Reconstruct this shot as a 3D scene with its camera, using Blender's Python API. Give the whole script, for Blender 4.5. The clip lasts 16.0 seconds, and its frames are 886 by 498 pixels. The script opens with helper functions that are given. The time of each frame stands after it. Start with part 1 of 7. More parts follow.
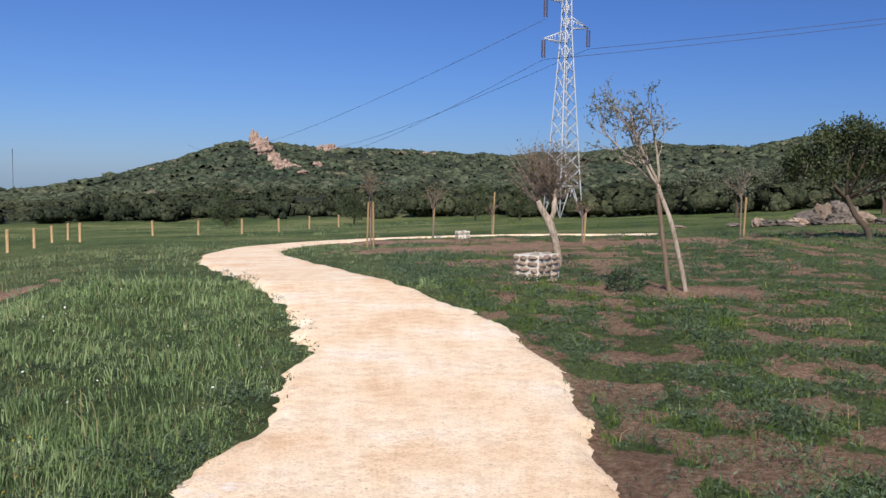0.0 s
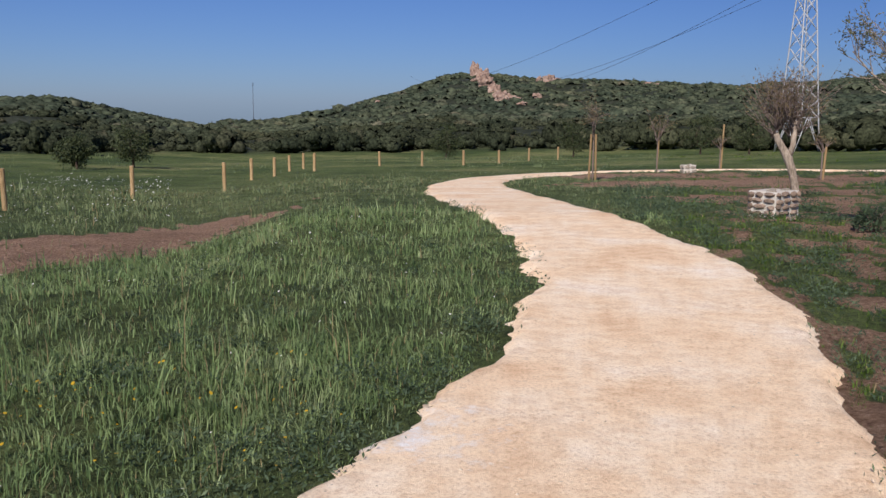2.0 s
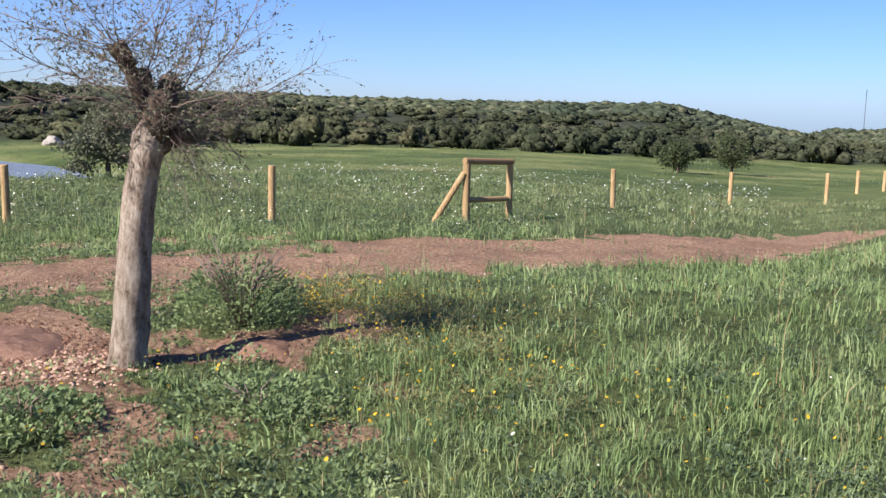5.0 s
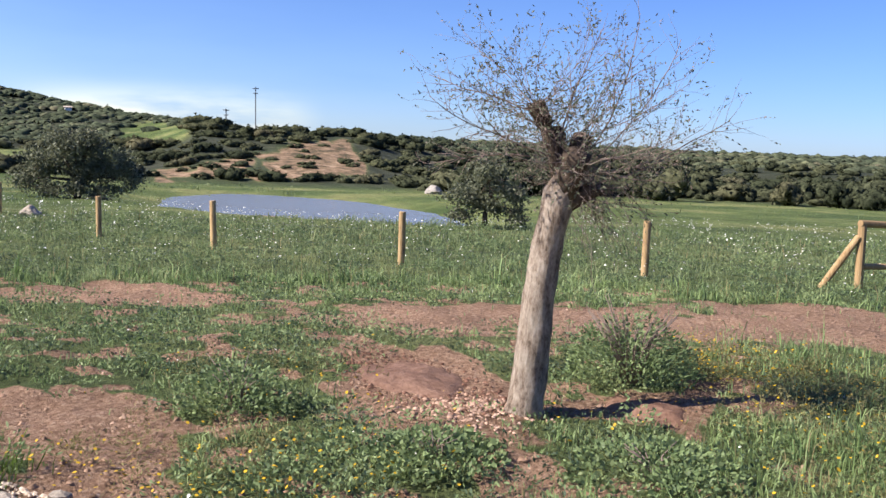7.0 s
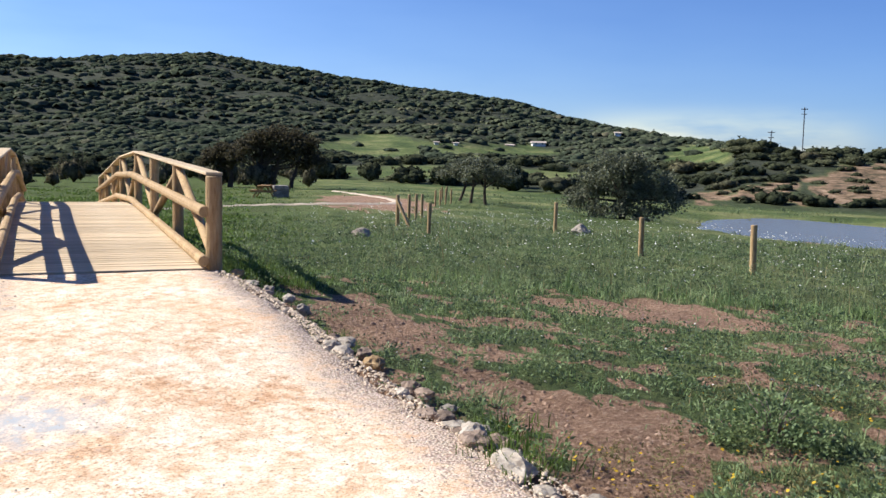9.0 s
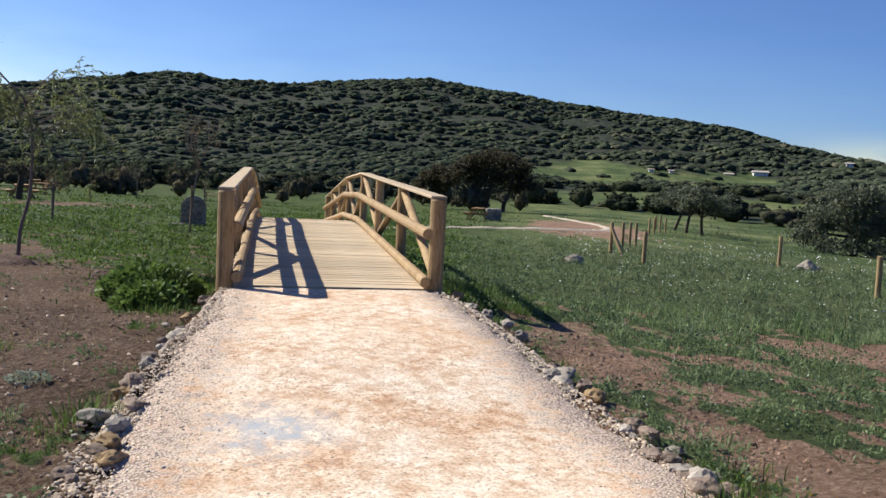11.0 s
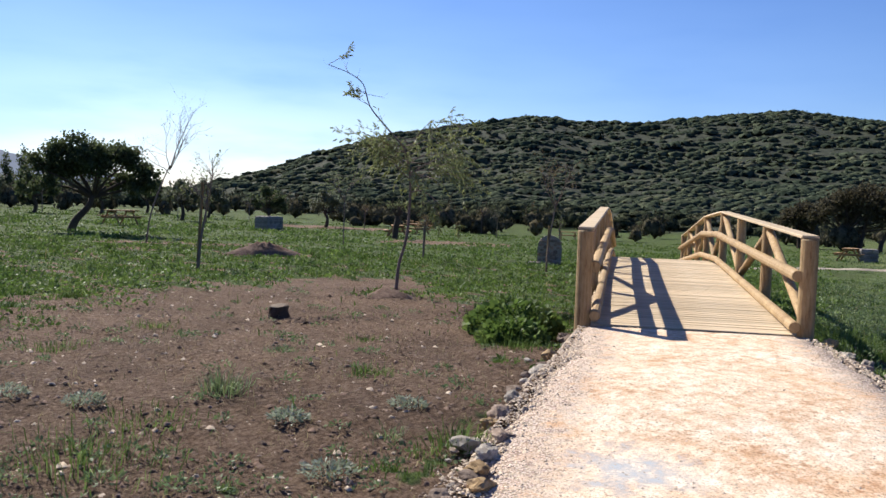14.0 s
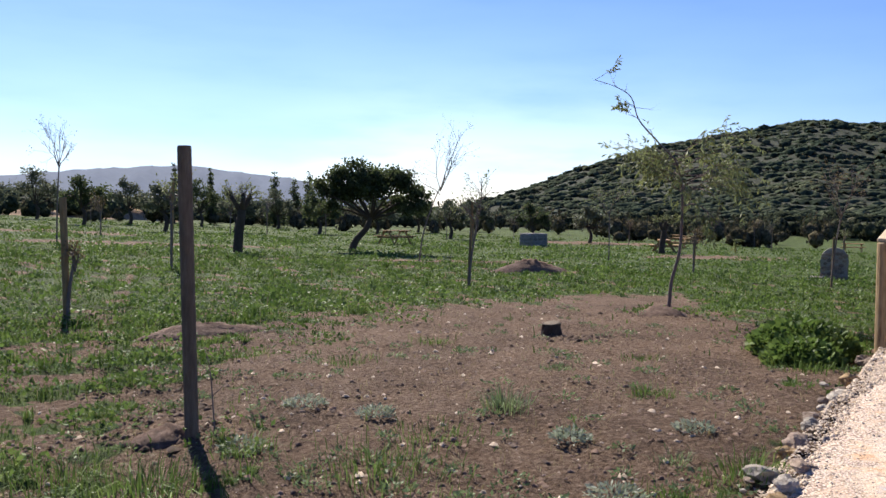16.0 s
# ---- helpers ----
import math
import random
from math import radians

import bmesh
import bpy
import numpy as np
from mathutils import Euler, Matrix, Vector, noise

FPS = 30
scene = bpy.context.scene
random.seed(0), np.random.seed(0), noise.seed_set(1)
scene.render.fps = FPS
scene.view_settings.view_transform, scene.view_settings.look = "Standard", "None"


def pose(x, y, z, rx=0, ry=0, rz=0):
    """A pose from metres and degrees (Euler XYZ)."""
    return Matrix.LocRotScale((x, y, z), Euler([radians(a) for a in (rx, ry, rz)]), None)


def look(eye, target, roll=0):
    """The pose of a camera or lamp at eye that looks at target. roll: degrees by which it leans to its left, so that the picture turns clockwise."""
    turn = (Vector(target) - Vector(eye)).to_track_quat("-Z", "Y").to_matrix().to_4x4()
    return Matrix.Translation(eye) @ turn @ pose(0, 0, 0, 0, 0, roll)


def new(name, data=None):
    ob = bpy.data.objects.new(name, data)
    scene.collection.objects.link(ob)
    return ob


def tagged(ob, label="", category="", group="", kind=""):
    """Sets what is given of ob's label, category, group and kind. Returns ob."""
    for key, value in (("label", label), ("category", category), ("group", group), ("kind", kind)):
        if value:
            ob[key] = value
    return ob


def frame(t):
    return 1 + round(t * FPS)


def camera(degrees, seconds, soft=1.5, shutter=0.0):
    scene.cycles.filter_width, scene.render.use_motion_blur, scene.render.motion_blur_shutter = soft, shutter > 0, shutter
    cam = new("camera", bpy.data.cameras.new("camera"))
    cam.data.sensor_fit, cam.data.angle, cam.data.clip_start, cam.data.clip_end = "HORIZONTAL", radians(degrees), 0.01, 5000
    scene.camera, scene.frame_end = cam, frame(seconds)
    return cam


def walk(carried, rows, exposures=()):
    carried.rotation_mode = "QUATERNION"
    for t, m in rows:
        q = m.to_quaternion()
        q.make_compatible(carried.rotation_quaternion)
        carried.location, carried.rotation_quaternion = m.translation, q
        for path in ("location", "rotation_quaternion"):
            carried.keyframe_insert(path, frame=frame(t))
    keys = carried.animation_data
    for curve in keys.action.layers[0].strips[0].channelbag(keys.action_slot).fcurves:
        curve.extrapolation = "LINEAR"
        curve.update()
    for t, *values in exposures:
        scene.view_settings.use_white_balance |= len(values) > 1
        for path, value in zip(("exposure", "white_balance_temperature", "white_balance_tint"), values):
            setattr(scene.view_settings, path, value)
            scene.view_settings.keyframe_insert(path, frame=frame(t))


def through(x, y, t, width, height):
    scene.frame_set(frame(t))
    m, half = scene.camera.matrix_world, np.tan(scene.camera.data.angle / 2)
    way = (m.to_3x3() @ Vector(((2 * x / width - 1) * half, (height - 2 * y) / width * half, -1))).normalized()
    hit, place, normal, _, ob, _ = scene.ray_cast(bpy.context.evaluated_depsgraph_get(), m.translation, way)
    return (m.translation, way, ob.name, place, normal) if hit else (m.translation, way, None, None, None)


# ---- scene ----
cam = camera(51.2, 16.0, soft=1.5, shutter=0.0)
PATH = [
    (0.0, 0.0, 0.0, 1.546, 85.35, -0.62, 0.12),
    (0.5, -0.028, 0.032, 1.547, 84.02, -0.51, 4.36),
    (1.0, -0.086, -0.03, 1.56, 82.79, -0.56, 7.21),
    (1.5, -0.109, -0.039, 1.559, 81.84, -0.62, 10.49),
    (2.0, -0.131, -0.031, 1.552, 81.04, -0.42, 13.52),
    (2.5, -0.177, 0.018, 1.546, 80.39, -0.55, 16.33),
    (3.0, -0.213, 0.058, 1.536, 79.82, -0.53, 21.09),
    (3.5, -0.205, 0.046, 1.537, 79.39, -0.42, 29.77),
    (4.0, -0.216, 0.033, 1.531, 79.52, -0.37, 37.65),
    (4.2, -0.222, 0.028, 1.53, 79.71, -0.38, 40.35),
    (6.3, -0.383, -0.113, 1.553, 83.36, -1.68, 62.44),
    (6.5, -0.407, -0.139, 1.553, 83.55, -1.59, 64.84),
    (7.0, -0.469, -0.187, 1.554, 83.91, -1.41, 71.34),
    (7.5, -0.469, -0.203, 1.55, 84.19, -1.62, 80.41),
    (8.0, -0.466, -0.206, 1.551, 84.1, -1.68, 89.4),
    (8.5, -0.472, -0.217, 1.553, 84.25, -1.37, 96.94),
    (9.0, -0.483, -0.228, 1.555, 84.56, -1.26, 103.84),
    (9.5, -0.472, -0.254, 1.56, 84.74, -1.7, 108.35),
    (9.7, -0.474, -0.278, 1.565, 84.83, -2.03, 109.46),
    (11.8, -0.472, -0.413, 1.577, 86.17, -2.53, 120.84),
    (12.0, -0.462, -0.433, 1.574, 86.3, -2.5, 121.66),
    (12.5, -0.467, -0.455, 1.579, 86.77, -2.36, 123.99),
    (13.0, -0.439, -0.42, 1.584, 86.92, -2.43, 128.2),
    (13.5, -0.435, -0.417, 1.58, 86.97, -2.34, 133.44),
    (14.0, -0.423, -0.41, 1.578, 87.16, -2.06, 138.39),
    (14.5, -0.41, -0.418, 1.572, 87.16, -2.22, 142.65),
    (15.0, -0.398, -0.491, 1.58, 87.27, -2.31, 146.43),
    (15.5, -0.374, -0.502, 1.588, 87.58, -1.57, 150.61),
    (16.0, -0.365, -0.522, 1.586, 87.78, -0.56, 154.5),
]
walk(cam, [(t, pose(*p)) for t, *p in PATH],
     [(0.0, 0.25, 6500, 12), (0.5, 0.14, 6550, 14), (1.0, -0.03, 6600, 15), (1.5, -0.1, 6600, 16), (2.0, -0.08, 6600, 16), (2.5, 0.07, 6600, 15), (3.0, 0.22, 6550, 14), (3.5, 0.36, 6500, 13),
      (4.0, 0.88, 6700, 15), (4.2, 0.95, 6700, 15), (6.3, 1.08, 6800, 15), (7.5, 1.08, 6800, 15), (8.0, 1.0, 6700, 14), (9.0, 0.7, 6500, 10), (9.7, 0.57, 6500, 10), (11.8, 0.36, 6450, 8), (12.5, 0.36, 6450, 8), (14.0, 0.6, 6550, 10), (16.0, 0.74, 6700, 12)])

# ---- world and sun ----
SUN_UP, SUN_FROM = 39.5, 183.0          # degrees above the ground, bearing it shines from (clockwise from +y)
world = bpy.data.worlds.new("sky")
scene.world = world
world.use_nodes = True
wn, wl = world.node_tree.nodes, world.node_tree.links
sky = wn.new("ShaderNodeTexSky")
sky.sky_type, sky.sun_disc = "NISHITA", False
sky.sun_elevation, sky.sun_rotation = radians(SUN_UP), radians(SUN_FROM)
sky.altitude, sky.air_density, sky.dust_density, sky.ozone_density = 600, 1.0, 0.3, 6.0
tint = wn.new("ShaderNodeMix")
tint.data_type, tint.blend_type = "RGBA", "MULTIPLY"
tint.inputs[0].default_value, tint.inputs[7].default_value = 1.0, (0.70, 0.925, 1.42, 1)
wl.new(sky.outputs["Color"], tint.inputs[6])
# a thin white cloud low in the west, and the pale veil round the sun's side of the sky
aim = wn.new("ShaderNodeTexCoord")
rise = wn.new("ShaderNodeSeparateXYZ")
wl.new(aim.outputs["Generated"], rise.inputs["Vector"])
stretch = wn.new("ShaderNodeMapping")
stretch.inputs["Scale"].default_value = (2.5, 2.5, 12.0)
wl.new(aim.outputs["Generated"], stretch.inputs["Vector"])
veil = wn.new("ShaderNodeTexNoise")
veil.inputs["Scale"].default_value, veil.inputs["Detail"].default_value = 2.4, 7.0
wl.new(stretch.outputs["Vector"], veil.inputs["Vector"])


def sky_mask(value, a, b):
    node = wn.new("ShaderNodeMapRange")
    node.interpolation_type = "SMOOTHSTEP"
    node.inputs["From Min"].default_value, node.inputs["From Max"].default_value = a, b
    wl.new(value, node.inputs["Value"])
    return node.outputs[0]


def sky_times(a, b):
    node = wn.new("ShaderNodeMath")
    node.operation = "MULTIPLY"
    for k, v in enumerate((a, b)):
        if isinstance(v, float):
            node.inputs[k].default_value = v
        else:
            wl.new(v, node.inputs[k])
    return node.outputs[0]


def sky_facing(bearing):
    """Cosine of the angle between the view and a bearing on the horizon."""
    node = wn.new("ShaderNodeVectorMath")
    node.operation = "DOT_PRODUCT"
    node.inputs[1].default_value = (math.sin(radians(bearing)), math.cos(radians(bearing)), 0)
    wl.new(aim.outputs["Generated"], node.inputs[0])
    return node.outputs["Value"]


wisp = sky_times(sky_mask(sky_facing(-88), 0.985, 0.9985), sky_times(sky_mask(rise.outputs["Z"], 0.07, 0.03), sky_mask(veil.outputs["Fac"], 0.3, 0.6)))
glare = sky_times(sky_mask(sky_facing(SUN_FROM), -0.9, 1.0), sky_times(sky_mask(rise.outputs["Z"], 0.6, 0.0), sky_times(sky_mask(veil.outputs["Fac"], -0.6, 0.7), 0.9)))
deep = sky_mask(sky_facing(62), -0.3, 1.0)      # deeper blue away from the sun, towards the north-east
bank_cloud = sky_times(sky_mask(sky_facing(-150), 0.955, 0.995), sky_times(sky_mask(rise.outputs["Z"], 0.2, 0.05), sky_mask(veil.outputs["Fac"], 0.25, 0.65)))
colour = tint.outputs[2]
for mask, gain in ((wisp, (2.0, 1.5, 1.0, 1)), (glare, (2.15, 1.62, 1.2, 1)), (deep, (0.70, 0.74, 0.80, 1)), (bank_cloud, (1.3, 1.17, 1.06, 1))):
    cover = wn.new("ShaderNodeMix")
    cover.data_type, cover.blend_type = "RGBA", "MULTIPLY"
    wl.new(mask, cover.inputs[0])
    wl.new(colour, cover.inputs[6])
    cover.inputs[7].default_value = gain
    colour = cover.outputs[2]
wl.new(colour, wn["Background"].inputs["Color"])
wn["Background"].inputs["Strength"].default_value = 0.057
sun = new("sun", bpy.data.lights.new("sun", "SUN"))
sun.data.energy, sun.data.angle, sun.data.color = 5.0, radians(0.53), (1.0, 0.95, 0.86)
sun.matrix_world = look((30 * math.sin(radians(SUN_FROM)) * math.cos(radians(SUN_UP)), 30 * math.cos(radians(SUN_FROM)) * math.cos(radians(SUN_UP)), 30 * math.sin(radians(SUN_UP))), (0, 0, 0))

# ---- materials ----
def ramp(nt, stops):
    node = nt.nodes.new("ShaderNodeValToRGB")
    el = node.color_ramp.elements
    el[0].position, el[0].color = stops[0][0], (*stops[0][1], 1)
    el[1].position, el[1].color = stops[-1][0], (*stops[-1][1], 1)
    for p, c in stops[1:-1]:
        e = el.new(p)
        e.color = (*c, 1)
    return node


def noise_node(nt, vec, scale, detail=6.0, rough=0.6):
    node = nt.nodes.new("ShaderNodeTexNoise")
    node.inputs["Scale"].default_value, node.inputs["Detail"].default_value, node.inputs["Roughness"].default_value = scale, detail, rough
    nt.links.new(vec, node.inputs["Vector"])
    return node


def mix_node(nt, a, b, fac, kind="MIX"):
    node = nt.nodes.new("ShaderNodeMix")
    node.data_type, node.blend_type = "RGBA", kind
    for socket, value in ((node.inputs[6], a), (node.inputs[7], b), (node.inputs[0], fac)):
        if isinstance(value, (int, float)):
            socket.default_value = value
        elif isinstance(value, tuple):
            socket.default_value = (*value, 1)
        else:
            nt.links.new(value, socket)
    return node.outputs[2]


def surface(name, stops, scale=4.0, fine=40.0, rough=0.85, bump=0.3, metal=0.0, stretch=(1, 1, 1), spread=0.0, island=False, through=0.0, gloss=0.3, coarse=0.35):
    """A material of two scales of noise. spread: how much single objects (or islands) differ in brightness; through: light let through, for leaves."""
    m = bpy.data.materials.new(name)
    m.use_nodes = True
    nt = m.node_tree
    b = nt.nodes["Principled BSDF"]
    co = nt.nodes.new("ShaderNodeTexCoord")
    mp = nt.nodes.new("ShaderNodeMapping")
    mp.inputs["Scale"].default_value = stretch
    nt.links.new(co.outputs["Object"], mp.inputs["Vector"])
    big = noise_node(nt, mp.outputs["Vector"], scale, 4.0)
    small = noise_node(nt, mp.outputs["Vector"], fine, 8.0, 0.7)
    fac = nt.nodes.new("ShaderNodeMath")
    fac.operation = "MULTIPLY_ADD"
    fac.inputs[1].default_value = coarse
    nt.links.new(big.outputs["Fac"], fac.inputs[0])
    half = nt.nodes.new("ShaderNodeMath")
    half.operation = "MULTIPLY"
    half.inputs[1].default_value = 1 - coarse
    nt.links.new(small.outputs["Fac"], half.inputs[0])
    nt.links.new(half.outputs[0], fac.inputs[2])
    r = ramp(nt, stops)
    nt.links.new(fac.outputs[0], r.inputs["Fac"])
    colour = r.outputs["Color"]
    if spread:
        src = nt.nodes.new("ShaderNodeNewGeometry").outputs["Random Per Island"] if island else nt.nodes.new("ShaderNodeObjectInfo").outputs["Random"]
        mr = nt.nodes.new("ShaderNodeMapRange")
        mr.inputs["To Min"].default_value, mr.inputs["To Max"].default_value = 1 - spread, 1 + spread
        nt.links.new(src, mr.inputs["Value"])
        hs = nt.nodes.new("ShaderNodeHueSaturation")
        nt.links.new(mr.outputs[0], hs.inputs["Value"])
        nt.links.new(colour, hs.inputs["Color"])
        colour = hs.outputs["Color"]
    nt.links.new(colour, b.inputs["Base Color"])
    b.inputs["Roughness"].default_value, b.inputs["Metallic"].default_value = rough, metal
    b.inputs["Specular IOR Level"].default_value = gloss
    if bump:
        bm_ = nt.nodes.new("ShaderNodeBump")
        bm_.inputs["Strength"].default_value, bm_.inputs["Distance"].default_value = bump, 0.02
        nt.links.new(small.outputs["Fac"], bm_.inputs["Height"])
        nt.links.new(bm_.outputs["Normal"], b.inputs["Normal"])
    if through:
        tr = nt.nodes.new("ShaderNodeBsdfTranslucent")
        nt.links.new(colour, tr.inputs["Color"])
        ms = nt.nodes.new("ShaderNodeMixShader")
        ms.inputs[0].default_value = through
        nt.links.new(b.outputs[0], ms.inputs[1])
        nt.links.new(tr.outputs[0], ms.inputs[2])
        nt.links.new(ms.outputs[0], nt.nodes["Material Output"].inputs["Surface"])
    return m


M = {
    "new_wood": surface("pine_wood", [(0.34, (0.17, 0.095, 0.042)), (0.46, (0.36, 0.235, 0.115)), (0.56, (0.45, 0.315, 0.165)), (0.68, (0.54, 0.40, 0.235))], 3.5, 38, 0.75, 0.4, stretch=(1, 1, 0.15), spread=0.12),
    "plank": surface("deck_wood", [(0.32, (0.36, 0.25, 0.14)), (0.5, (0.58, 0.45, 0.29)), (0.68, (0.68, 0.56, 0.40))], 2.0, 25, 0.8, 0.3, stretch=(1, 0.12, 1), spread=0.16),
    "table_wood": surface("stained_wood", [(0.25, (0.20, 0.11, 0.05)), (0.5, (0.34, 0.20, 0.09)), (0.75, (0.44, 0.29, 0.14))], 3.0, 35, 0.8, 0.2, stretch=(0.15, 1, 1), spread=0.15),
    "old_wood": surface("weathered_wood", [(0.25, (0.16, 0.10, 0.05)), (0.5, (0.30, 0.20, 0.10)), (0.75, (0.42, 0.30, 0.17))], 3.0, 35, 0.85, 0.3, stretch=(1, 1, 0.15), spread=0.2),
    "grey_wood": surface("grey_wood", [(0.3, (0.08, 0.058, 0.04)), (0.5, (0.16, 0.118, 0.082)), (0.7, (0.26, 0.205, 0.15))], 3.0, 35, 0.9, 0.3, stretch=(1, 1, 0.15), spread=0.15),
    "bark": surface("olive_bark", [(0.38, (0.09, 0.068, 0.052)), (0.45, (0.21, 0.165, 0.13)), (0.53, (0.31, 0.26, 0.21)), (0.64, (0.44, 0.385, 0.325))], 14.0, 60, 1.0, 1.0, stretch=(1, 1, 0.45), coarse=0.55, gloss=0.05),
    "dark_bark": surface("dark_bark", [(0.2, (0.03, 0.022, 0.016)), (0.5, (0.075, 0.055, 0.04)), (0.8, (0.14, 0.11, 0.08))], 5.0, 30, 0.95, 0.8, stretch=(1, 1, 0.35)),
    "pale_bark": surface("pale_bark", [(0.36, (0.10, 0.075, 0.055)), (0.47, (0.27, 0.215, 0.165)), (0.58, (0.42, 0.35, 0.28)), (0.7, (0.52, 0.45, 0.37))], 5.0, 30, 0.95, 0.6, stretch=(1, 1, 0.35)),
    "twig": surface("twig", [(0.2, (0.10, 0.072, 0.06)), (0.8, (0.29, 0.23, 0.20))], 5.0, 30, 0.95, 0.3),
    "olive_leaf": surface("olive_leaf", [(0.25, (0.07, 0.08, 0.05)), (0.5, (0.135, 0.15, 0.095)), (0.75, (0.22, 0.235, 0.16))], 3.0, 20, 0.6, 0.0, spread=0.3, island=True, through=0.35),
    "oak_leaf": surface("oak_leaf", [(0.25, (0.04, 0.055, 0.025)), (0.5, (0.078, 0.10, 0.044)), (0.75, (0.125, 0.15, 0.07))], 1.0, 12, 0.65, 0.0, spread=0.35, island=True, through=0.45),
    "brown_oak": surface("brown_oak_leaf", [(0.25, (0.045, 0.040, 0.024)), (0.5, (0.085, 0.075, 0.046)), (0.75, (0.13, 0.115, 0.072))], 0.6, 6, 0.75, 0.0, spread=0.3, island=True, through=0.35, gloss=0.1),
    "fresh_leaf": surface("fresh_leaf", [(0.3, (0.14, 0.17, 0.06)), (0.5, (0.22, 0.25, 0.10)), (0.7, (0.33, 0.35, 0.17))], 3.0, 20, 0.55, 0.0, spread=0.25, island=True, through=0.35),
    "dry_leaf": surface("dry_leaf", [(0.25, (0.10, 0.07, 0.03)), (0.75, (0.26, 0.20, 0.10))], 3.0, 20, 0.7, 0.0, spread=0.3, island=True, through=0.25),
    "grass": surface("grass", [(0.36, (0.105, 0.18, 0.07)), (0.5, (0.205, 0.29, 0.115)), (0.62, (0.34, 0.41, 0.205))], 0.9, 3.0, 0.55, 0.0, spread=0.35, island=True, through=0.35),
    "park_grass": surface("park_grass", [(0.36, (0.05, 0.10, 0.018)), (0.5, (0.10, 0.165, 0.032)), (0.62, (0.18, 0.24, 0.065))], 0.9, 3.0, 0.7, 0.0, spread=0.35, island=True, through=0.32, gloss=0.1),
    "field_grass": surface("field_grass", [(0.36, (0.11, 0.16, 0.075)), (0.5, (0.18, 0.23, 0.11)), (0.62, (0.28, 0.31, 0.17))], 0.3, 2.0, 0.7, 0.0, spread=0.25, island=True, through=0.3, gloss=0.1),
    "weed": surface("weed", [(0.36, (0.085, 0.135, 0.06)), (0.5, (0.16, 0.225, 0.095)), (0.64, (0.27, 0.335, 0.15))], 0.9, 3.0, 0.6, 0.0, spread=0.3, island=True, through=0.3),
    "clover": surface("clover", [(0.36, (0.06, 0.105, 0.025)), (0.5, (0.115, 0.18, 0.042)), (0.62, (0.19, 0.26, 0.075))], 0.5, 3.0, 0.6, 0.0, spread=0.35, island=True, through=0.35, gloss=0.2),
    "silver_leaf": surface("silver_leaf", [(0.36, (0.16, 0.20, 0.13)), (0.5, (0.27, 0.31, 0.22)), (0.64, (0.42, 0.45, 0.36))], 0.9, 8.0, 0.55, 0.0, spread=0.25, island=True, through=0.4),
    "brown_weed": surface("brown_weed", [(0.36, (0.10, 0.09, 0.035)), (0.5, (0.19, 0.17, 0.07)), (0.64, (0.29, 0.27, 0.12))], 0.9, 8.0, 0.7, 0.0, spread=0.3, island=True, through=0.3),
    "park_weed": surface("park_weed", [(0.36, (0.035, 0.06, 0.035)), (0.5, (0.07, 0.11, 0.06)), (0.64, (0.13, 0.18, 0.085))], 0.9, 3.0, 0.6, 0.0, spread=0.3, island=True, through=0.25),
    "bank_earth": surface("bank_earth", [(0.36, (0.22, 0.13, 0.07)), (0.5, (0.38, 0.25, 0.15)), (0.64, (0.52, 0.38, 0.25))], 0.3, 2.5, 0.95, 1.0),
    "warm_stone": surface("warm_stone", [(0.3, (0.12, 0.085, 0.062)), (0.5, (0.25, 0.185, 0.14)), (0.7, (0.38, 0.30, 0.24))], 3.0, 25, 0.95, 0.8, spread=0.3),
    "soil": surface("dug_soil", [(0.35, (0.07, 0.042, 0.03)), (0.5, (0.14, 0.085, 0.06)), (0.65, (0.24, 0.16, 0.12))], 3.0, 18.0, 0.95, 1.0),
    "dug_soil": surface("dug_red_soil", [(0.35, (0.09, 0.045, 0.03)), (0.5, (0.17, 0.095, 0.066)), (0.65, (0.26, 0.16, 0.115))], 3.0, 18.0, 0.95, 1.0),
    "straw": surface("straw", [(0.3, (0.22, 0.17, 0.08)), (0.7, (0.42, 0.35, 0.19))], 1.0, 8.0, 0.8, 0.0, spread=0.25, island=True, through=0.3),
    "yellow_petal": surface("yellow_petal", [(0.3, (0.42, 0.25, 0.015)), (0.7, (0.66, 0.45, 0.03))], 3.0, 20, 0.6, 0.0, spread=0.15, island=True, through=0.2),
    "white_petal": surface("white_petal", [(0.3, (0.65, 0.66, 0.60)), (0.7, (0.85, 0.85, 0.80))], 3.0, 20, 0.6, 0.0, spread=0.1, island=True, through=0.2),
    "stone": surface("limestone", [(0.25, (0.20, 0.16, 0.12)), (0.5, (0.38, 0.33, 0.27)), (0.75, (0.55, 0.51, 0.45))], 3.0, 25, 0.9, 0.8, spread=0.25),
    "ochre_stone": surface("ochre_stone", [(0.25, (0.17, 0.105, 0.05)), (0.5, (0.36, 0.24, 0.12)), (0.75, (0.50, 0.38, 0.23))], 3.0, 25, 0.95, 0.8, spread=0.2),
    "grey_stone": surface("grey_stone", [(0.25, (0.11, 0.10, 0.09)), (0.5, (0.24, 0.22, 0.20)), (0.75, (0.38, 0.36, 0.33))], 3.0, 25, 0.9, 0.8, spread=0.3),
    "mortar": surface("pale_mortar", [(0.25, (0.44, 0.40, 0.34)), (0.75, (0.68, 0.64, 0.57))], 6.0, 40, 0.95, 0.6),
    "far_sand": surface("track_sand", [(0.3, (0.40, 0.32, 0.24)), (0.7, (0.58, 0.49, 0.39))], 1.0, 9, 0.95, 0.3),
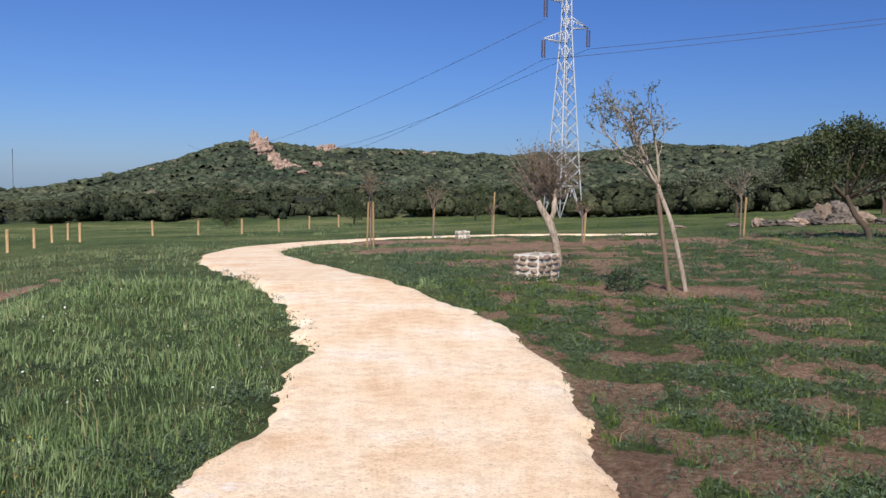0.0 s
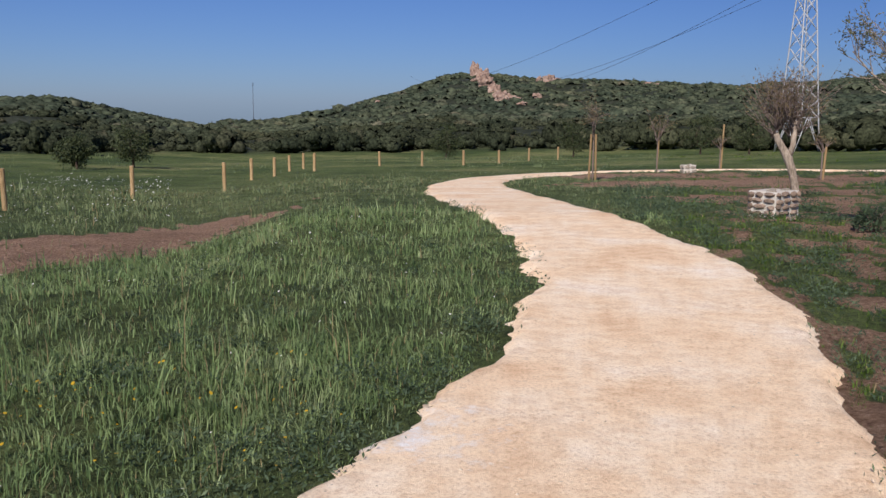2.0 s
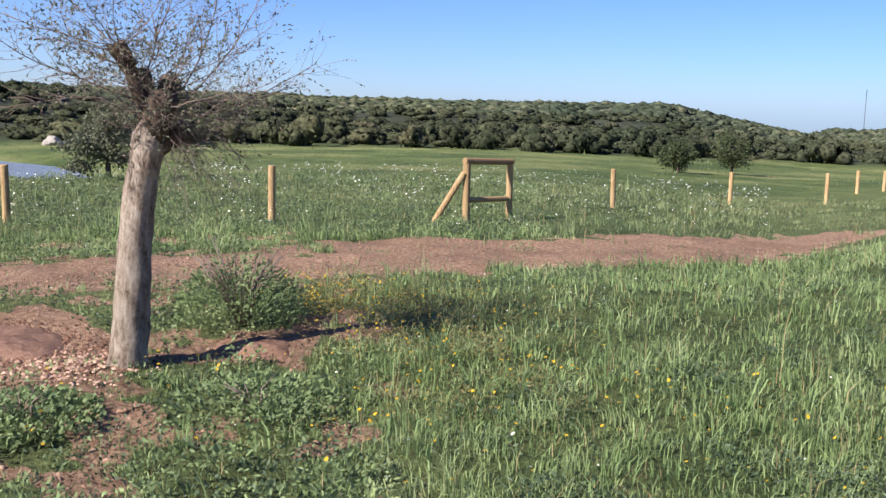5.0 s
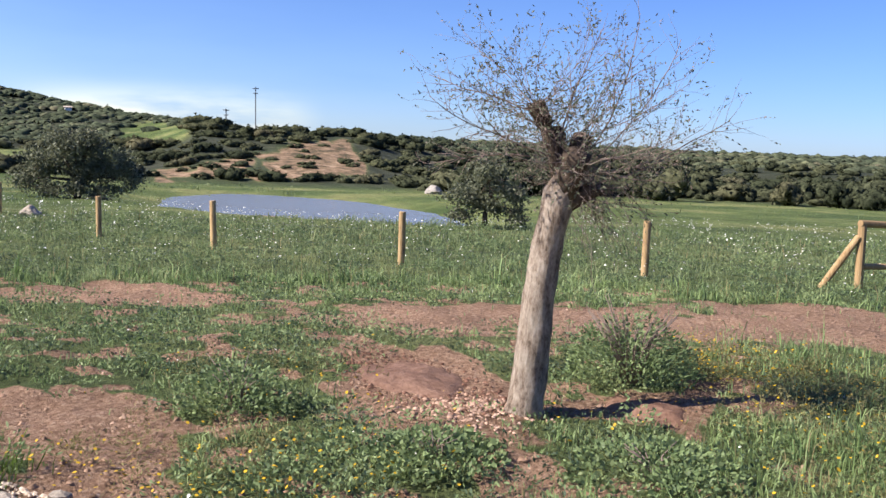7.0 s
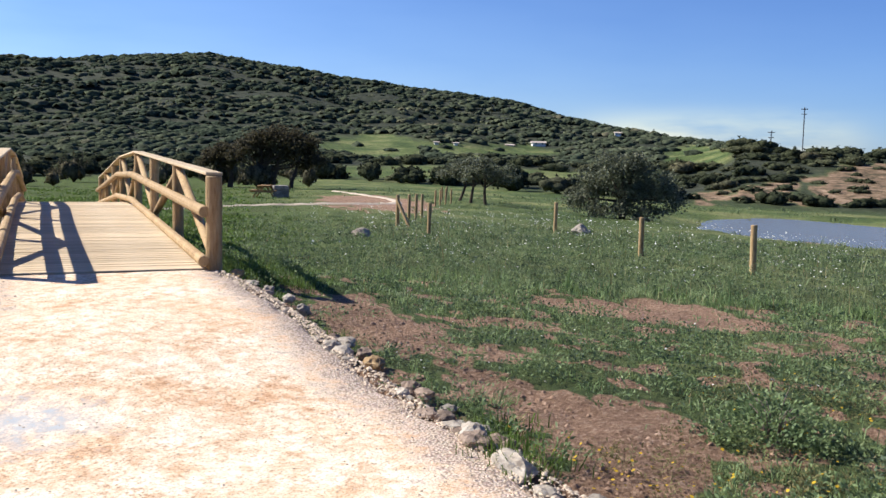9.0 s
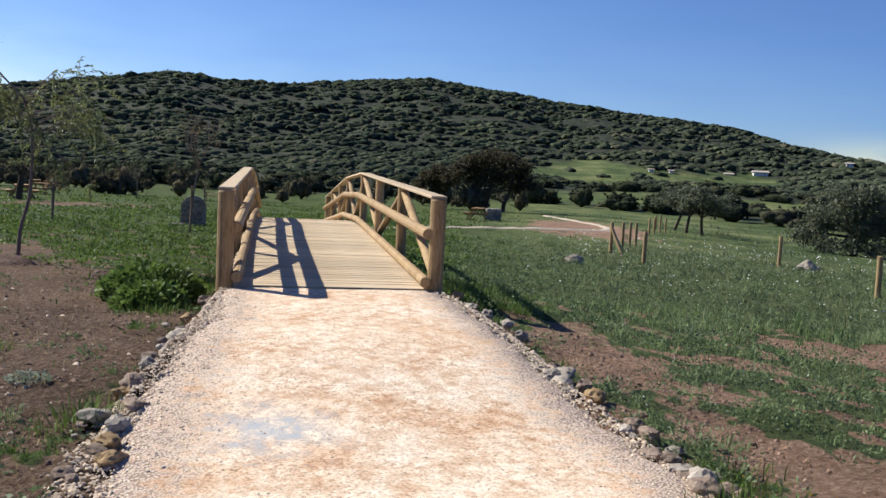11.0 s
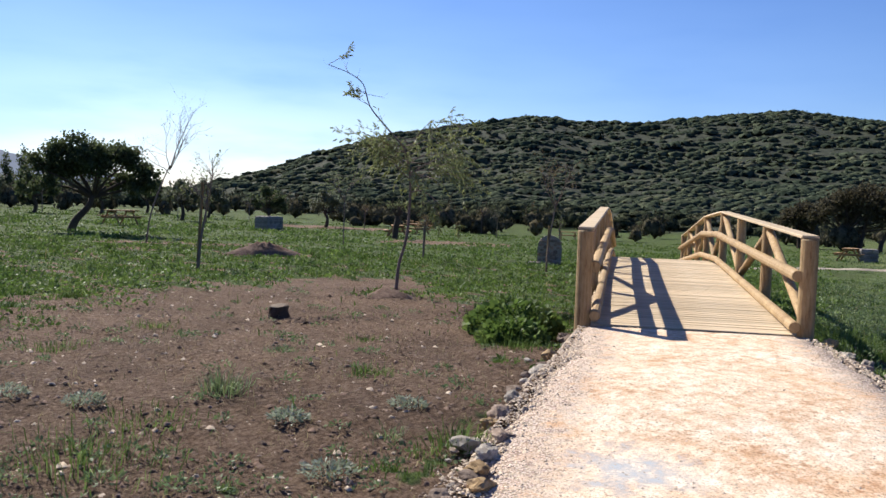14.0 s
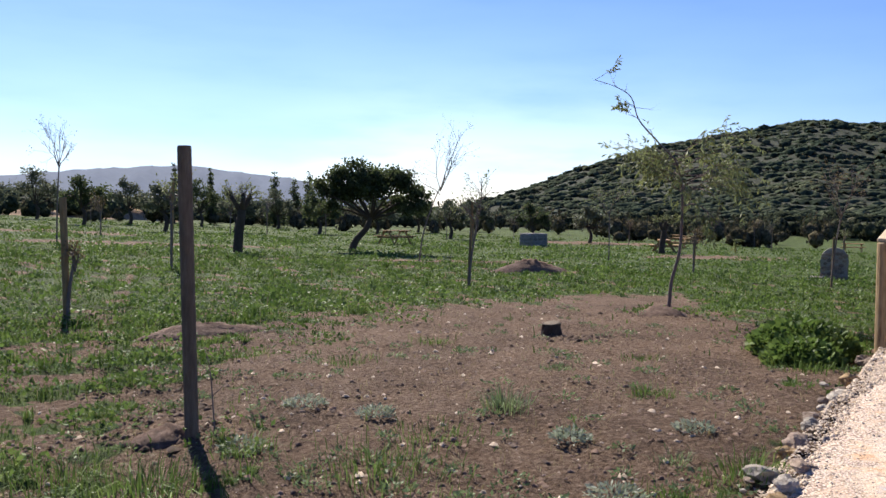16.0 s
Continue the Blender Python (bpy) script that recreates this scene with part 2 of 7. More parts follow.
    "crag": surface("crag_rock", [(0.36, (0.10, 0.07, 0.055)), (0.46, (0.27, 0.18, 0.14)), (0.56, (0.40, 0.29, 0.23)), (0.68, (0.48, 0.40, 0.34))], 0.12, 0.8, 0.95, 1.0),
    "crag_grey": surface("weathered_rock", [(0.35, (0.045, 0.038, 0.032)), (0.5, (0.12, 0.10, 0.085)), (0.65, (0.24, 0.20, 0.17))], 1.2, 9.0, 0.95, 1.0, spread=0.2),
    "steel": surface("galvanised_steel", [(0.3, (0.42, 0.44, 0.46)), (0.7, (0.62, 0.64, 0.66))], 0.6, 6.0, 0.55, 0.0, metal=0.3),
    "cable": surface("cable", [(0.3, (0.05, 0.05, 0.055)), (0.7, (0.09, 0.09, 0.10))], 0.6, 6.0, 0.6, 0.0, metal=0.3),
    "insulator": surface("brown_glass", [(0.3, (0.05, 0.03, 0.025)), (0.7, (0.10, 0.07, 0.06))], 2.0, 9.0, 0.3, 0.0),
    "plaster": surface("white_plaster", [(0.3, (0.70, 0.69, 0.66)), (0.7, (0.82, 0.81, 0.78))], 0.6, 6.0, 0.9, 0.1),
    "roof": surface("roof_tile", [(0.3, (0.46, 0.38, 0.33)), (0.7, (0.58, 0.50, 0.44))], 0.6, 6.0, 0.9, 0.1),
    # distance haze is put into this blue base colour
    "blue_hill": surface("haze_tinted_hill", [(0.3, (0.085, 0.12, 0.18)), (0.7, (0.12, 0.155, 0.22))], 0.004, 0.03, 1.0, 0.0),
}


def sand_material():
    """Rolled sand: peach and cream patches, fine grit, loose gravel towards the shoulders, a splash of cement."""
    m = bpy.data.materials.new("path_sand")
    m.use_nodes = True
    nt = m.node_tree
    b = nt.nodes["Principled BSDF"]
    b.inputs["Roughness"].default_value, b.inputs["Specular IOR Level"].default_value = 0.95, 0.1
    pos = nt.nodes.new("ShaderNodeNewGeometry").outputs["Position"]
    big, mid, fine = noise_node(nt, pos, 0.9, 7.0, 0.65), noise_node(nt, pos, 7.0, 6.0, 0.7), noise_node(nt, pos, 55.0, 6.0, 0.75)
    base = ramp(nt, [(0.36, (0.80, 0.585, 0.39)), (0.47, (0.86, 0.675, 0.475)), (0.56, (0.88, 0.73, 0.55)), (0.68, (0.91, 0.81, 0.68))])
    nt.links.new(big.outputs["Fac"], base.inputs["Fac"])
    patch = ramp(nt, [(0.40, (0.80, 0.68, 0.60)), (0.49, (0.96, 0.92, 0.9)), (0.58, (1.08, 1.1, 1.13))])
    nt.links.new(mid.outputs["Fac"], patch.inputs["Fac"])
    grit = ramp(nt, [(0.40, (0.56, 0.48, 0.42)), (0.46, (0.92, 0.89, 0.86)), (0.54, (1.08, 1.08, 1.07))])
    nt.links.new(fine.outputs["Fac"], grit.inputs["Fac"])
    worn = nt.nodes.new("ShaderNodeAttribute")
    worn.attribute_name = "worn"
    chalk = nt.nodes.new("ShaderNodeMapRange")
    chalk.inputs["From Min"].default_value, chalk.inputs["From Max"].default_value, chalk.inputs["To Max"].default_value = 0.5, 0.92, 0.55
    nt.links.new(worn.outputs["Fac"], chalk.inputs["Value"])
    c = mix_node(nt, base.outputs["Color"], (0.90, 0.80, 0.66), chalk.outputs[0])
    c = mix_node(nt, c, patch.outputs["Color"], worn.outputs["Fac"], "MULTIPLY")
    c = mix_node(nt, c, grit.outputs["Color"], worn.outputs["Fac"], "MULTIPLY")
    speck = ramp(nt, [(0.41, (0.60, 0.47, 0.39)), (0.46, (0.90, 0.84, 0.79)), (0.53, (1.04, 1.04, 1.04))])
    nt.links.new(noise_node(nt, pos, 21.0, 9.0, 0.8).outputs["Fac"], speck.inputs["Fac"])
    where = nt.nodes.new("ShaderNodeMapRange")
    where.inputs["From Min"].default_value, where.inputs["From Max"].default_value = 0.55, 0.40
    nt.links.new(noise_node(nt, pos, 1.7, 5.0, 0.65).outputs["Fac"], where.inputs["Value"])
    much = nt.nodes.new("ShaderNodeMath")
    much.operation = "MULTIPLY"
    nt.links.new(where.outputs[0], much.inputs[0])
    nt.links.new(worn.outputs["Fac"], much.inputs[1])
    c = mix_node(nt, c, speck.outputs["Color"], much.outputs[0], "MULTIPLY")
    bare = nt.nodes.new("ShaderNodeMapRange")
    bare.inputs["From Min"].default_value, bare.inputs["From Max"].default_value, bare.inputs["To Max"].default_value = 0.47, 0.60, 0.9
    nt.links.new(noise_node(nt, pos, 1.9, 10.0, 0.78).outputs["Fac"], bare.inputs["Value"])
    scuff = nt.nodes.new("ShaderNodeMapRange")
    scuff.inputs["From Min"].default_value, scuff.inputs["From Max"].default_value = 0.5, 0.92
    nt.links.new(worn.outputs["Fac"], scuff.inputs["Value"])
    both = nt.nodes.new("ShaderNodeMath")
    both.operation = "MULTIPLY"
    nt.links.new(bare.outputs[0], both.inputs[0])
    nt.links.new(scuff.outputs[0], both.inputs[1])
    c = mix_node(nt, c, (0.86, 0.73, 0.62), both.outputs[0], "MULTIPLY")
    vor = nt.nodes.new("ShaderNodeTexVoronoi")
    vor.inputs["Scale"].default_value = 62.0
    nt.links.new(pos, vor.inputs["Vector"])
    stones = ramp(nt, [(0.05, (0.80, 0.70, 0.60)), (0.4, (0.60, 0.47, 0.37)), (0.7, (0.30, 0.22, 0.165))])
    nt.links.new(vor.outputs["Distance"], stones.inputs["Fac"])
    tone = mix_node(nt, stones.outputs["Color"], vor.outputs["Color"], 0.03)
    at = nt.nodes.new("ShaderNodeAttribute")
    at.attribute_name = "shoulder"
    mk = nt.nodes.new("ShaderNodeMath")
    mk.operation = "MULTIPLY_ADD"
    mk.inputs[1].default_value = 1.6
    nt.links.new(mid.outputs["Fac"], mk.inputs[0])
    ad = nt.nodes.new("ShaderNodeMath")
    ad.operation = "ADD"
    ad.inputs[1].default_value = -1.12
    nt.links.new(at.outputs["Fac"], ad.inputs[0])
    nt.links.new(ad.outputs[0], mk.inputs[2])
    sm = nt.nodes.new("ShaderNodeMapRange")
    sm.inputs["From Min"].default_value, sm.inputs["From Max"].default_value = 0.0, 0.35
    nt.links.new(mk.outputs[0], sm.inputs["Value"])
    c = mix_node(nt, c, tone, sm.outputs[0])
    for place, size, colour in (((-4.62, -3.52, 0.1), 0.4, (0.50, 0.52, 0.53)), ((-1.22, 3.95, 0.0), 0.3, (0.90, 0.88, 0.85))):
        d = nt.nodes.new("ShaderNodeVectorMath")
        d.operation = "DISTANCE"
        d.inputs[1].default_value = place
        nt.links.new(pos, d.inputs[0])
        w = nt.nodes.new("ShaderNodeMath")
        w.operation = "MULTIPLY_ADD"
        w.inputs[1].default_value = 2.2
        nt.links.new(mid.outputs["Fac"], w.inputs[0])
        nt.links.new(d.outputs["Value"], w.inputs[2])
        r = nt.nodes.new("ShaderNodeMapRange")
        r.inputs["From Min"].default_value, r.inputs["From Max"].default_value = size + 1.12, size * 0.3 + 0.85
        nt.links.new(w.outputs[0], r.inputs["Value"])
        c = mix_node(nt, c, colour, r.outputs[0])
    nt.links.new(c, b.inputs["Base Color"])
    hgt = mix_node(nt, fine.outputs["Fac"], vor.outputs["Distance"], sm.outputs[0])
    bp = nt.nodes.new("ShaderNodeBump")
    bp.inputs["Strength"].default_value, bp.inputs["Distance"].default_value = 0.55, 0.012
    nt.links.new(hgt, bp.inputs["Height"])
    nt.links.new(bp.outputs["Normal"], b.inputs["Normal"])
    return m


def land_material():
    """Soil, meadow and scrub, mixed by the attribute 'cover' (red: bare soil, green: meadow, blue: scrub, alpha: darker
    soil and turf, mostly to the south).
    """
    m = bpy.data.materials.new("land")
    m.use_nodes = True
    nt = m.node_tree
    b = nt.nodes["Principled BSDF"]
    b.inputs["Roughness"].default_value, b.inputs["Specular IOR Level"].default_value = 0.95, 0.15
    pos = nt.nodes.new("ShaderNodeNewGeometry").outputs["Position"]
    fine, mid, big = noise_node(nt, pos, 22.0, 8.0, 0.75), noise_node(nt, pos, 2.2, 6.0), noise_node(nt, pos, 0.12, 5.0)
    soil = ramp(nt, [(0.32, (0.135, 0.075, 0.047)), (0.46, (0.27, 0.165, 0.108)), (0.58, (0.40, 0.265, 0.18)), (0.72, (0.56, 0.43, 0.33))])
    nt.links.new(fine.outputs["Fac"], soil.inputs["Fac"])
    dark_soil = ramp(nt, [(0.32, (0.05, 0.029, 0.018)), (0.46, (0.132, 0.081, 0.05)), (0.58, (0.235, 0.157, 0.104)), (0.72, (0.42, 0.325, 0.25))])
    nt.links.new(fine.outputs["Fac"], dark_soil.inputs["Fac"])
    tan = ramp(nt, [(0.40, (0.06, 0.058, 0.034)), (0.47, (0.14, 0.10, 0.062)), (0.54, (0.24, 0.165, 0.105)), (0.64, (0.37, 0.275, 0.19))])
    nt.links.new(noise_node(nt, pos, 0.5, 8.0, 0.75).outputs["Fac"], tan.inputs["Fac"])
    washed = nt.nodes.new("ShaderNodeAttribute")
    washed.attribute_name = "washed"
    mead = ramp(nt, [(0.36, (0.06, 0.085, 0.035)), (0.5, (0.09, 0.125, 0.05)), (0.64, (0.14, 0.165, 0.075))])
    nt.links.new(mid.outputs["Fac"], mead.inputs["Fac"])
    far = ramp(nt, [(0.38, (0.055, 0.088, 0.028)), (0.5, (0.105, 0.14, 0.048)), (0.62, (0.19, 0.205, 0.085))])
    nt.links.new(big.outputs["Fac"], far.inputs["Fac"])
    reach = nt.nodes.new("ShaderNodeVectorMath")
    reach.operation = "LENGTH"
    nt.links.new(pos, reach.inputs[0])
    plain = nt.nodes.new("ShaderNodeMapRange")
    plain.inputs["From Min"].default_value, plain.inputs["From Max"].default_value, plain.inputs["To Min"].default_value, plain.inputs["To Max"].default_value = 25.0, 50.0, 0.4, 0.95
    nt.links.new(reach.outputs["Value"], plain.inputs["Value"])
    green = mix_node(nt, mead.outputs["Color"], far.outputs["Color"], plain.outputs[0])
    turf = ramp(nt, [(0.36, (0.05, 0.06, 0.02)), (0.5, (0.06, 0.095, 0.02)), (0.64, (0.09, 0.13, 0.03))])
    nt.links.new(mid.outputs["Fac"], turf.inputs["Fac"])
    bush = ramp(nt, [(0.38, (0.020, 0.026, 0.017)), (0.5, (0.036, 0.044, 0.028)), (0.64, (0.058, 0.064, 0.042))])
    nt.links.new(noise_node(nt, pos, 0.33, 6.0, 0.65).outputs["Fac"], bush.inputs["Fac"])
    at = nt.nodes.new("ShaderNodeAttribute")
    at.attribute_name = "cover"
    sep = nt.nodes.new("ShaderNodeSeparateColor")
    nt.links.new(at.outputs["Color"], sep.inputs["Color"])
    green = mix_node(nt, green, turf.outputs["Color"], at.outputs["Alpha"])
    thatch = ramp(nt, [(0.36, (0.35, 0.36, 0.36)), (0.5, (0.95, 0.95, 0.95)), (0.64, (1.7, 1.6, 1.4))])
    nt.links.new(noise_node(nt, pos, 14.0, 9.0, 0.8).outputs["Fac"], thatch.inputs["Fac"])
    green = mix_node(nt, green, thatch.outputs["Color"], 0.9, "MULTIPLY")
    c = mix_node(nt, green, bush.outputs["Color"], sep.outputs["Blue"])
    edge = nt.nodes.new("ShaderNodeMath")
    edge.operation = "MULTIPLY_ADD"
    edge.inputs[1].default_value, edge.inputs[2].default_value = 0.9, -0.45
    nt.links.new(mid.outputs["Fac"], edge.inputs[0])
    add = nt.nodes.new("ShaderNodeMath")
    add.operation, add.use_clamp = "ADD", True
    nt.links.new(edge.outputs[0], add.inputs[0])
    nt.links.new(sep.outputs["Red"], add.inputs[1])
    mr = nt.nodes.new("ShaderNodeMapRange")
    mr.interpolation_type = "SMOOTHSTEP"
    mr.inputs["From Min"].default_value, mr.inputs["From Max"].default_value = 0.3, 0.6
    nt.links.new(add.outputs[0], mr.inputs["Value"])
    c = mix_node(nt, c, mix_node(nt, mix_node(nt, soil.outputs["Color"], dark_soil.outputs["Color"], at.outputs["Alpha"]), tan.outputs["Color"], washed.outputs["Fac"]), mr.outputs[0])
    damp = ramp(nt, [(0.36, (0.62, 0.6, 0.6)), (0.5, (0.95, 0.95, 0.95)), (0.66, (1.2, 1.2, 1.2))])
    nt.links.new(noise_node(nt, pos, 0.75, 6.0, 0.7).outputs["Fac"], damp.inputs["Fac"])
    c = mix_node(nt, c, damp.outputs["Color"], 0.75, "MULTIPLY")
    nt.links.new(c, b.inputs["Base Color"])
    bp = nt.nodes.new("ShaderNodeBump")
    bp.inputs["Strength"].default_value, bp.inputs["Distance"].default_value = 1.0, 0.09
    crumb = noise_node(nt, pos, 9.0, 9.0, 0.8)
    nt.links.new(mix_node(nt, fine.outputs["Fac"], crumb.outputs["Fac"], 0.6), bp.inputs["Height"])
    nt.links.new(bp.outputs["Normal"], b.inputs["Normal"])
    return m


def water_material():
    m = bpy.data.materials.new("pond_water")
    m.use_nodes = True
    nt = m.node_tree
    b = nt.nodes["Principled BSDF"]
    b.inputs["Base Color"].default_value = (0.15, 0.15, 0.13, 1)
    b.inputs["Roughness"].default_value, b.inputs["Specular IOR Level"].default_value = 0.24, 0.32
    co = nt.nodes.new("ShaderNodeNewGeometry")
    n = noise_node(nt, co.outputs["Position"], 2.5, 3.0)
    bp = nt.nodes.new("ShaderNodeBump")
    bp.inputs["Strength"].default_value, bp.inputs["Distance"].default_value = 0.1, 0.03
    nt.links.new(n.outputs["Fac"], bp.inputs["Height"])
    nt.links.new(bp.outputs["Normal"], b.inputs["Normal"])
    return m


def canopy_material(name, hues, grain, relief, through):
    """Leaf cover seen from afar: every crown its own shade, broken up by leaf masses."""
    m = bpy.data.materials.new(name)
    m.use_nodes = True
    nt = m.node_tree
    b = nt.nodes["Principled BSDF"]
    b.inputs["Roughness"].default_value, b.inputs["Specular IOR Level"].default_value = 1.0, 0.0
    pos = nt.nodes.new("ShaderNodeNewGeometry").outputs["Position"]
    at = nt.nodes.new("ShaderNodeAttribute")
    at.attribute_name = "tone"
    hue = ramp(nt, list(zip((0.0, 0.4, 0.75, 1.0), hues)))
    nt.links.new(at.outputs["Fac"], hue.inputs["Fac"])
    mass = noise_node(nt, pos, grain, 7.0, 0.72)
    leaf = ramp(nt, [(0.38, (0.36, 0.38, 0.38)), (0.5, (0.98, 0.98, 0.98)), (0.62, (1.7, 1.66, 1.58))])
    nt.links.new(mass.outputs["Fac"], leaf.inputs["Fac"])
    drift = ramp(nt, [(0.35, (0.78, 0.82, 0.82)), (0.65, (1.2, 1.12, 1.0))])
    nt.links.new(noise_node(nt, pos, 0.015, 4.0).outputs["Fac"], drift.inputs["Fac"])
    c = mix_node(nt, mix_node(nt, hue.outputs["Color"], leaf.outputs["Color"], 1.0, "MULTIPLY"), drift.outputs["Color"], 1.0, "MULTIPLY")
    nt.links.new(c, b.inputs["Base Color"])
    if relief:
        bp = nt.nodes.new("ShaderNodeBump")
        bp.inputs["Strength"].default_value, bp.inputs["Distance"].default_value = 0.5, relief
        nt.links.new(mass.outputs["Fac"], bp.inputs["Height"])
        nt.links.new(bp.outputs["Normal"], b.inputs["Normal"])
    tr = nt.nodes.new("ShaderNodeBsdfTranslucent")
    nt.links.new(c, tr.inputs["Color"])
    ms = nt.nodes.new("ShaderNodeMixShader")
    ms.inputs[0].default_value = through
    nt.links.new(b.outputs[0], ms.inputs[1])
    nt.links.new(tr.outputs[0], ms.inputs[2])
    nt.links.new(ms.outputs[0], nt.nodes["Material Output"].inputs["Surface"])
    return m


# the far woodland's greens hold a little blue-grey haze, put into the colour
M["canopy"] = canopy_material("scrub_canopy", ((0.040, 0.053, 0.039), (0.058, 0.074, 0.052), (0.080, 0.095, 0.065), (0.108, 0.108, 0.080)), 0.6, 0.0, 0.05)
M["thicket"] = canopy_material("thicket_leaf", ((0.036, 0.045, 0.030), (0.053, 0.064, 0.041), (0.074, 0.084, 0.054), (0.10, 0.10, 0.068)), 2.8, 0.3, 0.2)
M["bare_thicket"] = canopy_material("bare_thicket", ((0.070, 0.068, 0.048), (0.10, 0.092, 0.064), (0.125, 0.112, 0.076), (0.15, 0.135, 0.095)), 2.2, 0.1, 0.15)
M["sand"], M["land"], M["water"] = sand_material(), land_material(), water_material()

# ---- the lie of the land: heights from bearing and distance ----
SKY = [(-180, 1.0), (-120, 2.2), (-60, 2.2), (-40, 2.6), (-25, 2.4), (-21, 2.2), (-18, 1.6), (-12.7, 1.75), (-8.7, 1.3), (-4, 1.0),
       (1, 1.25), (8, 1.4), (10, 1.6), (13.2, 1.65), (15.9, 0.65), (20, -0.5), (24, -1.15), (28, -1.5), (33, -0.5), (36, 0.1),
       (45, 0.05), (55, 0.2), (71, 0.6), (77, 0.8), (84, 0.95), (88, 1.42), (93, 2.08), (96.5, 2.75), (100, 3.65), (107, 4.4),
       (113, 5.2), (118, 5.85), (122, 5.55), (126, 5.1), (130, 5.1), (133, 5.35), (137, 4.75), (142, 3.9), (146, 2.7), (150, 1.2),
       (154, 0.1), (165, 0.2), (180, 1.0)]
RIDGE = [(-180, 400), (-60, 480), (15, 520), (28, 560), (36, 240), (70, 230), (76, 165), (86, 165), (93, 380), (100, 620), (150, 650), (180, 400)]
FOOT = [(-180, 120), (-60, 70), (-23, 80), (0, 112), (28, 112), (36, 100), (70, 95), (77, 93), (90, 96), (96, 115), (110, 135), (150, 145), (180, 120)]
FLAT = [(-180, 1.0), (-60, 0.3), (-23, -1.2), (-10, -2.8), (6, -3.9), (25, -4.5), (45, -3.2), (77, -2.7), (93, -2.3), (110, -1.4), (126, -1.8), (146, -0.8), (165, 0.0), (180, 1.0)]
POND = (-57.5, 9.3, 15.0, 6.6, -8.0)   # centre, half axes, turn in degrees
WATER = -2.3


def along(table, a):
    return np.interp(a, [k[0] for k in table], [k[1] for k in table])


def smooth(v, a, b):
    s = np.clip((v - a) / (b - a), 0, 1)
    return s * s * (3 - 2 * s)


def wave(x, y, size, seed=0):
    """Soft irregular waves between about -1 and 1."""
    k = 2 * math.pi / size
    s = seed * 1.7
    return (np.sin(k * (x + 0.6 * y) + s) * np.cos(k * (0.8 * y - 0.3 * x) + 2 * s) + 0.6 * np.sin(k * 2.1 * (0.4 * x - y) + 3 * s + np.sin(k * x))
            + 0.4 * np.cos(k * 3.7 * (x + 0.2 * y) + s + np.sin(k * 1.3 * y))) / 1.6


def pond_out(x, y):
    cx, cy, a, b, turn = POND
    c, s = math.cos(math.radians(turn)), math.sin(math.radians(turn))
    u, v = (x - cx) * c - (y - cy) * s, (x - cx) * s + (y - cy) * c
    return np.sqrt((u / a) ** 2 + (v / b) ** 2) + 0.07 * wave(x, y, 14, 3)


def ground(x, y, calm=False):
    x, y = np.asarray(x, float), np.asarray(y, float)
    r = np.hypot(x, y)
    a = np.degrees(np.arctan2(-x, y))
    flat = along(FLAT, a)
    late = smooth(a, 31, 19)
    start = 8 + 5 * late
    z = flat * np.clip((r - start) / (100 - start), 0, 1) ** (0.75 + 0.15 * late)
    z = z + 0.17 * np.exp(-((x + 10.4) ** 2 + (y + 4.9) ** 2) / 2.6)
    z = z + 0.2 * smooth(a, 100, 125) * smooth(a, 178, 160) * smooth(r, 4, 9) * smooth(r, 24, 13)
    if not calm:
        z = z + (0.03 * wave(x, y, 3.1, 1) + 0.014 * wave(x, y, 0.9, 2) + (0.011 * wave(x, y, 0.37, 6) + 0.006 * wave(x, y, 0.19, 13)) * smooth(r, 20, 15)) * smooth(r, 1.0, 4.0)
    q = pond_out(x, y)
    near = smooth(q, 1.9, 1.0)
    z = z * (1 - near) + near * (WATER - 0.12 + 0.42 * np.clip(q - 1, -1, 1.2))
    r0, r1, el = along(FOOT, a), along(RIDGE, a), along(SKY, a)
    top = 1.55 + r1 * np.tan(np.radians(el))
    s = np.clip((r - r0) / (r1 - r0), 0, 1)
    s = s * s * (3 - 2 * s) * 0.45 + s * 0.55
    z = z + (top - flat) * s + s * (1 - s) * (0.02 * r1) * wave(x, y, 90, 5)
    z = z - np.clip(r - r1, 0, None) * 0.06
    return z


# the sand path: centre line and half width
PATH_MID = [(-8.95, -5.93), (-7.3, -4.62), (-5.6, -3.4), (-4.05, -2.2), (-2.2, -0.75), (-0.95, 0.9), (-0.42, 2.6), (-0.22, 4.3), (-0.1, 6.0), (-0.15, 7.4), (-0.38, 8.9), (-0.72, 10.2),
            (-1.6, 12.6), (-2.9, 16.4), (-4.7, 22.0), (-5.65, 26.2), (-5.95, 30.6), (-5.3, 34.8), (-4.0, 38.3), (-2.0, 40.4), (1.5, 41.2), (5.2, 40.2), (8.6, 36.8)]
PATH_HALF = [1.2, 1.36, 1.5, 1.62, 1.7, 1.5, 1.24, 1.1, 1.07, 1.08, 1.06, 1.02, 1.0, 1.08, 1.2, 1.0, 0.95, 0.85, 0.75, 0.65, 0.5, 0.45, 0.35]


def catmull(points, steps):
    """A smooth line through the points."""
    p = np.array(points, float)
    p = np.vstack([2 * p[0] - p[1], p, 2 * p[-1] - p[-2]])
    out = []
    for i in range(1, len(p) - 2):
        for k in range(steps):
            t = k / steps
            out.append(0.5 * (2 * p[i] + (p[i + 1] - p[i - 1]) * t + (2 * p[i - 1] - 5 * p[i] + 4 * p[i + 1] - p[i + 2]) * t * t + (3 * p[i] - p[i - 1] - 3 * p[i + 1] + p[i + 2]) * t ** 3))
    out.append(p[-2])
    return np.array(out)


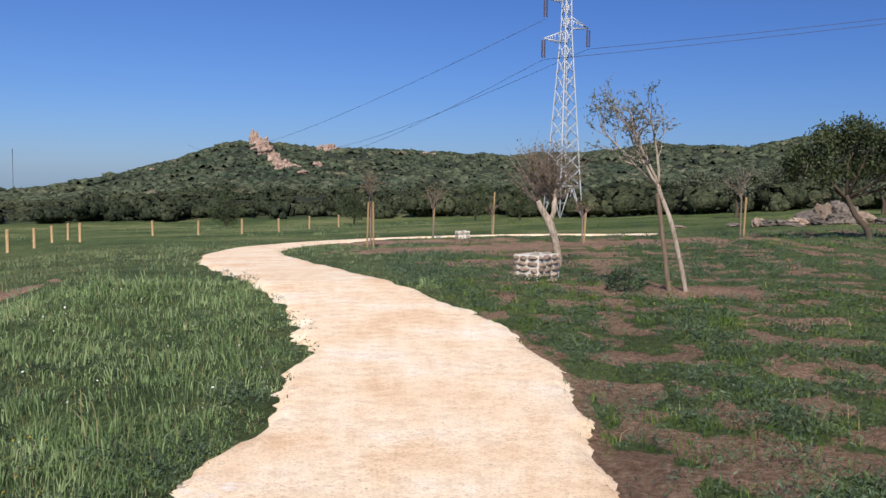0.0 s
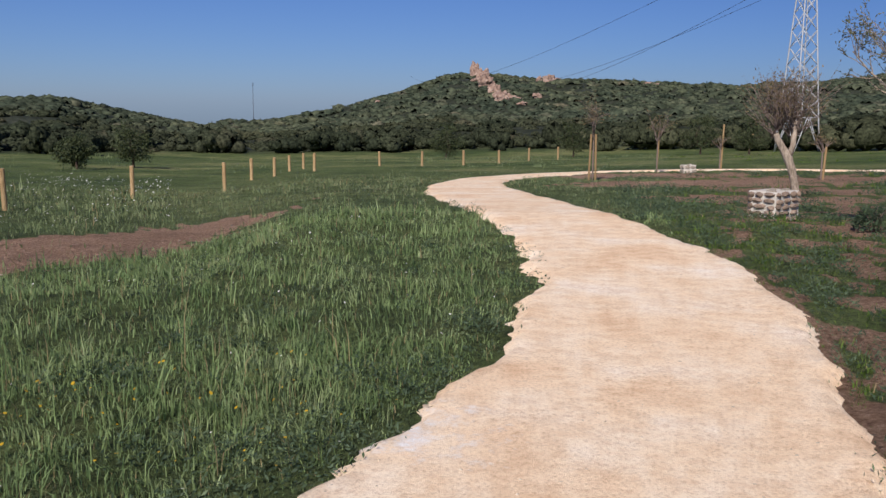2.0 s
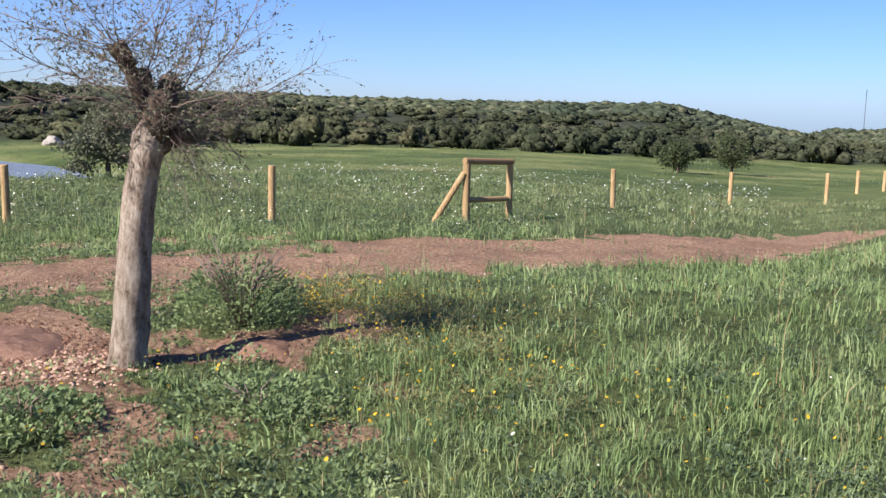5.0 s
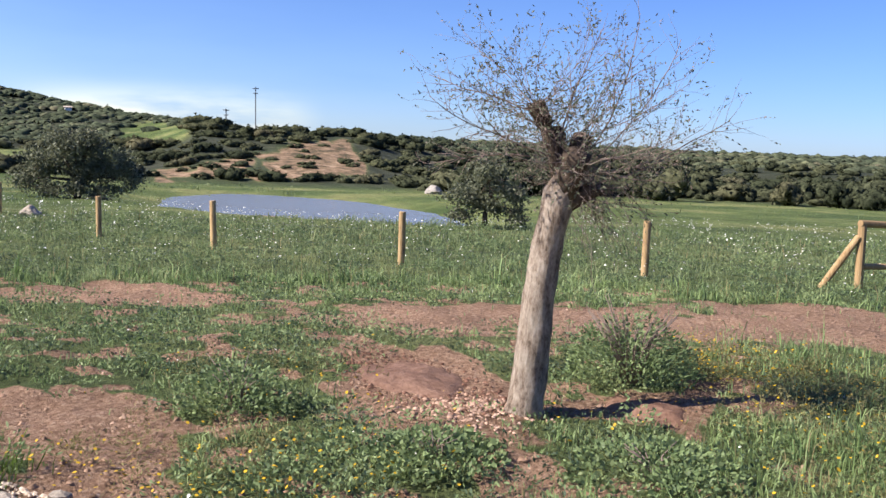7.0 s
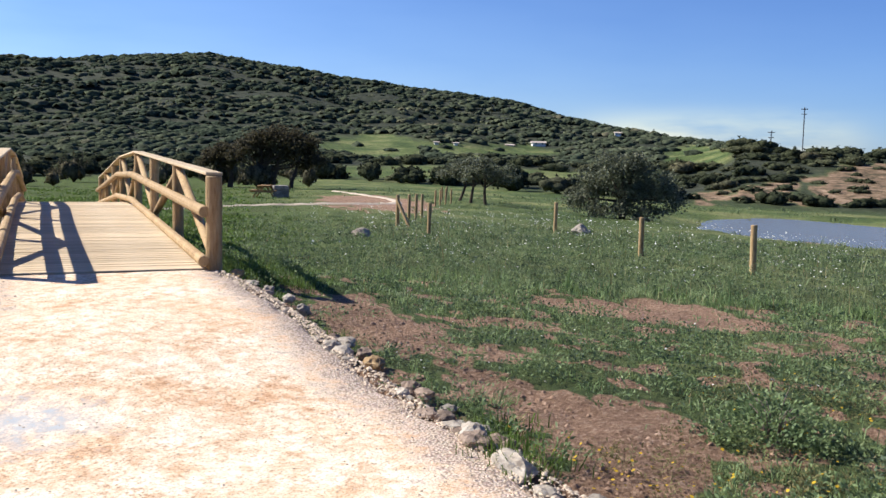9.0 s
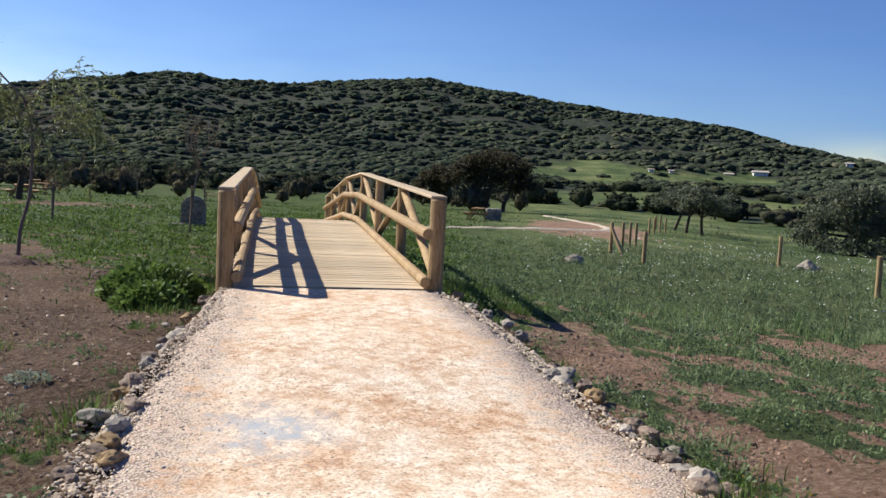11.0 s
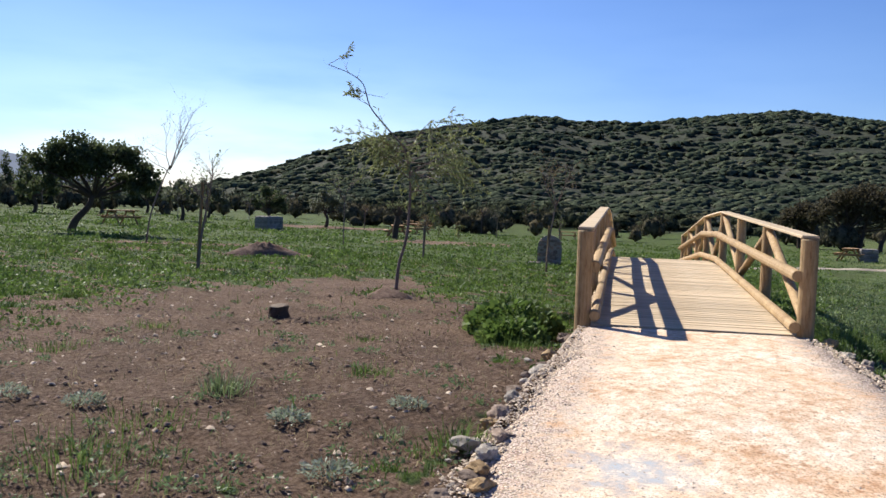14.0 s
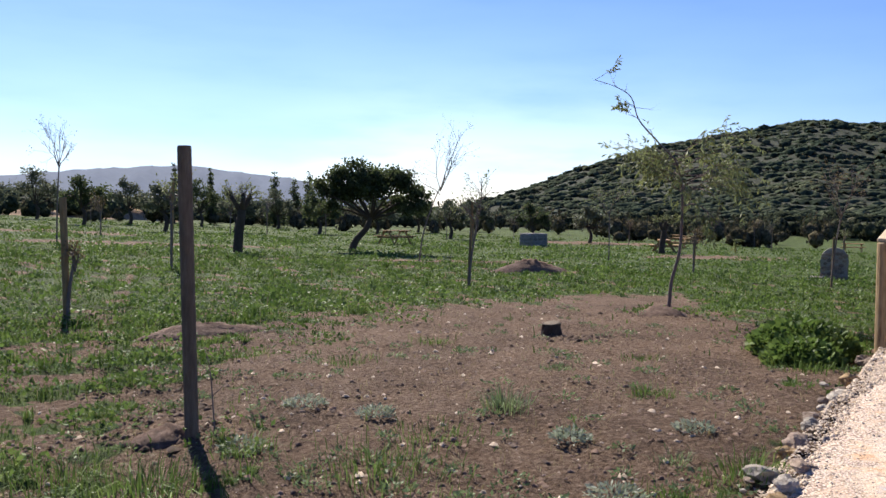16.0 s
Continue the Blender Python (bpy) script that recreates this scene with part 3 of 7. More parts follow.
MID = catmull([(x, y, h) for (x, y), h in zip(PATH_MID, PATH_HALF)], 8)


def path_out(x, y):
    """How far outside the path's edge a place lies (negative on the path)."""
    x, y = np.atleast_1d(np.asarray(x, float)), np.atleast_1d(np.asarray(y, float))
    best = np.full(x.shape, 1e9)
    for mx, my, h in MID:
        best = np.minimum(best, np.hypot(x - mx, y - my) - h)
    return best
# ---- mesh helpers ----
def gz(x, y):
    return float(ground(x, y))


def mesh_object(name, verts, faces, material, parent=None, label="", smooth_faces=True):
    me = bpy.data.meshes.new(name)
    me.from_pydata([tuple(v) for v in verts], [], [tuple(f) for f in faces])
    me.materials.append(material)
    if smooth_faces:
        me.polygons.foreach_set("use_smooth", [True] * len(me.polygons))
    ob = new(name, me)
    if parent is not None:
        ob.parent = parent
    if label:
        tagged(ob, label)
    return ob


def array_object(name, co, tri, material, parent=None, label="", flat=True):
    """A mesh from numpy arrays: co (n, 3), tri (m, 3)."""
    me = bpy.data.meshes.new(name)
    me.vertices.add(len(co))
    me.vertices.foreach_set("co", np.ascontiguousarray(co, dtype=np.float32).ravel())
    me.loops.add(tri.size)
    me.loops.foreach_set("vertex_index", np.ascontiguousarray(tri, dtype=np.int32).ravel())
    me.polygons.add(len(tri))
    me.polygons.foreach_set("loop_start", np.arange(0, tri.size, tri.shape[1], dtype=np.int32))
    if not flat:
        me.polygons.foreach_set("use_smooth", np.ones(len(tri), dtype=bool))
    me.update(calc_edges=True)
    me.materials.append(material)
    ob = new(name, me)
    if parent is not None:
        ob.parent = parent
    if label:
        tagged(ob, label)
    return ob


def part(name, bm, material, parent, label="", soft=False):
    me = bpy.data.meshes.new(name)
    bm.to_mesh(me)
    bm.free()
    me.materials.append(material)
    if soft:
        me.polygons.foreach_set("use_smooth", [True] * len(me.polygons))
    ob = new(name, me)
    if parent is not None:
        ob.parent = parent
    if label:
        tagged(ob, label)
    return ob


def thing(name, at, label, category, group="", turn=0.0):
    ob = new(name)
    ob.empty_display_size = 0.2
    ob.matrix_basis = pose(*at, 0, 0, turn)
    return tagged(ob, label, category, group)


def box_bm(size, at=(0, 0, 0), m=None, bevel=0.0, segments=1):
    bm = bmesh.new()
    bmesh.ops.create_cube(bm, size=1.0, matrix=(m or Matrix.Identity(4)) @ Matrix.Translation(at) @ Matrix.Diagonal((*size, 1)))
    if bevel:
        bmesh.ops.bevel(bm, geom=bm.edges[:], offset=bevel, segments=segments, affect="EDGES")
    return bm


def tube_data(pts, radii, n=8, wobble=0.0, rng=None, caps=True):
    """Verts and faces of a tapered tube along the points."""
    pts = [Vector(p) for p in pts]
    verts, faces = [], []
    side = None
    for i, p in enumerate(pts):
        d = (pts[min(i + 1, len(pts) - 1)] - pts[max(i - 1, 0)]).normalized()
        if side is None:
            side = d.cross(Vector((0.31, 0.95, 0.02)))
            if side.length < 0.2:
                side = d.cross(Vector((1, 0, 0)))
        side = (side - d * side.dot(d)).normalized()
        up = d.cross(side)
        for k in range(n):
            a = 2 * math.pi * k / n
            r = radii[i] * (1 + (wobble * (rng.random() - 0.5) if rng else 0))
            verts.append(p + (side * math.cos(a) + up * math.sin(a)) * r)
    for i in range(len(pts) - 1):
        for k in range(n):
            faces.append((i * n + k, i * n + (k + 1) % n, (i + 1) * n + (k + 1) % n, (i + 1) * n + k))
    if caps:
        faces.append(tuple(range(n - 1, -1, -1)))
        faces.append(tuple((len(pts) - 1) * n + k for k in range(n)))
    return verts, faces


def tubes_object(name, tubes, material, parent=None, label="", n=6):
    verts, faces = [], []
    for pts, radii, *rest in tubes:
        v, f = tube_data(pts, radii, rest[0] if rest else n)
        o = len(verts)
        verts += v
        faces += [tuple(i + o for i in q) for q in f]
    return mesh_object(name, verts, faces, material, parent, label)


def log_part(name, a, b, r, material, parent, label="", n=12, taper=1.0):
    """A round timber with softened ends."""
    a, b = Vector(a), Vector(b)
    d = (b - a).normalized()
    e = min(0.012, r * 0.2)
    pts = [a, a + d * e, b - d * e, b]
    v, f = tube_data(pts, [r * 0.9, r, r * taper, r * 0.9 * taper], n)
    return mesh_object(name, v, f, material, parent, label, smooth_faces=False)


# ---- ground ----
def dirt_mask(x, y):
    """1 where the soil lies bare."""
    x, y = np.asarray(x, float), np.asarray(y, float)
    m = np.zeros(x.shape)
    for cx, cy, a, b, turn, w in DIRT:
        c, s = math.cos(math.radians(turn)), math.sin(math.radians(turn))
        u, v = (x - cx) * c + (y - cy) * s, -(x - cx) * s + (y - cy) * c
        q = np.sqrt((u / a) ** 2 + (v / b) ** 2) + 0.3 * wave(x, y, 1.5, 4) + 0.22 * wave(x, y, 0.55, 7)
        m = np.maximum(m, w * smooth(q, 1.2, 0.9))
    # the thin sward of the park side shows soil all over
    r, a = np.hypot(x, y), np.degrees(np.arctan2(-x, y))
    park = smooth(a, 0, -5) * smooth(a, -179.9, -160) * smooth(r, 48, 30)
    m = np.maximum(m, park * smooth(wave(x, y, 2.3, 11) + 0.6 * wave(x, y, 0.9, 12), 0.0, 0.5))
    pondside = smooth(a, 48, 60) * smooth(r, 15, 12.5)
    m = np.maximum(m, pondside * smooth(wave(x, y, 2.2, 23) + 0.7 * wave(x, y, 0.8, 24), 0.3, 0.65))
    south = np.maximum(smooth(a, 116, 126), smooth(a, -160, -179.9)) * smooth(r, 40, 26)
    m = np.maximum(m, 0.8 * south * smooth(wave(x, y, 2.7, 15) + 0.6 * wave(x, y, 1.0, 16), 0.25, 0.7))
    return m


# bare patches: centre, half axes, turn, strength
DIRT = [(-8.1, 9.6, 7.0, 1.35, 88, 1.0), (-9.6, 7.9, 1.7, 0.8, 70, 1.0), (-7.0, 11.2, 1.3, 0.6, 100, 0.9), (-9.3, 12.2, 1.2, 0.5, 80, 0.9), (-9.0, 3.8, 2.6, 1.15, 80, 1.0), (-11.7, -0.4, 1.6, 0.8, 60, 0.9), (-6.1, 1.7, 1.25, 0.55, 168, 1.0), (-5.3, 2.85, 0.42, 0.3, 0, 1.0), (-5.6, -0.45, 0.95, 0.5, 10, 1.0), (-4.5, 1.6, 0.35, 0.2, 0, 0.8),
        (-8.7, -2.95, 1.5, 0.55, 38, 1.0), (-9.95, -1.7, 0.5, 0.25, 60, 0.9), (-12.3, -0.1, 1.0, 0.5, 40, 0.7), (-6.3, -1.0, 1.0, 0.35, 40, 1.0),
        (-5.9, -9.2, 6.8, 3.1, 50, 1.0), (-2.6, -5.6, 1.6, 1.1, 40, 0.95), (-11.6, -15.5, 3.0, 1.3, 35, 0.9), (-15.5, -25.5, 1.6, 0.7, 0, 0.9), (-2.5, -11.4, 0.8, 0.4, 20, 0.9),
        (3.1, 12.6, 1.4, 0.8, 0, 0.9), (2.0, 19.5, 2.4, 1.2, 0, 0.8), (0.6, 27.5, 3.6, 2.4, 5, 0.9), (5.2, 30.0, 4.4, 2.2, 0, 0.9), (-0.8, 35.0, 3.6, 2.6, 0, 0.8), (3.0, 23.5, 2.0, 1.2, 0, 0.7), (2.0, 5.0, 0.8, 0.45, 0, 0.7),
        (-36.0, -40.0, 6.0, 2.0, 15, 0.9), (-42.0, -61.0, 7.0, 3.0, 20, 0.9), (-6.0, -40.0, 6.0, 1.6, 5, 0.8), (-3.5, -52.0, 4.0, 3.0, 0, 0.6), (-52.0, -17.0, 13.0, 3.2, 20, 0.9), (-16.0, -31.0, 4.0, 1.2, 0, 0.7)]


def bank_at(x, y):
    """1 on the washed-out tan bank behind the pond."""
    r, a = np.hypot(x, y), np.degrees(np.arctan2(-x, y))
    up = np.degrees(np.arctan2(ground(x, y) - 1.55, r)) + 0.16 * wave(x, y, 9, 6) + 0.12 * wave(x, y, 4, 3)
    lip = np.interp(a, (75.5, 76.6, 77.4, 79.5, 82.0, 85.0, 89.0, 90.5), (-3.0, -0.3, 0.45, 0.4, -0.2, -1.0, -1.7, -3.0))
    low = np.interp(a, (75.5, 78.0, 82.0, 86.0, 90.5), (-1.5, -1.75, -1.95, -2.1, -2.5)) + 0.25 * wave(x, y, 7, 8)
    patchy = 1 - 0.85 * smooth(a, 80.5, 82.5) * smooth(wave(x, y, 13, 2) + 0.5 * wave(x, y, 5, 9), -0.1, 0.35)
    return smooth(up, lip + 0.12, lip - 0.12) * smooth(up, low - 0.15, low + 0.15) * smooth(r, 93, 97) * (a > 75) * (a < 91) * patchy


def cover_at(x, y):
    r = np.hypot(x, y)
    a = np.degrees(np.arctan2(-x, y))
    bare = dirt_mask(x, y)
    near = r < 60
    worn = np.zeros(x.shape)
    worn[near] = smooth(path_out(x[near], y[near]), 0.1 + 0.25 * smooth(a[near], 80, 95), 0.0) * 0.7 * np.maximum(smooth(a[near], 60, 85), smooth(a[near], 0, -6))
    bare = np.maximum(bare, worn)
    r0 = along(FOOT, a)
    scrub = smooth(r, r0 - 6, r0 + 10)
    # open pastures on the western hill
    el = np.degrees(np.arctan2(ground(x, y) - 1.55, r))
    for ca, ce, wa, we in PASTURE:
        scrub = scrub * (1 - smooth(np.sqrt(((a - ca) / wa) ** 2 + ((el - ce) / we) ** 2) + 0.15 * wave(x, y, 40, 2), 1.05, 0.9) * (r > 100))
    # the washed-out bank behind the pond
    bank = bank_at(x, y)
    q = pond_out(x, y)
    rim = smooth(q, 1.0, 1.05) * smooth(q, 1.22, 1.1) * 0.35
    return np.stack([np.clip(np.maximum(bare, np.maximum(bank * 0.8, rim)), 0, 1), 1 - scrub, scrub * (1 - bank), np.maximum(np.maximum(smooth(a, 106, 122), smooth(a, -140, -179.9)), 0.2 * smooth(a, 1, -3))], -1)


PASTURE = [(108.0, 0.85, 3.4, 0.75), (101.0, 0.7, 4.6, 0.42), (88.6, 0.55, 2.0, 0.75), (103.0, -0.75, 12.0, 0.4)]


def build_land():
    az = np.concatenate([np.arange(-46, 196, 0.48), np.arange(196, 314, 3.0)])
    rr = np.concatenate([[0.02], np.linspace(1.0, 16, 110), np.geomspace(16.4, 110, 50), np.geomspace(114, 700, 42), np.geomspace(740, 4800, 14)])
    A, R = np.meshgrid(np.radians(az), rr, indexing="ij")
    x, y = -np.sin(A) * R, np.cos(A) * R
    z = ground(x, y)
    na, nr = A.shape
    co = np.stack([x, y, z], -1).reshape(-1, 3)
    i, j = np.meshgrid(np.arange(na), np.arange(nr - 1), indexing="ij")
    k = (i + 1) % na
    quads = np.stack([i * nr + j, k * nr + j, k * nr + j + 1, i * nr + j + 1], -1).reshape(-1, 4)
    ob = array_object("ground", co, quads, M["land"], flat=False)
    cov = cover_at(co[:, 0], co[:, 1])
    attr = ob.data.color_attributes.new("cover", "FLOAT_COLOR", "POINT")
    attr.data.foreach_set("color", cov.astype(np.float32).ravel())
    attr = ob.data.attributes.new("washed", "FLOAT", "POINT")
    attr.data.foreach_set("value", bank_at(co[:, 0], co[:, 1]).astype(np.float32))
    return tagged(ob, "grassy meadow with bare reddish soil, rising to scrub-covered hills", "ground", kind="structure")


build_land()


def path_height(x, y):
    """The path's own level: a low crown of rolled sand, ramped up to the bridge."""
    d = np.hypot(np.asarray(x, float) + 9.0, np.asarray(y, float) + 5.95)
    return ground(x, y, True) * smooth(d, 0.0, 5.0) + 0.26 * smooth(d, 5.5, 0.3) + 0.05


def build_path():
    verts, faces, loose, trod = [], [], [], []
    n = 17
    line = catmull([(x, y, h) for (x, y), h in zip(PATH_MID, PATH_HALF)], 30)
    for i, (x, y, h) in enumerate(line):
        d = line[min(i + 1, len(line) - 1)] - line[max(i - 1, 0)]
        nx, ny = -d[1], d[0]
        l = math.hypot(nx, ny)
        nx, ny = nx / l, ny / l
        jag = [0.16 * noise.noise(Vector((i * 0.055, 7.1 * k, 0))) + 0.1 * noise.noise(Vector((i * 0.19, 3.3 * k, 5))) + 0.05 * noise.noise(Vector((i * 0.6, k, 9))) for k in (0, 1)]
        for k in range(n):
            s = -1 + 2 * k / (n - 1)
            w = h + (jag[0] if s < 0 else jag[1]) * abs(s)
            px, py = x + nx * s * w, y + ny * s * w
            edge = max(0.0, (abs(s) - 0.9) / 0.1)
            loose.append(max(0.0, (abs(s) - 0.45) / 0.55) * (0.25 + 0.75 * float(smooth(y, 2.2, -0.6))))
            trod.append(0.45 + 0.47 * float(smooth(y, 1.5, -1.5)))
            verts.append((px, py, float(path_height(px, py)) * (1 - edge) + edge * (gz(px, py) - 0.03)))
        if i:
            for k in range(n - 1):
                a = (i - 1) * n + k
                faces.append((a, a + 1, a + n + 1, a + n))
    ob = mesh_object("path", verts, faces, M["sand"])
    attr = ob.data.attributes.new("shoulder", "FLOAT", "POINT")
    attr.data.foreach_set("value", loose)
    attr = ob.data.attributes.new("worn", "FLOAT", "POINT")
    attr.data.foreach_set("value", trod)
    return tagged(ob, "pale rolled sand and gravel footpath with ragged edges", "path", kind="structure")


build_path()


def far_path():
    """The pale track past the far end of the bridge."""
    line = catmull([(-25.2, -18.3, 0.8), (-30.0, -20.6, 0.5), (-36.0, -21.2, 0.35), (-42.0, -19.4, 0.3), (-45.5, -16.2, 0.3), (-50.0, -15.4, 0.4), (-55.0, -16.6, 0.3), (-62.0, -20.3, 0.25), (-72.0, -27.0, 0.25)], 12)
    verts, faces = [], []
    for i, (x, y, h) in enumerate(line):
        d = line[min(i + 1, len(line) - 1)] - line[max(i - 1, 0)]
        l = math.hypot(d[0], d[1])
        for k in range(5):
            s = (-1 + k / 2) * h * (1 + 0.1 * math.sin(i * 1.3 + k))
            px, py = x - d[1] / l * s, y + d[0] / l * s
            verts.append((px, py, gz(px, py) + (0.07 if 0 < k < 4 else -0.03)))
        if i:
            for k in range(4):
                a = (i - 1) * 5 + k
                faces.append((a, a + 1, a + 6, a + 5))
    tagged(mesh_object("path", verts, faces, M["far_sand"]), "narrow pale sand track winding past the picnic place", "path", kind="structure")


far_path()


def build_water():
    cx, cy, a, b, turn = POND
    c, s = math.cos(radians(-turn)), math.sin(radians(-turn))
    verts = [(cx, cy, WATER)]
    for k in range(72):
        t = 2 * math.pi * k / 72
        u, v = a * 1.25 * math.cos(t), b * 1.25 * math.sin(t)
        verts.append((cx + u * c - v * s, cy + u * s + v * c, WATER))
    return tagged(mesh_object("water", verts, [(0, 1 + k, 1 + (k + 1) % 72) for k in range(72)], M["water"]), "still grey-brown pond water", "water", kind="structure")


build_water()


# ---- scrub on the hills ----
def crown_shapes(seed, count, lobes, flecks):
    """Far tree crowns: a few rounded leaf masses grown into each other, with loose sprays of leaves that break the outline."""
    g = np.random.default_rng(seed)
    bm = bmesh.new()
    bmesh.ops.create_icosphere(bm, subdivisions=1, radius=1.0)
    bm.verts.ensure_lookup_table()
    bm.verts.index_update()
    ball, face = np.array([v.co[:] for v in bm.verts]), np.array([[v.index for v in f.verts] for f in bm.faces])
    bm.free()
    out = []
    for k in range(count):
        middle = [np.array((0, 0, 0.42 if lobes > 1 else 0.0))]
        size = [0.62]
        for j in range(lobes - 1):
            t = 2 * math.pi * (j + g.uniform(-0.3, 0.3)) / (lobes - 1)
            d = g.uniform(0.42, 0.62)
            middle.append(np.array((math.cos(t) * d, math.sin(t) * d, g.uniform(0.1, 0.62))))
            size.append(g.uniform(0.34, 0.5))
        if lobes == 1:
            size = [0.95]
        co, tri, base = [], [], 0
        for j, (c, r) in enumerate(zip(middle, size)):
            lump = np.array([1 + 0.3 * noise.noise(Vector(v) * 1.9 + Vector((k * 7.3 + j * 3.1, 0, 0))) for v in ball]) + g.uniform(-0.13, 0.13, len(ball))
            p = c + ball * r * lump[:, None] * np.array((1, 1, 0.85))
            mid = p[face].mean(1)
            keep = mid[:, 2] > -0.12
            for i, (c2, r2) in enumerate(zip(middle, size)):
                if i != j:
                    keep &= np.linalg.norm((mid - c2) / np.array((1, 1, 0.85)), axis=1) > r2 * 0.84
            co.append(p)
            tri.append(face[keep] + base)
            base += len(p)
        skin = np.concatenate([p[np.unique(f - b)] for p, f, b in zip(co, tri, np.cumsum([0] + [len(p) for p in co[:-1]]))])
        p = skin[g.integers(0, len(skin), flecks)] * g.uniform(0.95, 1.1, (flecks, 1))
        u, w = g.normal(0, 1, p.shape), g.normal(0, 1, p.shape)
        u /= np.linalg.norm(u, axis=1)[:, None]
        w /= np.linalg.norm(w, axis=1)[:, None]
        p = p * np.where(flecks > 100, g.uniform(0.85, 1.45, (flecks, 1)), 1.0)
        s = g.uniform(0.07, 0.16, (flecks, 1)) * (1.5 if lobes < 3 else 1.0)
        co.append(np.stack([p - u * s, p + u * s, p + w * s * 1.5], 1).reshape(-1, 3))
        tri.append(np.arange(3 * flecks).reshape(-1, 3) + base)
        out.append((np.concatenate(co), np.concatenate(tri)))
    return out


def scatter_crowns(name, places, sizes, shapes, material, label, category="shrubs", lift=0.0, flat=1.0, seed=5):
    rng = np.random.default_rng(seed)
    cos, tris, tones, base = [], [], [], 0
    places = np.asarray(places)
    level = ground(places[:, 0], places[:, 1])
    group = wave(places[:, 0], places[:, 1], 34, 9)
    for (x, y), s, g, near in zip(places, sizes, level, group):
        co, tri = shapes[rng.integers(len(shapes))]
        t = rng.uniform(0, 2 * math.pi)
        c, sn = math.cos(t), math.sin(t)
        w, h = s * rng.uniform(0.85, 1.2), s * flat * rng.uniform(0.75, 1.3)
        cos.append(np.stack([(co[:, 0] * c - co[:, 1] * sn) * w + x, (co[:, 0] * sn + co[:, 1] * c) * w + y, co[:, 2] * h + g + lift * s], -1))
        tris.append(tri + base)
        tones.append(np.full(len(co), np.clip(0.45 + 0.2 * near + rng.normal(0, 0.22), 0, 1)))
        base += len(co)
    ob = array_object(name, np.concatenate(cos), np.concatenate(tris), material, flat=False)
    attr = ob.data.attributes.new("tone", "FLOAT", "POINT")
    attr.data.foreach_set("value", np.concatenate(tones).astype(np.float32))
    return tagged(ob, label, category, kind="stuff")


def hill_scrub():
    rng = np.random.default_rng(11)

    def rows(a0, a1, inner, outer, wide, deep):
        """Places row behind row up the slopes between two distances, jittered; wide and deep are spacings as shares of the distance."""
        X, Y, Rr = [], [], []
        r = inner
        while r < outer:
            a = np.arange(a0, a1, math.degrees(wide))
            a = a + rng.uniform(-0.5, 0.5, len(a)) * math.degrees(wide)
            d = r * (1 + deep * rng.uniform(-0.6, 0.6, len(a)))
            r0, r1 = along(FOOT, a), along(RIDGE, a) * 1.015
            ok = (d > r0) & (d < r1)
            X.append(-np.sin(np.radians(a[ok])) * d[ok])
            Y.append(np.cos(np.radians(a[ok])) * d[ok])
            Rr.append(d[ok])
            r *= 1 + deep
        x, y, r = np.concatenate(X), np.concatenate(Y), np.concatenate(Rr)
        bank, bearing = bank_at(x, y), np.degrees(np.arctan2(-x, y))
        keep = np.where(bank > 0.3, rng.uniform(0, 1, len(x)) < 0.42, (cover_at(x, y)[:, 2] > 0.55) | (rng.uniform(0, 1, len(x)) < 0.03))
        keep &= ~((bearing > 74.5) & (bearing < 91) & (r < 101))
        return np.stack([x, y], -1)[keep], r[keep]

    lobed, plain = crown_shapes(7, 9, 5, 96), crown_shapes(8, 12, 1, 7)
    pl, r = rows(-34, 187, 78, 172, 0.021, 0.05)
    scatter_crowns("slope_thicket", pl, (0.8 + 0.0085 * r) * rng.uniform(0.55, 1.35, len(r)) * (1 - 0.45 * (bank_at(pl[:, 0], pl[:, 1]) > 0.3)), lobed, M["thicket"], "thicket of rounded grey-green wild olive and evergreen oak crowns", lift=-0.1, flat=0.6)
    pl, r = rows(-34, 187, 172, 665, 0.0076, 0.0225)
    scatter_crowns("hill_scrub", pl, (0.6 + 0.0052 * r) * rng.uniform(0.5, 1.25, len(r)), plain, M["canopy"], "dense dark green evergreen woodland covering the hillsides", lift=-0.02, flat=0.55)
    # the belt of small trees at the foot of the hills
    n = 260
    a = np.where(rng.uniform(0, 1, n) < 0.66, rng.uniform(-32, 72, n), rng.uniform(90, 187, n))
    r = along(FOOT, a) + rng.uniform(-4, 8, n) - 35 * smooth(a, 150, 160) * rng.uniform(0, 1, n)
    pl = np.stack([-np.sin(np.radians(a)) * r, np.cos(np.radians(a)) * r], -1)
    scatter_crowns("tree_belt", pl, rng.uniform(1.3, 2.5, n), lobed, M["thicket"], "belt of wild olive and oak trees at the foot of the hills", "trees", 0.1, 1.1, 6)
    n = 110
    a = rng.uniform(112, 187, n)
    r = rng.uniform(84, 132, n)
    pl = np.stack([-np.sin(np.radians(a)) * r, np.cos(np.radians(a)) * r], -1)
    scatter_crowns("bare_bushes", pl, rng.uniform(0.7, 1.5, n), crown_shapes(9, 6, 3, 170), M["bare_thicket"], "greyish brown half-bare bushes round the picnic ground", "trees", 0.1, 1.5, 7)


hill_scrub()

# ---- fence along the meadow ----
def fence_post(at, h, r=0.058, lean=(0.0, 0.0)):
    ob = thing("fence_post", (at[0], at[1], gz(*at) - 0.02), "round peeled pine fence post standing in tall grass", "fence post", "meadow fence posts")
    log_part("post", (0, 0, -0.25), (lean[0], lean[1], h), r, M["new_wood"], ob, n=14)
    return ob


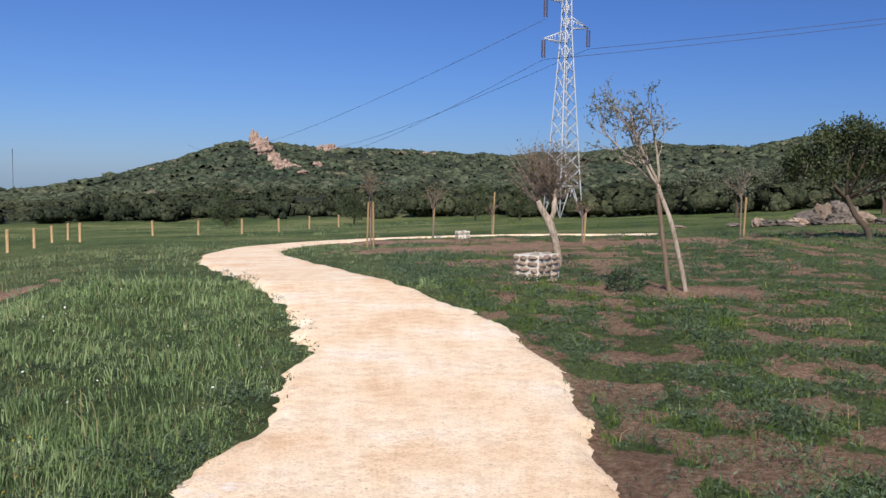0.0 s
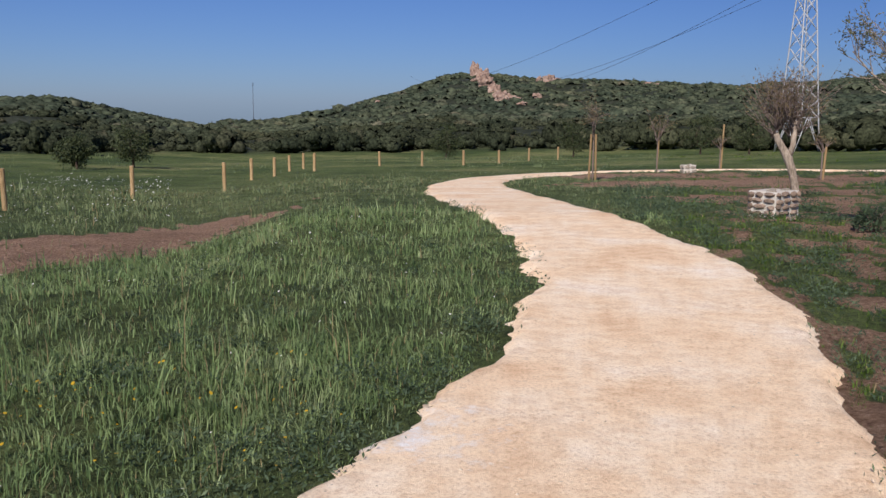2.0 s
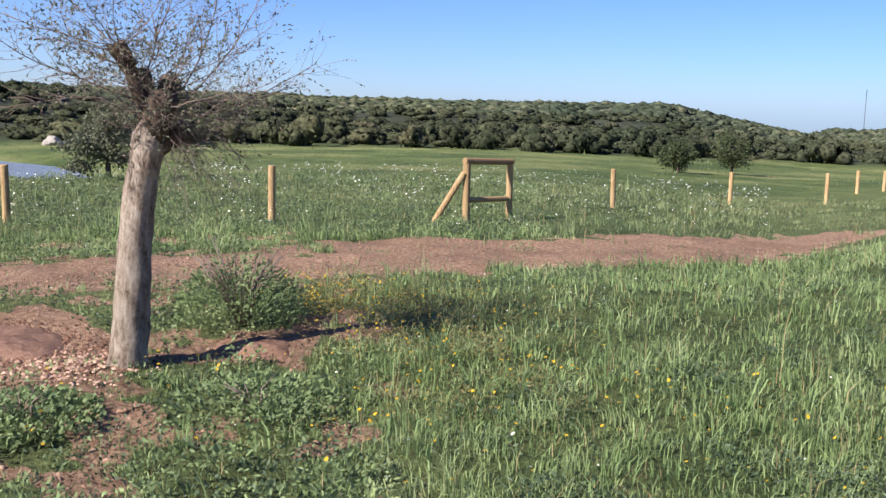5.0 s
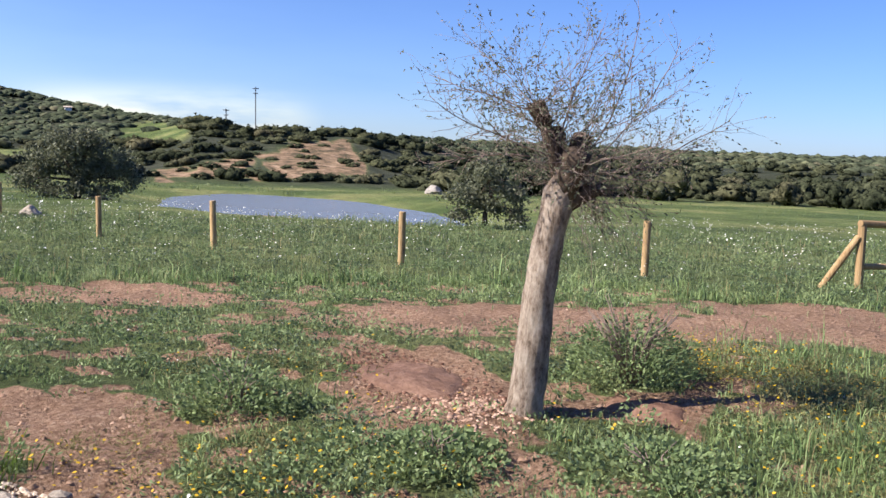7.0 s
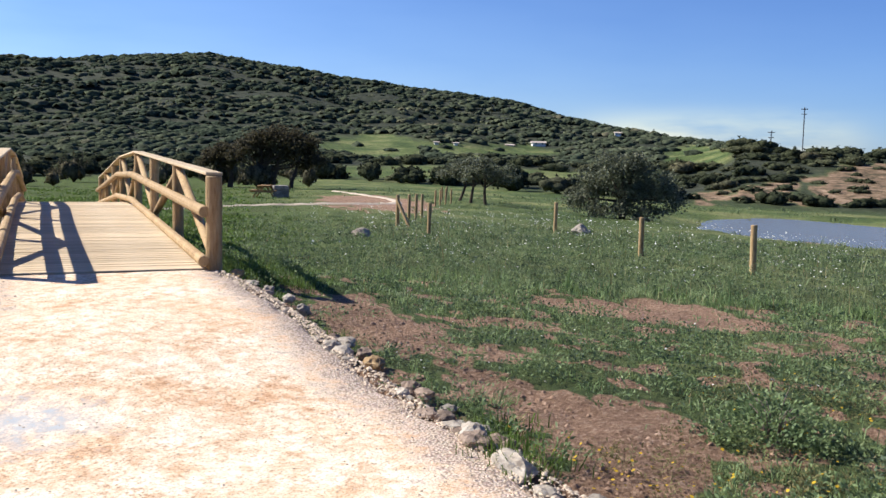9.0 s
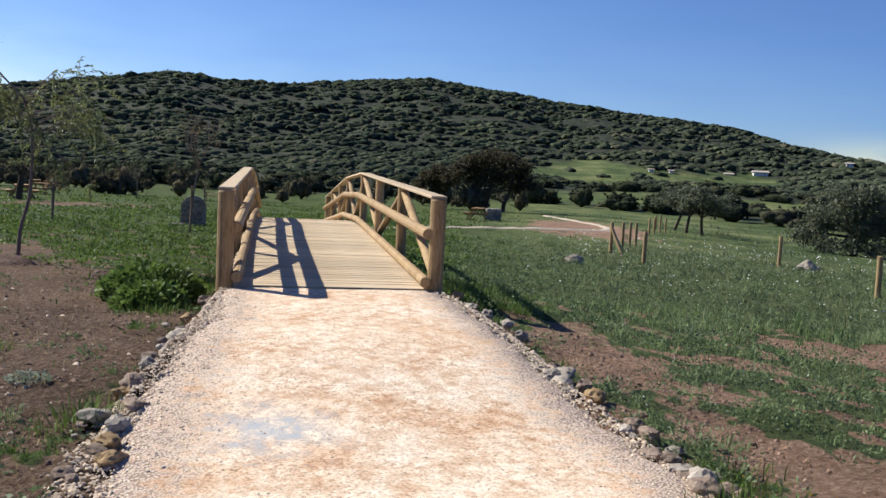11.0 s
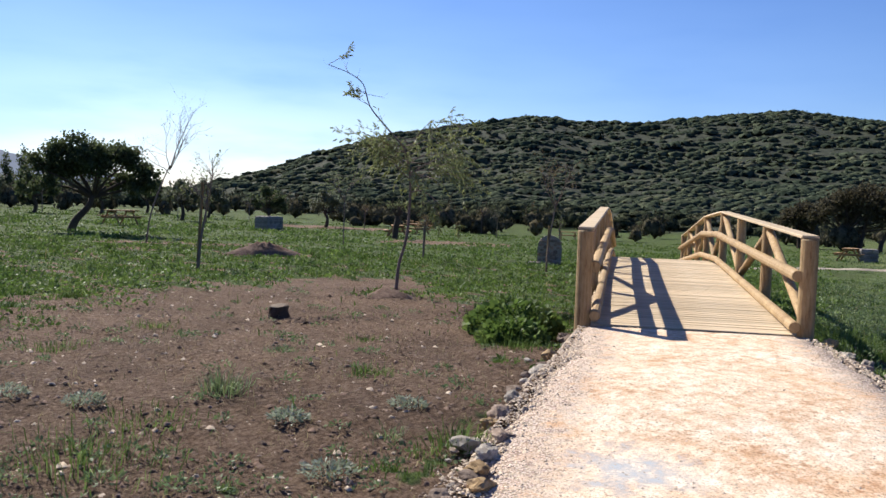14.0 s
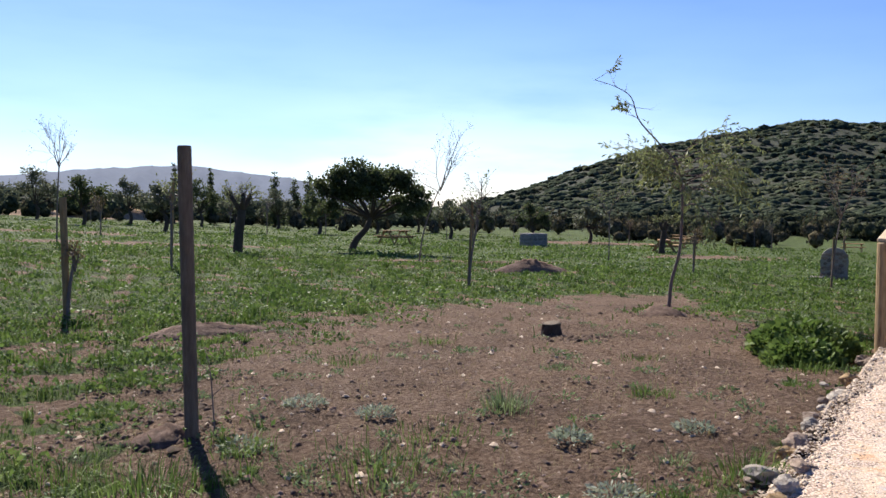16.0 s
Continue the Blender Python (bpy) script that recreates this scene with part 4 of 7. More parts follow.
FENCE_ROW = [(-24.5, -6.5), (-32.0, -9.2), (-33.3, -9.3), (-35.6, -9.7), (-50.3, -12.9), (-52.6, -13.2), (-54.8, -13.4), (-57.5, -13.7), (-63.2, -15.7), (-70.4, -17.1)]
FENCE = [(-31.1, -3.9, 1.05), (-22.5, -0.84, 0.92), (-19.2, 1.39, 0.99), (-15.9, 4.3, 0.95), (-13.9, 7.95, 0.95), (-14.7, 18.0, 0.97), (-15.36, 24.25, 1.0), (-15.0, 29.4, 1.02),
         (-18.2, 38.4, 1.0), (-18.2, 40.9, 0.92), (-20.8, 48.9, 0.9), (-21.1, 51.7, 0.96), (-17.9, 45.3, 0.96), (-17.6, 55.7, 0.94), (-14.4, 54.0, 0.9), (-12.3, 56.1, 0.92), (-10.7, 59.7, 0.9), (-10.5, 71.8, 1.0), (-8.7, 76.0, 1.02)]
for fi, (fx, fy, fh) in enumerate(FENCE):
    fence_post((fx, fy), fh, 0.062 if fi < 8 else 0.075, (0.02 * math.sin(fi * 2.3), 0.02 * math.cos(fi * 1.7)))
# the row that leads away beyond the bridge
for fi, (fx, fy) in enumerate(FENCE_ROW):
    fence_post((fx, fy), 0.95, 0.055, (0.03 * math.sin(fi), 0.02))


def braced_post(at, h, foot):
    ob = thing("strut_post", (at[0], at[1], gz(*at) - 0.02), "pine corner post with a slanting strut", "fence post")
    log_part("post", (0, 0, -0.2), (0, 0, h), 0.06, M["new_wood"], ob)
    log_part("strut", (foot[0], foot[1], -0.1), (0.05, 0, h * 0.85), 0.055, M["new_wood"], ob)


braced_post((-28.6, -8.6), 1.0, (0.35, 0.55))


def wire_run(points, heights):
    ob = thing("fence_wire", (0, 0, 0), "thin galvanised wire strands stapled to the fence posts", "wire")
    for k in heights:
        pts = []
        for (x0, y0), (x1, y1) in zip(points[:-1], points[1:]):
            pts += [Vector((x0, y0, gz(x0, y0) + k)), Vector(((x0 + x1) / 2, (y0 + y1) / 2, (gz(x0, y0) + gz(x1, y1)) / 2 + k - 0.02))]
        pts.append(Vector((*points[-1], gz(*points[-1]) + k)))
        tubes_object("strand", [(pts, [0.0018] * len(pts), 4)], M["cable"], ob)


wire_run([(-31.1, -3.9), (-22.5, -0.84), (-19.2, 1.39), (-15.9, 4.3), (-13.9, 7.95), (-12.4, 11.0)], (0.3, 0.6, 0.88))
wire_run([(-14.6, 14.2), (-14.7, 18.0), (-15.36, 24.25), (-15.0, 29.4), (-18.2, 38.4)], (0.3, 0.6, 0.88))


def timber_frame():
    """Two posts joined by two rails, with a raking strut: a gap in the fence."""
    ax, ay, bx, by = -12.37, 11.0, -12.55, 12.25
    z = gz(ax, ay)
    ob = thing("timber_frame", (ax, ay, z), "open frame of pine posts and rails with a raking strut", "gate frame")
    dx, dy = bx - ax, by - ay
    log_part("post", (0, 0, -0.2), (0, 0, 1.06), 0.068, M["old_wood"], ob)
    log_part("post", (dx, dy, -0.4), (dx, dy, 0.96), 0.062, M["old_wood"], ob)
    log_part("rail", (-0.05 * dx, -0.05 * dy, 1.07), (1.06 * dx, 1.06 * dy, 1.0), 0.06, M["old_wood"], ob)
    log_part("rail", (0.05 * dx, 0.05 * dy, 0.37), (0.95 * dx, 0.95 * dy, 0.32), 0.05, M["old_wood"], ob)
    log_part("strut", (-0.3, -0.55, -0.08), (0.0, -0.06, 0.86), 0.055, M["new_wood"], ob, "pale raking strut")


timber_frame()

# ---- bridge ----
def bridge():
    """An arched footbridge of round timber; x runs along it, y to its left, z up from its near end."""
    o = Vector((-8.99, -5.98, 0.0))
    head = math.degrees(math.atan2(-0.605, -0.796))
    ob = thing("footbridge", (o.x, o.y, 0.0), "arched pine footbridge with plank deck and trussed log railings", "bridge", turn=head)
    length, half = 20.6, 1.155

    def deck(s):
        u = s / length
        return 0.28 + 0.46 * (1 - (2 * u - 1) ** 2) * 0.55 + 0.02 - 0.62 * smooth(np.float64(u), 0.42, 1.0)

    def knee(v0, v1, v2, v3):
        """Rails run straight between four stations."""
        return lambda s: float(np.interp(s, (0, 8.6, 12.3, 20.7), (v0, v1, v2, v3)))

    cap, mid, bot = knee(1.33, 1.57, 1.45, 0.76), knee(0.95, 1.16, 1.08, 0.4), knee(0.42, 0.68, 0.6, -0.02)
    stations = (0.0, 8.6, 12.3, 20.7)
    posts = (0.0, 2.9, 5.8, 8.6, 12.3, 14.9, 17.8, 20.6)
    for side in (1, -1):
        y = side * half
        for a, b in zip(stations[:-1], stations[1:]):
            v = Vector((b - a, 0, cap(b) - cap(a)))
            m = Matrix.Translation(((a + b) / 2, y, (cap(a) + cap(b)) / 2 + 0.03)) @ pose(0, 0, 0, 0, -math.degrees(math.atan2(v.z, v.x)), 0)
            part("cap_rail", box_bm((v.length + 0.06, 0.18, 0.036), m=m, bevel=0.008), M["plank"], ob, "flat planed handrail board")
            log_part("middle_rail", (a - 0.05, y - side * 0.11, mid(a)), (b + 0.02, y - side * 0.11, mid(b)), 0.064, M["new_wood"], ob)
            log_part("kerb_log", (a - 0.12, y - side * 0.13, bot(a)), (b + 0.02, y - side * 0.13, bot(b)), 0.06, M["new_wood"], ob)
        for k, s in enumerate(posts):
            log_part("post", (s, y, bot(s) - (0.45 if k in (0, 7) else 0.3)), (s, y, cap(s) + 0.008), 0.09 if k in (0, 7) else 0.075, M["new_wood"], ob, n=16)
        for top, foot in ((2.9, 0.15), (2.9, 5.7), (8.6, 6.0), (8.6, 10.4), (12.3, 10.6), (12.3, 14.8), (17.8, 15.0), (17.8, 20.4)):
            log_part("diagonal", (foot, y + side * 0.02, bot(foot) + 0.02), (top, y + side * 0.02, cap(top) - 0.05), 0.056, M["new_wood"], ob)
        pts = [(s, y * 0.82, float(deck(s)) - 0.17) for s in np.linspace(0, length, 9)]
        v, f = tube_data(pts, [0.11] * 9, 10)
        mesh_object("bearer", v, f, M["old_wood"], ob)
    plank = box_bm((0.133, 2.26, 0.045), bevel=0.006)
    me = bpy.data.meshes.new("plank")
    plank.to_mesh(me)
    plank.free()
    me.materials.append(M["plank"])
    rng = random.Random(8)
    n = int(length / 0.1445)
    for i in range(n):
        s = 0.08 + i * length / n
        slope = (float(deck(s + 0.1)) - float(deck(s - 0.1))) / 0.2
        p = new("plank", me)
        p.parent = ob
        p.matrix_basis = pose(s, rng.uniform(-0.012, 0.012), float(deck(s)) + rng.uniform(-0.002, 0.002), rng.uniform(-0.15, 0.15), -math.degrees(math.atan(slope)), rng.uniform(-0.15, 0.15))
    return ob


bridge()

# ---- power line ----
def pylon(at, height, base, turn, name="pylon", label="galvanised steel lattice pylon with three crossarms", fine=True):
    z0 = gz(*at)
    ob = thing(name, (at[0], at[1], z0 - 0.1), label, "pylon", turn=turn)
    waist = height * 0.78

    def half(z):
        return np.interp(z, (0, height * 0.14, waist, height), (base, base * 0.86, base * 0.27, base * 0.2)) / 2

    levels = [0.0, height * 0.14] + list(height * 0.14 + (height * 0.86) * (1 - (1 - np.linspace(0, 1, 15 if fine else 9)[1:]) ** 1.12))
    r = 0.055 if fine else 0.09
    for sx in (-1, 1):
        for sy in (-1, 1):
            pts = [(sx * half(z), sy * half(z), z) for z in levels]
            tubes_object("leg", [(pts, [r * 1.3] * len(pts), 5)], M["steel"], ob)
    for axis in (0, 1):
        for s in (-1, 1):
            tubes = []
            for a, b in zip(levels[:-1], levels[1:]):
                ha, hb = half(a), half(b)
                p = lambda u, h, z: (u * h, s * h, z) if axis == 0 else (s * h, u * h, z)
                if a == 0.0:
                    tubes += [([p(-1, ha, a), p(0, hb, b)], [r * 0.8] * 2, 4), ([p(1, ha, a), p(0, hb, b)], [r * 0.8] * 2, 4), ([p(-1, hb, b), p(1, hb, b)], [r * 0.8] * 2, 4), ([p(-0.5, (ha + hb) / 2, (a + b) / 2), p(-0.98, (ha + hb) / 2, (a + b) / 2)], [r * 0.6] * 2, 4)]
                else:
                    tubes += [([p(-1, ha, a), p(1, hb, b)], [r * 0.7] * 2, 4), ([p(1, ha, a), p(-1, hb, b)], [r * 0.7] * 2, 4)]
            tubes_object("bracing", tubes, M["steel"], ob)
    ends = []
    for k, (z, side, reach) in enumerate(((height * 0.735, -1, 2.9), (height * 0.795, 1, 2.9), (height * 0.9, -1, 2.7))):
        h = half(z)
        tip = (side * reach, 0, z + 0.25)
        arm = [([(side * h, y, z + dz), tip], [r] * 2, 4) for y in (-h, h) for dz in (0, 1.15)]
        arm += [([(side * (h + (reach - h) * f), y * h * (1 - f), z + 0.25 * f), (side * (h + (reach - h) * f), y * h * (1 - f), z + 1.15 * (1 - f) + 0.25 * f)], [r * 0.6] * 2, 4) for f in (0.3, 0.6) for y in (-1, 1)]
        tubes_object("crossarm", arm, M["steel"], ob)
        for dx in (-0.16, 0.16):
            pts, rad = [], []
            for i in range(25):
                pts.append((tip[0] + dx, 0, tip[2] - 0.15 - i * 0.075))
                rad.append(0.105 if i % 2 else 0.05)
            v, f = tube_data(pts, rad, 8)
            mesh_object("insulator", v, f, M["insulator"], ob)
        ends.append((tip[0], tip[1], tip[2] - 2.15))
    m = pose(at[0], at[1], z0 - 0.1, 0, 0, turn)
    return [m @ Vector(e) for e in ends]


near_ends = pylon((12.5, 98.0), 25.0, 3.0, 30)
for e, (far, aside) in zip(near_ends, (((-113, 691, 22), (150, 60, 31.5)), ((-128, 690, 24), (152, 63, 32.3)), ((-187, 674, 21), None))):
    for other, sag in ((far, 9.0), (aside, 2.0)):
        if other is None:
            continue
        ob = thing("power_cable", (0, 0, 0), "sagging overhead power cable strung from the lattice pylon", "cable", "power cables")
        pts = [e.lerp(Vector(other), s) - Vector((0, 0, sag * 4 * s * (1 - s))) for s in np.linspace(0, 1, 25)]
        v, w = tube_data(pts, [0.022 + 0.06 * (i / 24 if other is far else 0) for i in range(25)], 4)
        mesh_object("cable", v, w, M["cable"], ob)
# slender masts on the far rise
for at, tip in (((-238.1, 30.1), 16.2), ((-238.9, 22.9), 10.6), ((-219.3, 470.4), 11.8)):
    z = gz(*at)
    h = tip - z
    ob = thing("mast", (at[0], at[1], z), "slender grey mast on the skyline", "mast", "far masts")
    log_part("pole", (0, 0, -2), (0, 0, h), 0.13, M["cable"], ob, n=6)
    tubes_object("crossbar", [([(0.1, -0.8, h - 0.4), (-0.1, 0.8, h - 0.4)], [0.1] * 2, 4), ([(0.1, -0.6, h - 1.6), (-0.1, 0.6, h - 1.6)], [0.1] * 2, 4)], M["cable"], ob)

# ---- trees ----
def grow(rng, tubes, tips, p, d, length, r, level, spec):
    """One limb and its children. spec: per level (segments, wander, children, child length, child angle, lift)."""
    seg, wander, kids, ratio, angle, lift = spec[level]
    pts, rad = [p.copy()], [r]
    end = 0.35 if level < len(spec) - 1 else 0.12
    spots = sorted(rng.uniform(0.3, 1.0) for _ in range(kids))
    step = length / seg
    for i in range(seg):
        d = (d + Vector((rng.gauss(0, wander), rng.gauss(0, wander), rng.gauss(0, wander) + lift))).normalized()
        p = p + d * step
        pts.append(p.copy())
        rad.append(r * (1 + (end - 1) * (i + 1) / seg))
    tubes.append((pts, rad, 7 if level == 0 else 5 if level == 1 else 3))
    if level == len(spec) - 1:
        tips.append(pts)
        return
    for s in spots:
        k = min(int(s * seg), seg - 1)
        q = pts[k].lerp(pts[k + 1], s * seg - k)
        base = (pts[k + 1] - pts[k]).normalized()
        side = base.cross(Vector((rng.uniform(-1, 1), rng.uniform(-1, 1), rng.uniform(-1, 1)))).normalized()
        a = radians(angle * rng.uniform(0.6, 1.35))
        grow(rng, tubes, tips, q, base * math.cos(a) + side * math.sin(a), length * ratio * rng.uniform(0.7, 1.25), rad[k] * 0.62, level + 1, spec)


def leaf_quads(rng, places, heads, size, slim=0.35, droop=0.0):
    """Small pointed leaves: one folded quad each."""
    n = len(places)
    p, d = np.asarray(places, float), np.asarray(heads, float)
    d = d + rng.normal(0, 0.55, (n, 3)) - np.array([0, 0, droop])
    d /= np.linalg.norm(d, axis=1)[:, None]
    s = np.cross(d, rng.normal(0, 1, (n, 3)))
    s /= np.linalg.norm(s, axis=1)[:, None] + 1e-9
    l = size * rng.uniform(0.6, 1.3, (n, 1))
    co = np.stack([p, p + d * l * 0.5 + s * l * slim, p + d * l, p + d * l * 0.5 - s * l * slim], 1).reshape(-1, 3)
    return co, np.arange(4 * n).reshape(-1, 4)


def leaves_on(name, tips, seed, per, size, material, parent, slim=0.35, droop=0.0, label="", spread=0.0):
    rng = np.random.default_rng(seed)
    P, D = [], []
    for pts in tips:
        for _ in range(per):
            k = rng.integers(0, len(pts) - 1)
            P.append(pts[k].lerp(pts[k + 1], rng.random()))
            D.append((pts[k + 1] - pts[k]).normalized())
    P = np.array([q[:] for q in P]) + rng.normal(0, spread, (len(P), 3))
    co, q = leaf_quads(rng, P, np.array([q[:] for q in D]), size, slim, droop)
    return array_object(name, co, q, material, parent, label)




def near_pollard():
    """A lopped olive: leaning trunk, sawn stubs, a mop of fine shoots."""
    ob = thing("pollarded_olive", (-5.395, 2.03, gz(-5.395, 2.03)), "pollarded olive with leaning grey trunk, sawn stubs and thin shoots", "tree", turn=70)
    rng = random.Random(21)
    n, pts, rad = 26, [(-0.015, 0, -0.12), (0.0, 0, 0.0), (0.015, 0, 0.14), (0.042, 0, 0.42), (0.068, 0.01, 0.75), (0.1, 0.0, 1.02), (0.14, -0.01, 1.16), (0.17, 0.0, 1.3), (0.19, 0.0, 1.42)], [0.15, 0.122, 0.108, 0.1, 0.096, 0.09, 0.09, 0.098, 0.07]
    v, f = tube_data(catmull(pts, 5), np.interp(np.linspace(0, 8, 41), range(9), rad), n)
    v = [Vector(q) + Vector((noise.noise(Vector(q) * 9), noise.noise(Vector(q) * 9 + Vector((5, 0, 0))), 0)) * 0.012 + Vector((noise.noise(Vector((q[0] * 14, q[1] * 14, q[2] * 3))), noise.noise(Vector((q[0] * 14, q[1] * 14 + 9, q[2] * 3))), 0)) * 0.012 for q in v]
    trunk = mesh_object("trunk", v, f, M["bark"], ob)
    stubs = [((0.19, -0.02, 1.3), (0.235, -0.16, 1.52), 0.075), ((0.17, 0.02, 1.28), (0.06, 0.02, 1.7), 0.036), ((0.065, 0.02, 1.68), (0.0, -0.02, 1.8), 0.052), ((0.2, 0.0, 1.22), (0.37, -0.06, 1.34), 0.05), ((0.2, 0.03, 1.35), (0.3, 0.15, 1.62), 0.06), ((0.17, 0.0, 1.4), (0.13, 0.12, 1.66), 0.05)]
    for a, b, r in stubs:
        a, b = Vector(a), Vector(b)
        v, f = tube_data([a, a.lerp(b, 0.4), a.lerp(b, 0.85), b], [r, r * 0.92, r * 1.05, r * 1.02], 14, 0.16, rng)
        mesh_object("limb_stub", v, f, M["dark_bark"], ob, "dark sawn limb stub")
    tips = []
    spec = [(9, 0.1, 9, 0.3, 40, 0.02), (4, 0.16, 2, 0.5, 38, 0.02), (3, 0.16, 0, 0.5, 40, 0.0)]
    for k in range(64):      # long thin shoots that spray out of the sawn heads
        a, b, r = stubs[rng.randrange(len(stubs))]
        p = Vector(a).lerp(Vector(b), rng.uniform(0.5, 1.0))
        t = rng.uniform(0, 2 * math.pi)
        up = rng.uniform(-0.35, 1.1)
        d = (Vector((math.cos(t), math.sin(t) * 0.9, up)).normalized() + (p - Vector((0.17, 0, 1.25))) * 0.4).normalized()
        tubes = []
        grow(rng, tubes, tips, p, d, rng.uniform(0.4, 0.78) * (0.8 if d.z > 0.75 else 1.0), rng.uniform(0.0018, 0.0036), 0, spec)
        tubes_object("shoot", tubes, M["twig"], ob)
    for p, d, length in (((0.1, 0, 1.5), (-0.95, 0.1, 0.3), 0.8), ((0.05, 0, 1.72), (-0.75, 0.1, 0.5), 0.75), ((0.3, 0.1, 1.5), (0.65, 0.1, 0.75), 0.95), ((0.34, 0, 1.4), (0.95, 0, 0.22), 0.9), ((0.15, 0, 1.6), (0.3, 0.2, 0.9), 0.7), ((-0.02, 0, 1.5), (-0.9, -0.2, 0.05), 0.6), ((0.3, 0, 1.45), (0.8, -0.2, 0.55), 0.95), ((0.34, 0, 1.35), (1.0, 0.1, 0.05), 0.7)):
        tubes = []
        grow(rng, tubes, tips, Vector(p), Vector(d).normalized(), length, 0.0055, 0, [(10, 0.08, 15, 0.28, 42, 0.03), (4, 0.16, 1, 0.5, 40, 0.04), (3, 0.16, 0, 0.5, 40, 0.0)])
        tubes_object("shoot", tubes, M["twig"], ob)
    for k in range(150):     # a thicket of short twigs about the heads
        a, b, r = stubs[rng.randrange(len(stubs))]
        t = rng.uniform(0, 2 * math.pi)
        tubes = []
        grow(rng, tubes, tips, Vector(a).lerp(Vector(b), rng.uniform(0.1, 1.0)), Vector((math.cos(t) + 0.3, math.sin(t), rng.uniform(-0.7, 0.7))).normalized(), rng.uniform(0.15, 0.36), 0.0018, 0, [(5, 0.18, 5, 0.5, 44, -0.02), (3, 0.2, 0, 0.5, 40, 0.0)])
        tubes_object("shoot", tubes, M["twig"], ob)
    for k in range(44):      # dead shoots that hang on the lee side
        tubes, dead = [], []
        p = Vector((rng.uniform(0.15, 0.4), rng.uniform(-0.15, 0.15), rng.uniform(1.15, 1.5)))
        grow(rng, tubes, dead, p, Vector((rng.uniform(-0.2, 0.95), rng.uniform(-0.4, 0.4), -0.35)).normalized(), rng.uniform(0.25, 0.6), 0.0017, 0, [(6, 0.14, 4, 0.5, 35, -0.1), (3, 0.18, 0, 0.5, 40, -0.1)])
        tubes_object("hanging_shoot", tubes, M["twig"], ob, "dead hanging shoot")
    leaves_on("foliage", tips, 4, 4, 0.022, M["olive_leaf"], ob, 0.2, 0.0, "small grey-green olive leaves")
    leaves_on("withered_foliage", tips, 5, 1, 0.02, M["twig"], ob, 0.22, 0.2, "withered brownish leaves")


near_pollard()


def planter_pollard():
    ob = thing("pollarded_olive", (2.27, 18.5, gz(2.27, 18.5)), "pollarded olive with forked pale trunk and brown twiggy crown", "tree", turn=-6)
    rng = random.Random(5)
    v, f = tube_data(catmull([(0.0, 0, -0.1), (0.02, 0, 0.1), (-0.03, 0, 0.45), (-0.16, 0, 0.85), (-0.34, 0, 1.15), (-0.4, 0, 1.3)], 4), np.interp(np.linspace(0, 5, 21), range(6), [0.1, 0.082, 0.072, 0.082, 0.066, 0.05]), 14, 0.22, rng)
    mesh_object("trunk", v, f, M["pale_bark"], ob)
    v, f = tube_data([(-0.16, 0, 0.8), (-0.08, 0, 1.1), (-0.07, 0, 1.55)], [0.06, 0.05, 0.05], 10, 0.1, rng)
    mesh_object("limb", v, f, M["pale_bark"], ob)
    tubes, tips = [], []
    for k in range(130):
        p = Vector((rng.choice((-0.42, -0.07)) + rng.gauss(0, 0.05), rng.gauss(0, 0.05), rng.uniform(1.2, 1.6)))
        d = Vector((rng.gauss(-0.1, 0.55), rng.gauss(0, 0.5), rng.uniform(0.35, 1.2))).normalized()
        grow(rng, tubes, tips, p, d, rng.uniform(0.55, 1.0), 0.009, 0, [(5, 0.12, 4, 0.5, 35, 0.03), (3, 0.15, 0, 0.5, 40, 0.02)])
    tubes_object("twig_mop", tubes, M["twig"], ob)
    leaves_on("foliage", tips, 9, 3, 0.05, M["dry_leaf"], ob, 0.25, 0, "withered brown leaves")


planter_pollard()


def propped_tree():
    """A young tree bound to a sloping prop, the two stems crossing below the crown."""
    ob = thing("young_tree", (3.1, 12.2, gz(3.1, 12.2)), "slender young tree with sparse olive-green crown, leaning on a prop", "tree", turn=-12)
    rng = random.Random(14)
    v, f = tube_data(catmull([(0.13, 0, -0.1), (0.06, 0, 0.25), (-0.1, 0, 0.9), (-0.24, 0, 1.25), (-0.29, 0, 1.42)], 4), [0.031] * 16 + [0.028], 9, 0.1, rng)
    mesh_object("trunk", v, f, M["pale_bark"], ob)
    log_part("prop", (-0.09, 0.02, -0.1), (-0.29, 0.02, 1.3), 0.032, M["grey_wood"], ob, "sloping grey prop")
    tubes, tips = [], []
    for d, l in (((-0.75, 0, 0.85), 1.15), ((0.0, 0.1, 1.0), 1.1), ((-0.4, 0.2, 1.0), 1.25), ((-0.6, -0.3, 1.0), 1.05), ((-0.15, -0.2, 1), 1.0)):
        grow(rng, tubes, tips, Vector((-0.28, 0, 1.38)), Vector(d).normalized(), l, 0.021, 0, [(7, 0.1, 9, 0.38, 42, 0.03), (5, 0.14, 5, 0.5, 45, 0.02), (3, 0.18, 0, 0.5, 40, 0.0)])
        tubes_object("branch", tubes, M["pale_bark"], ob)
        tubes = []
    leaves_on("foliage", tips, 3, 12, 0.036, M["olive_leaf"], ob, 0.22, 0.1)


propped_tree()


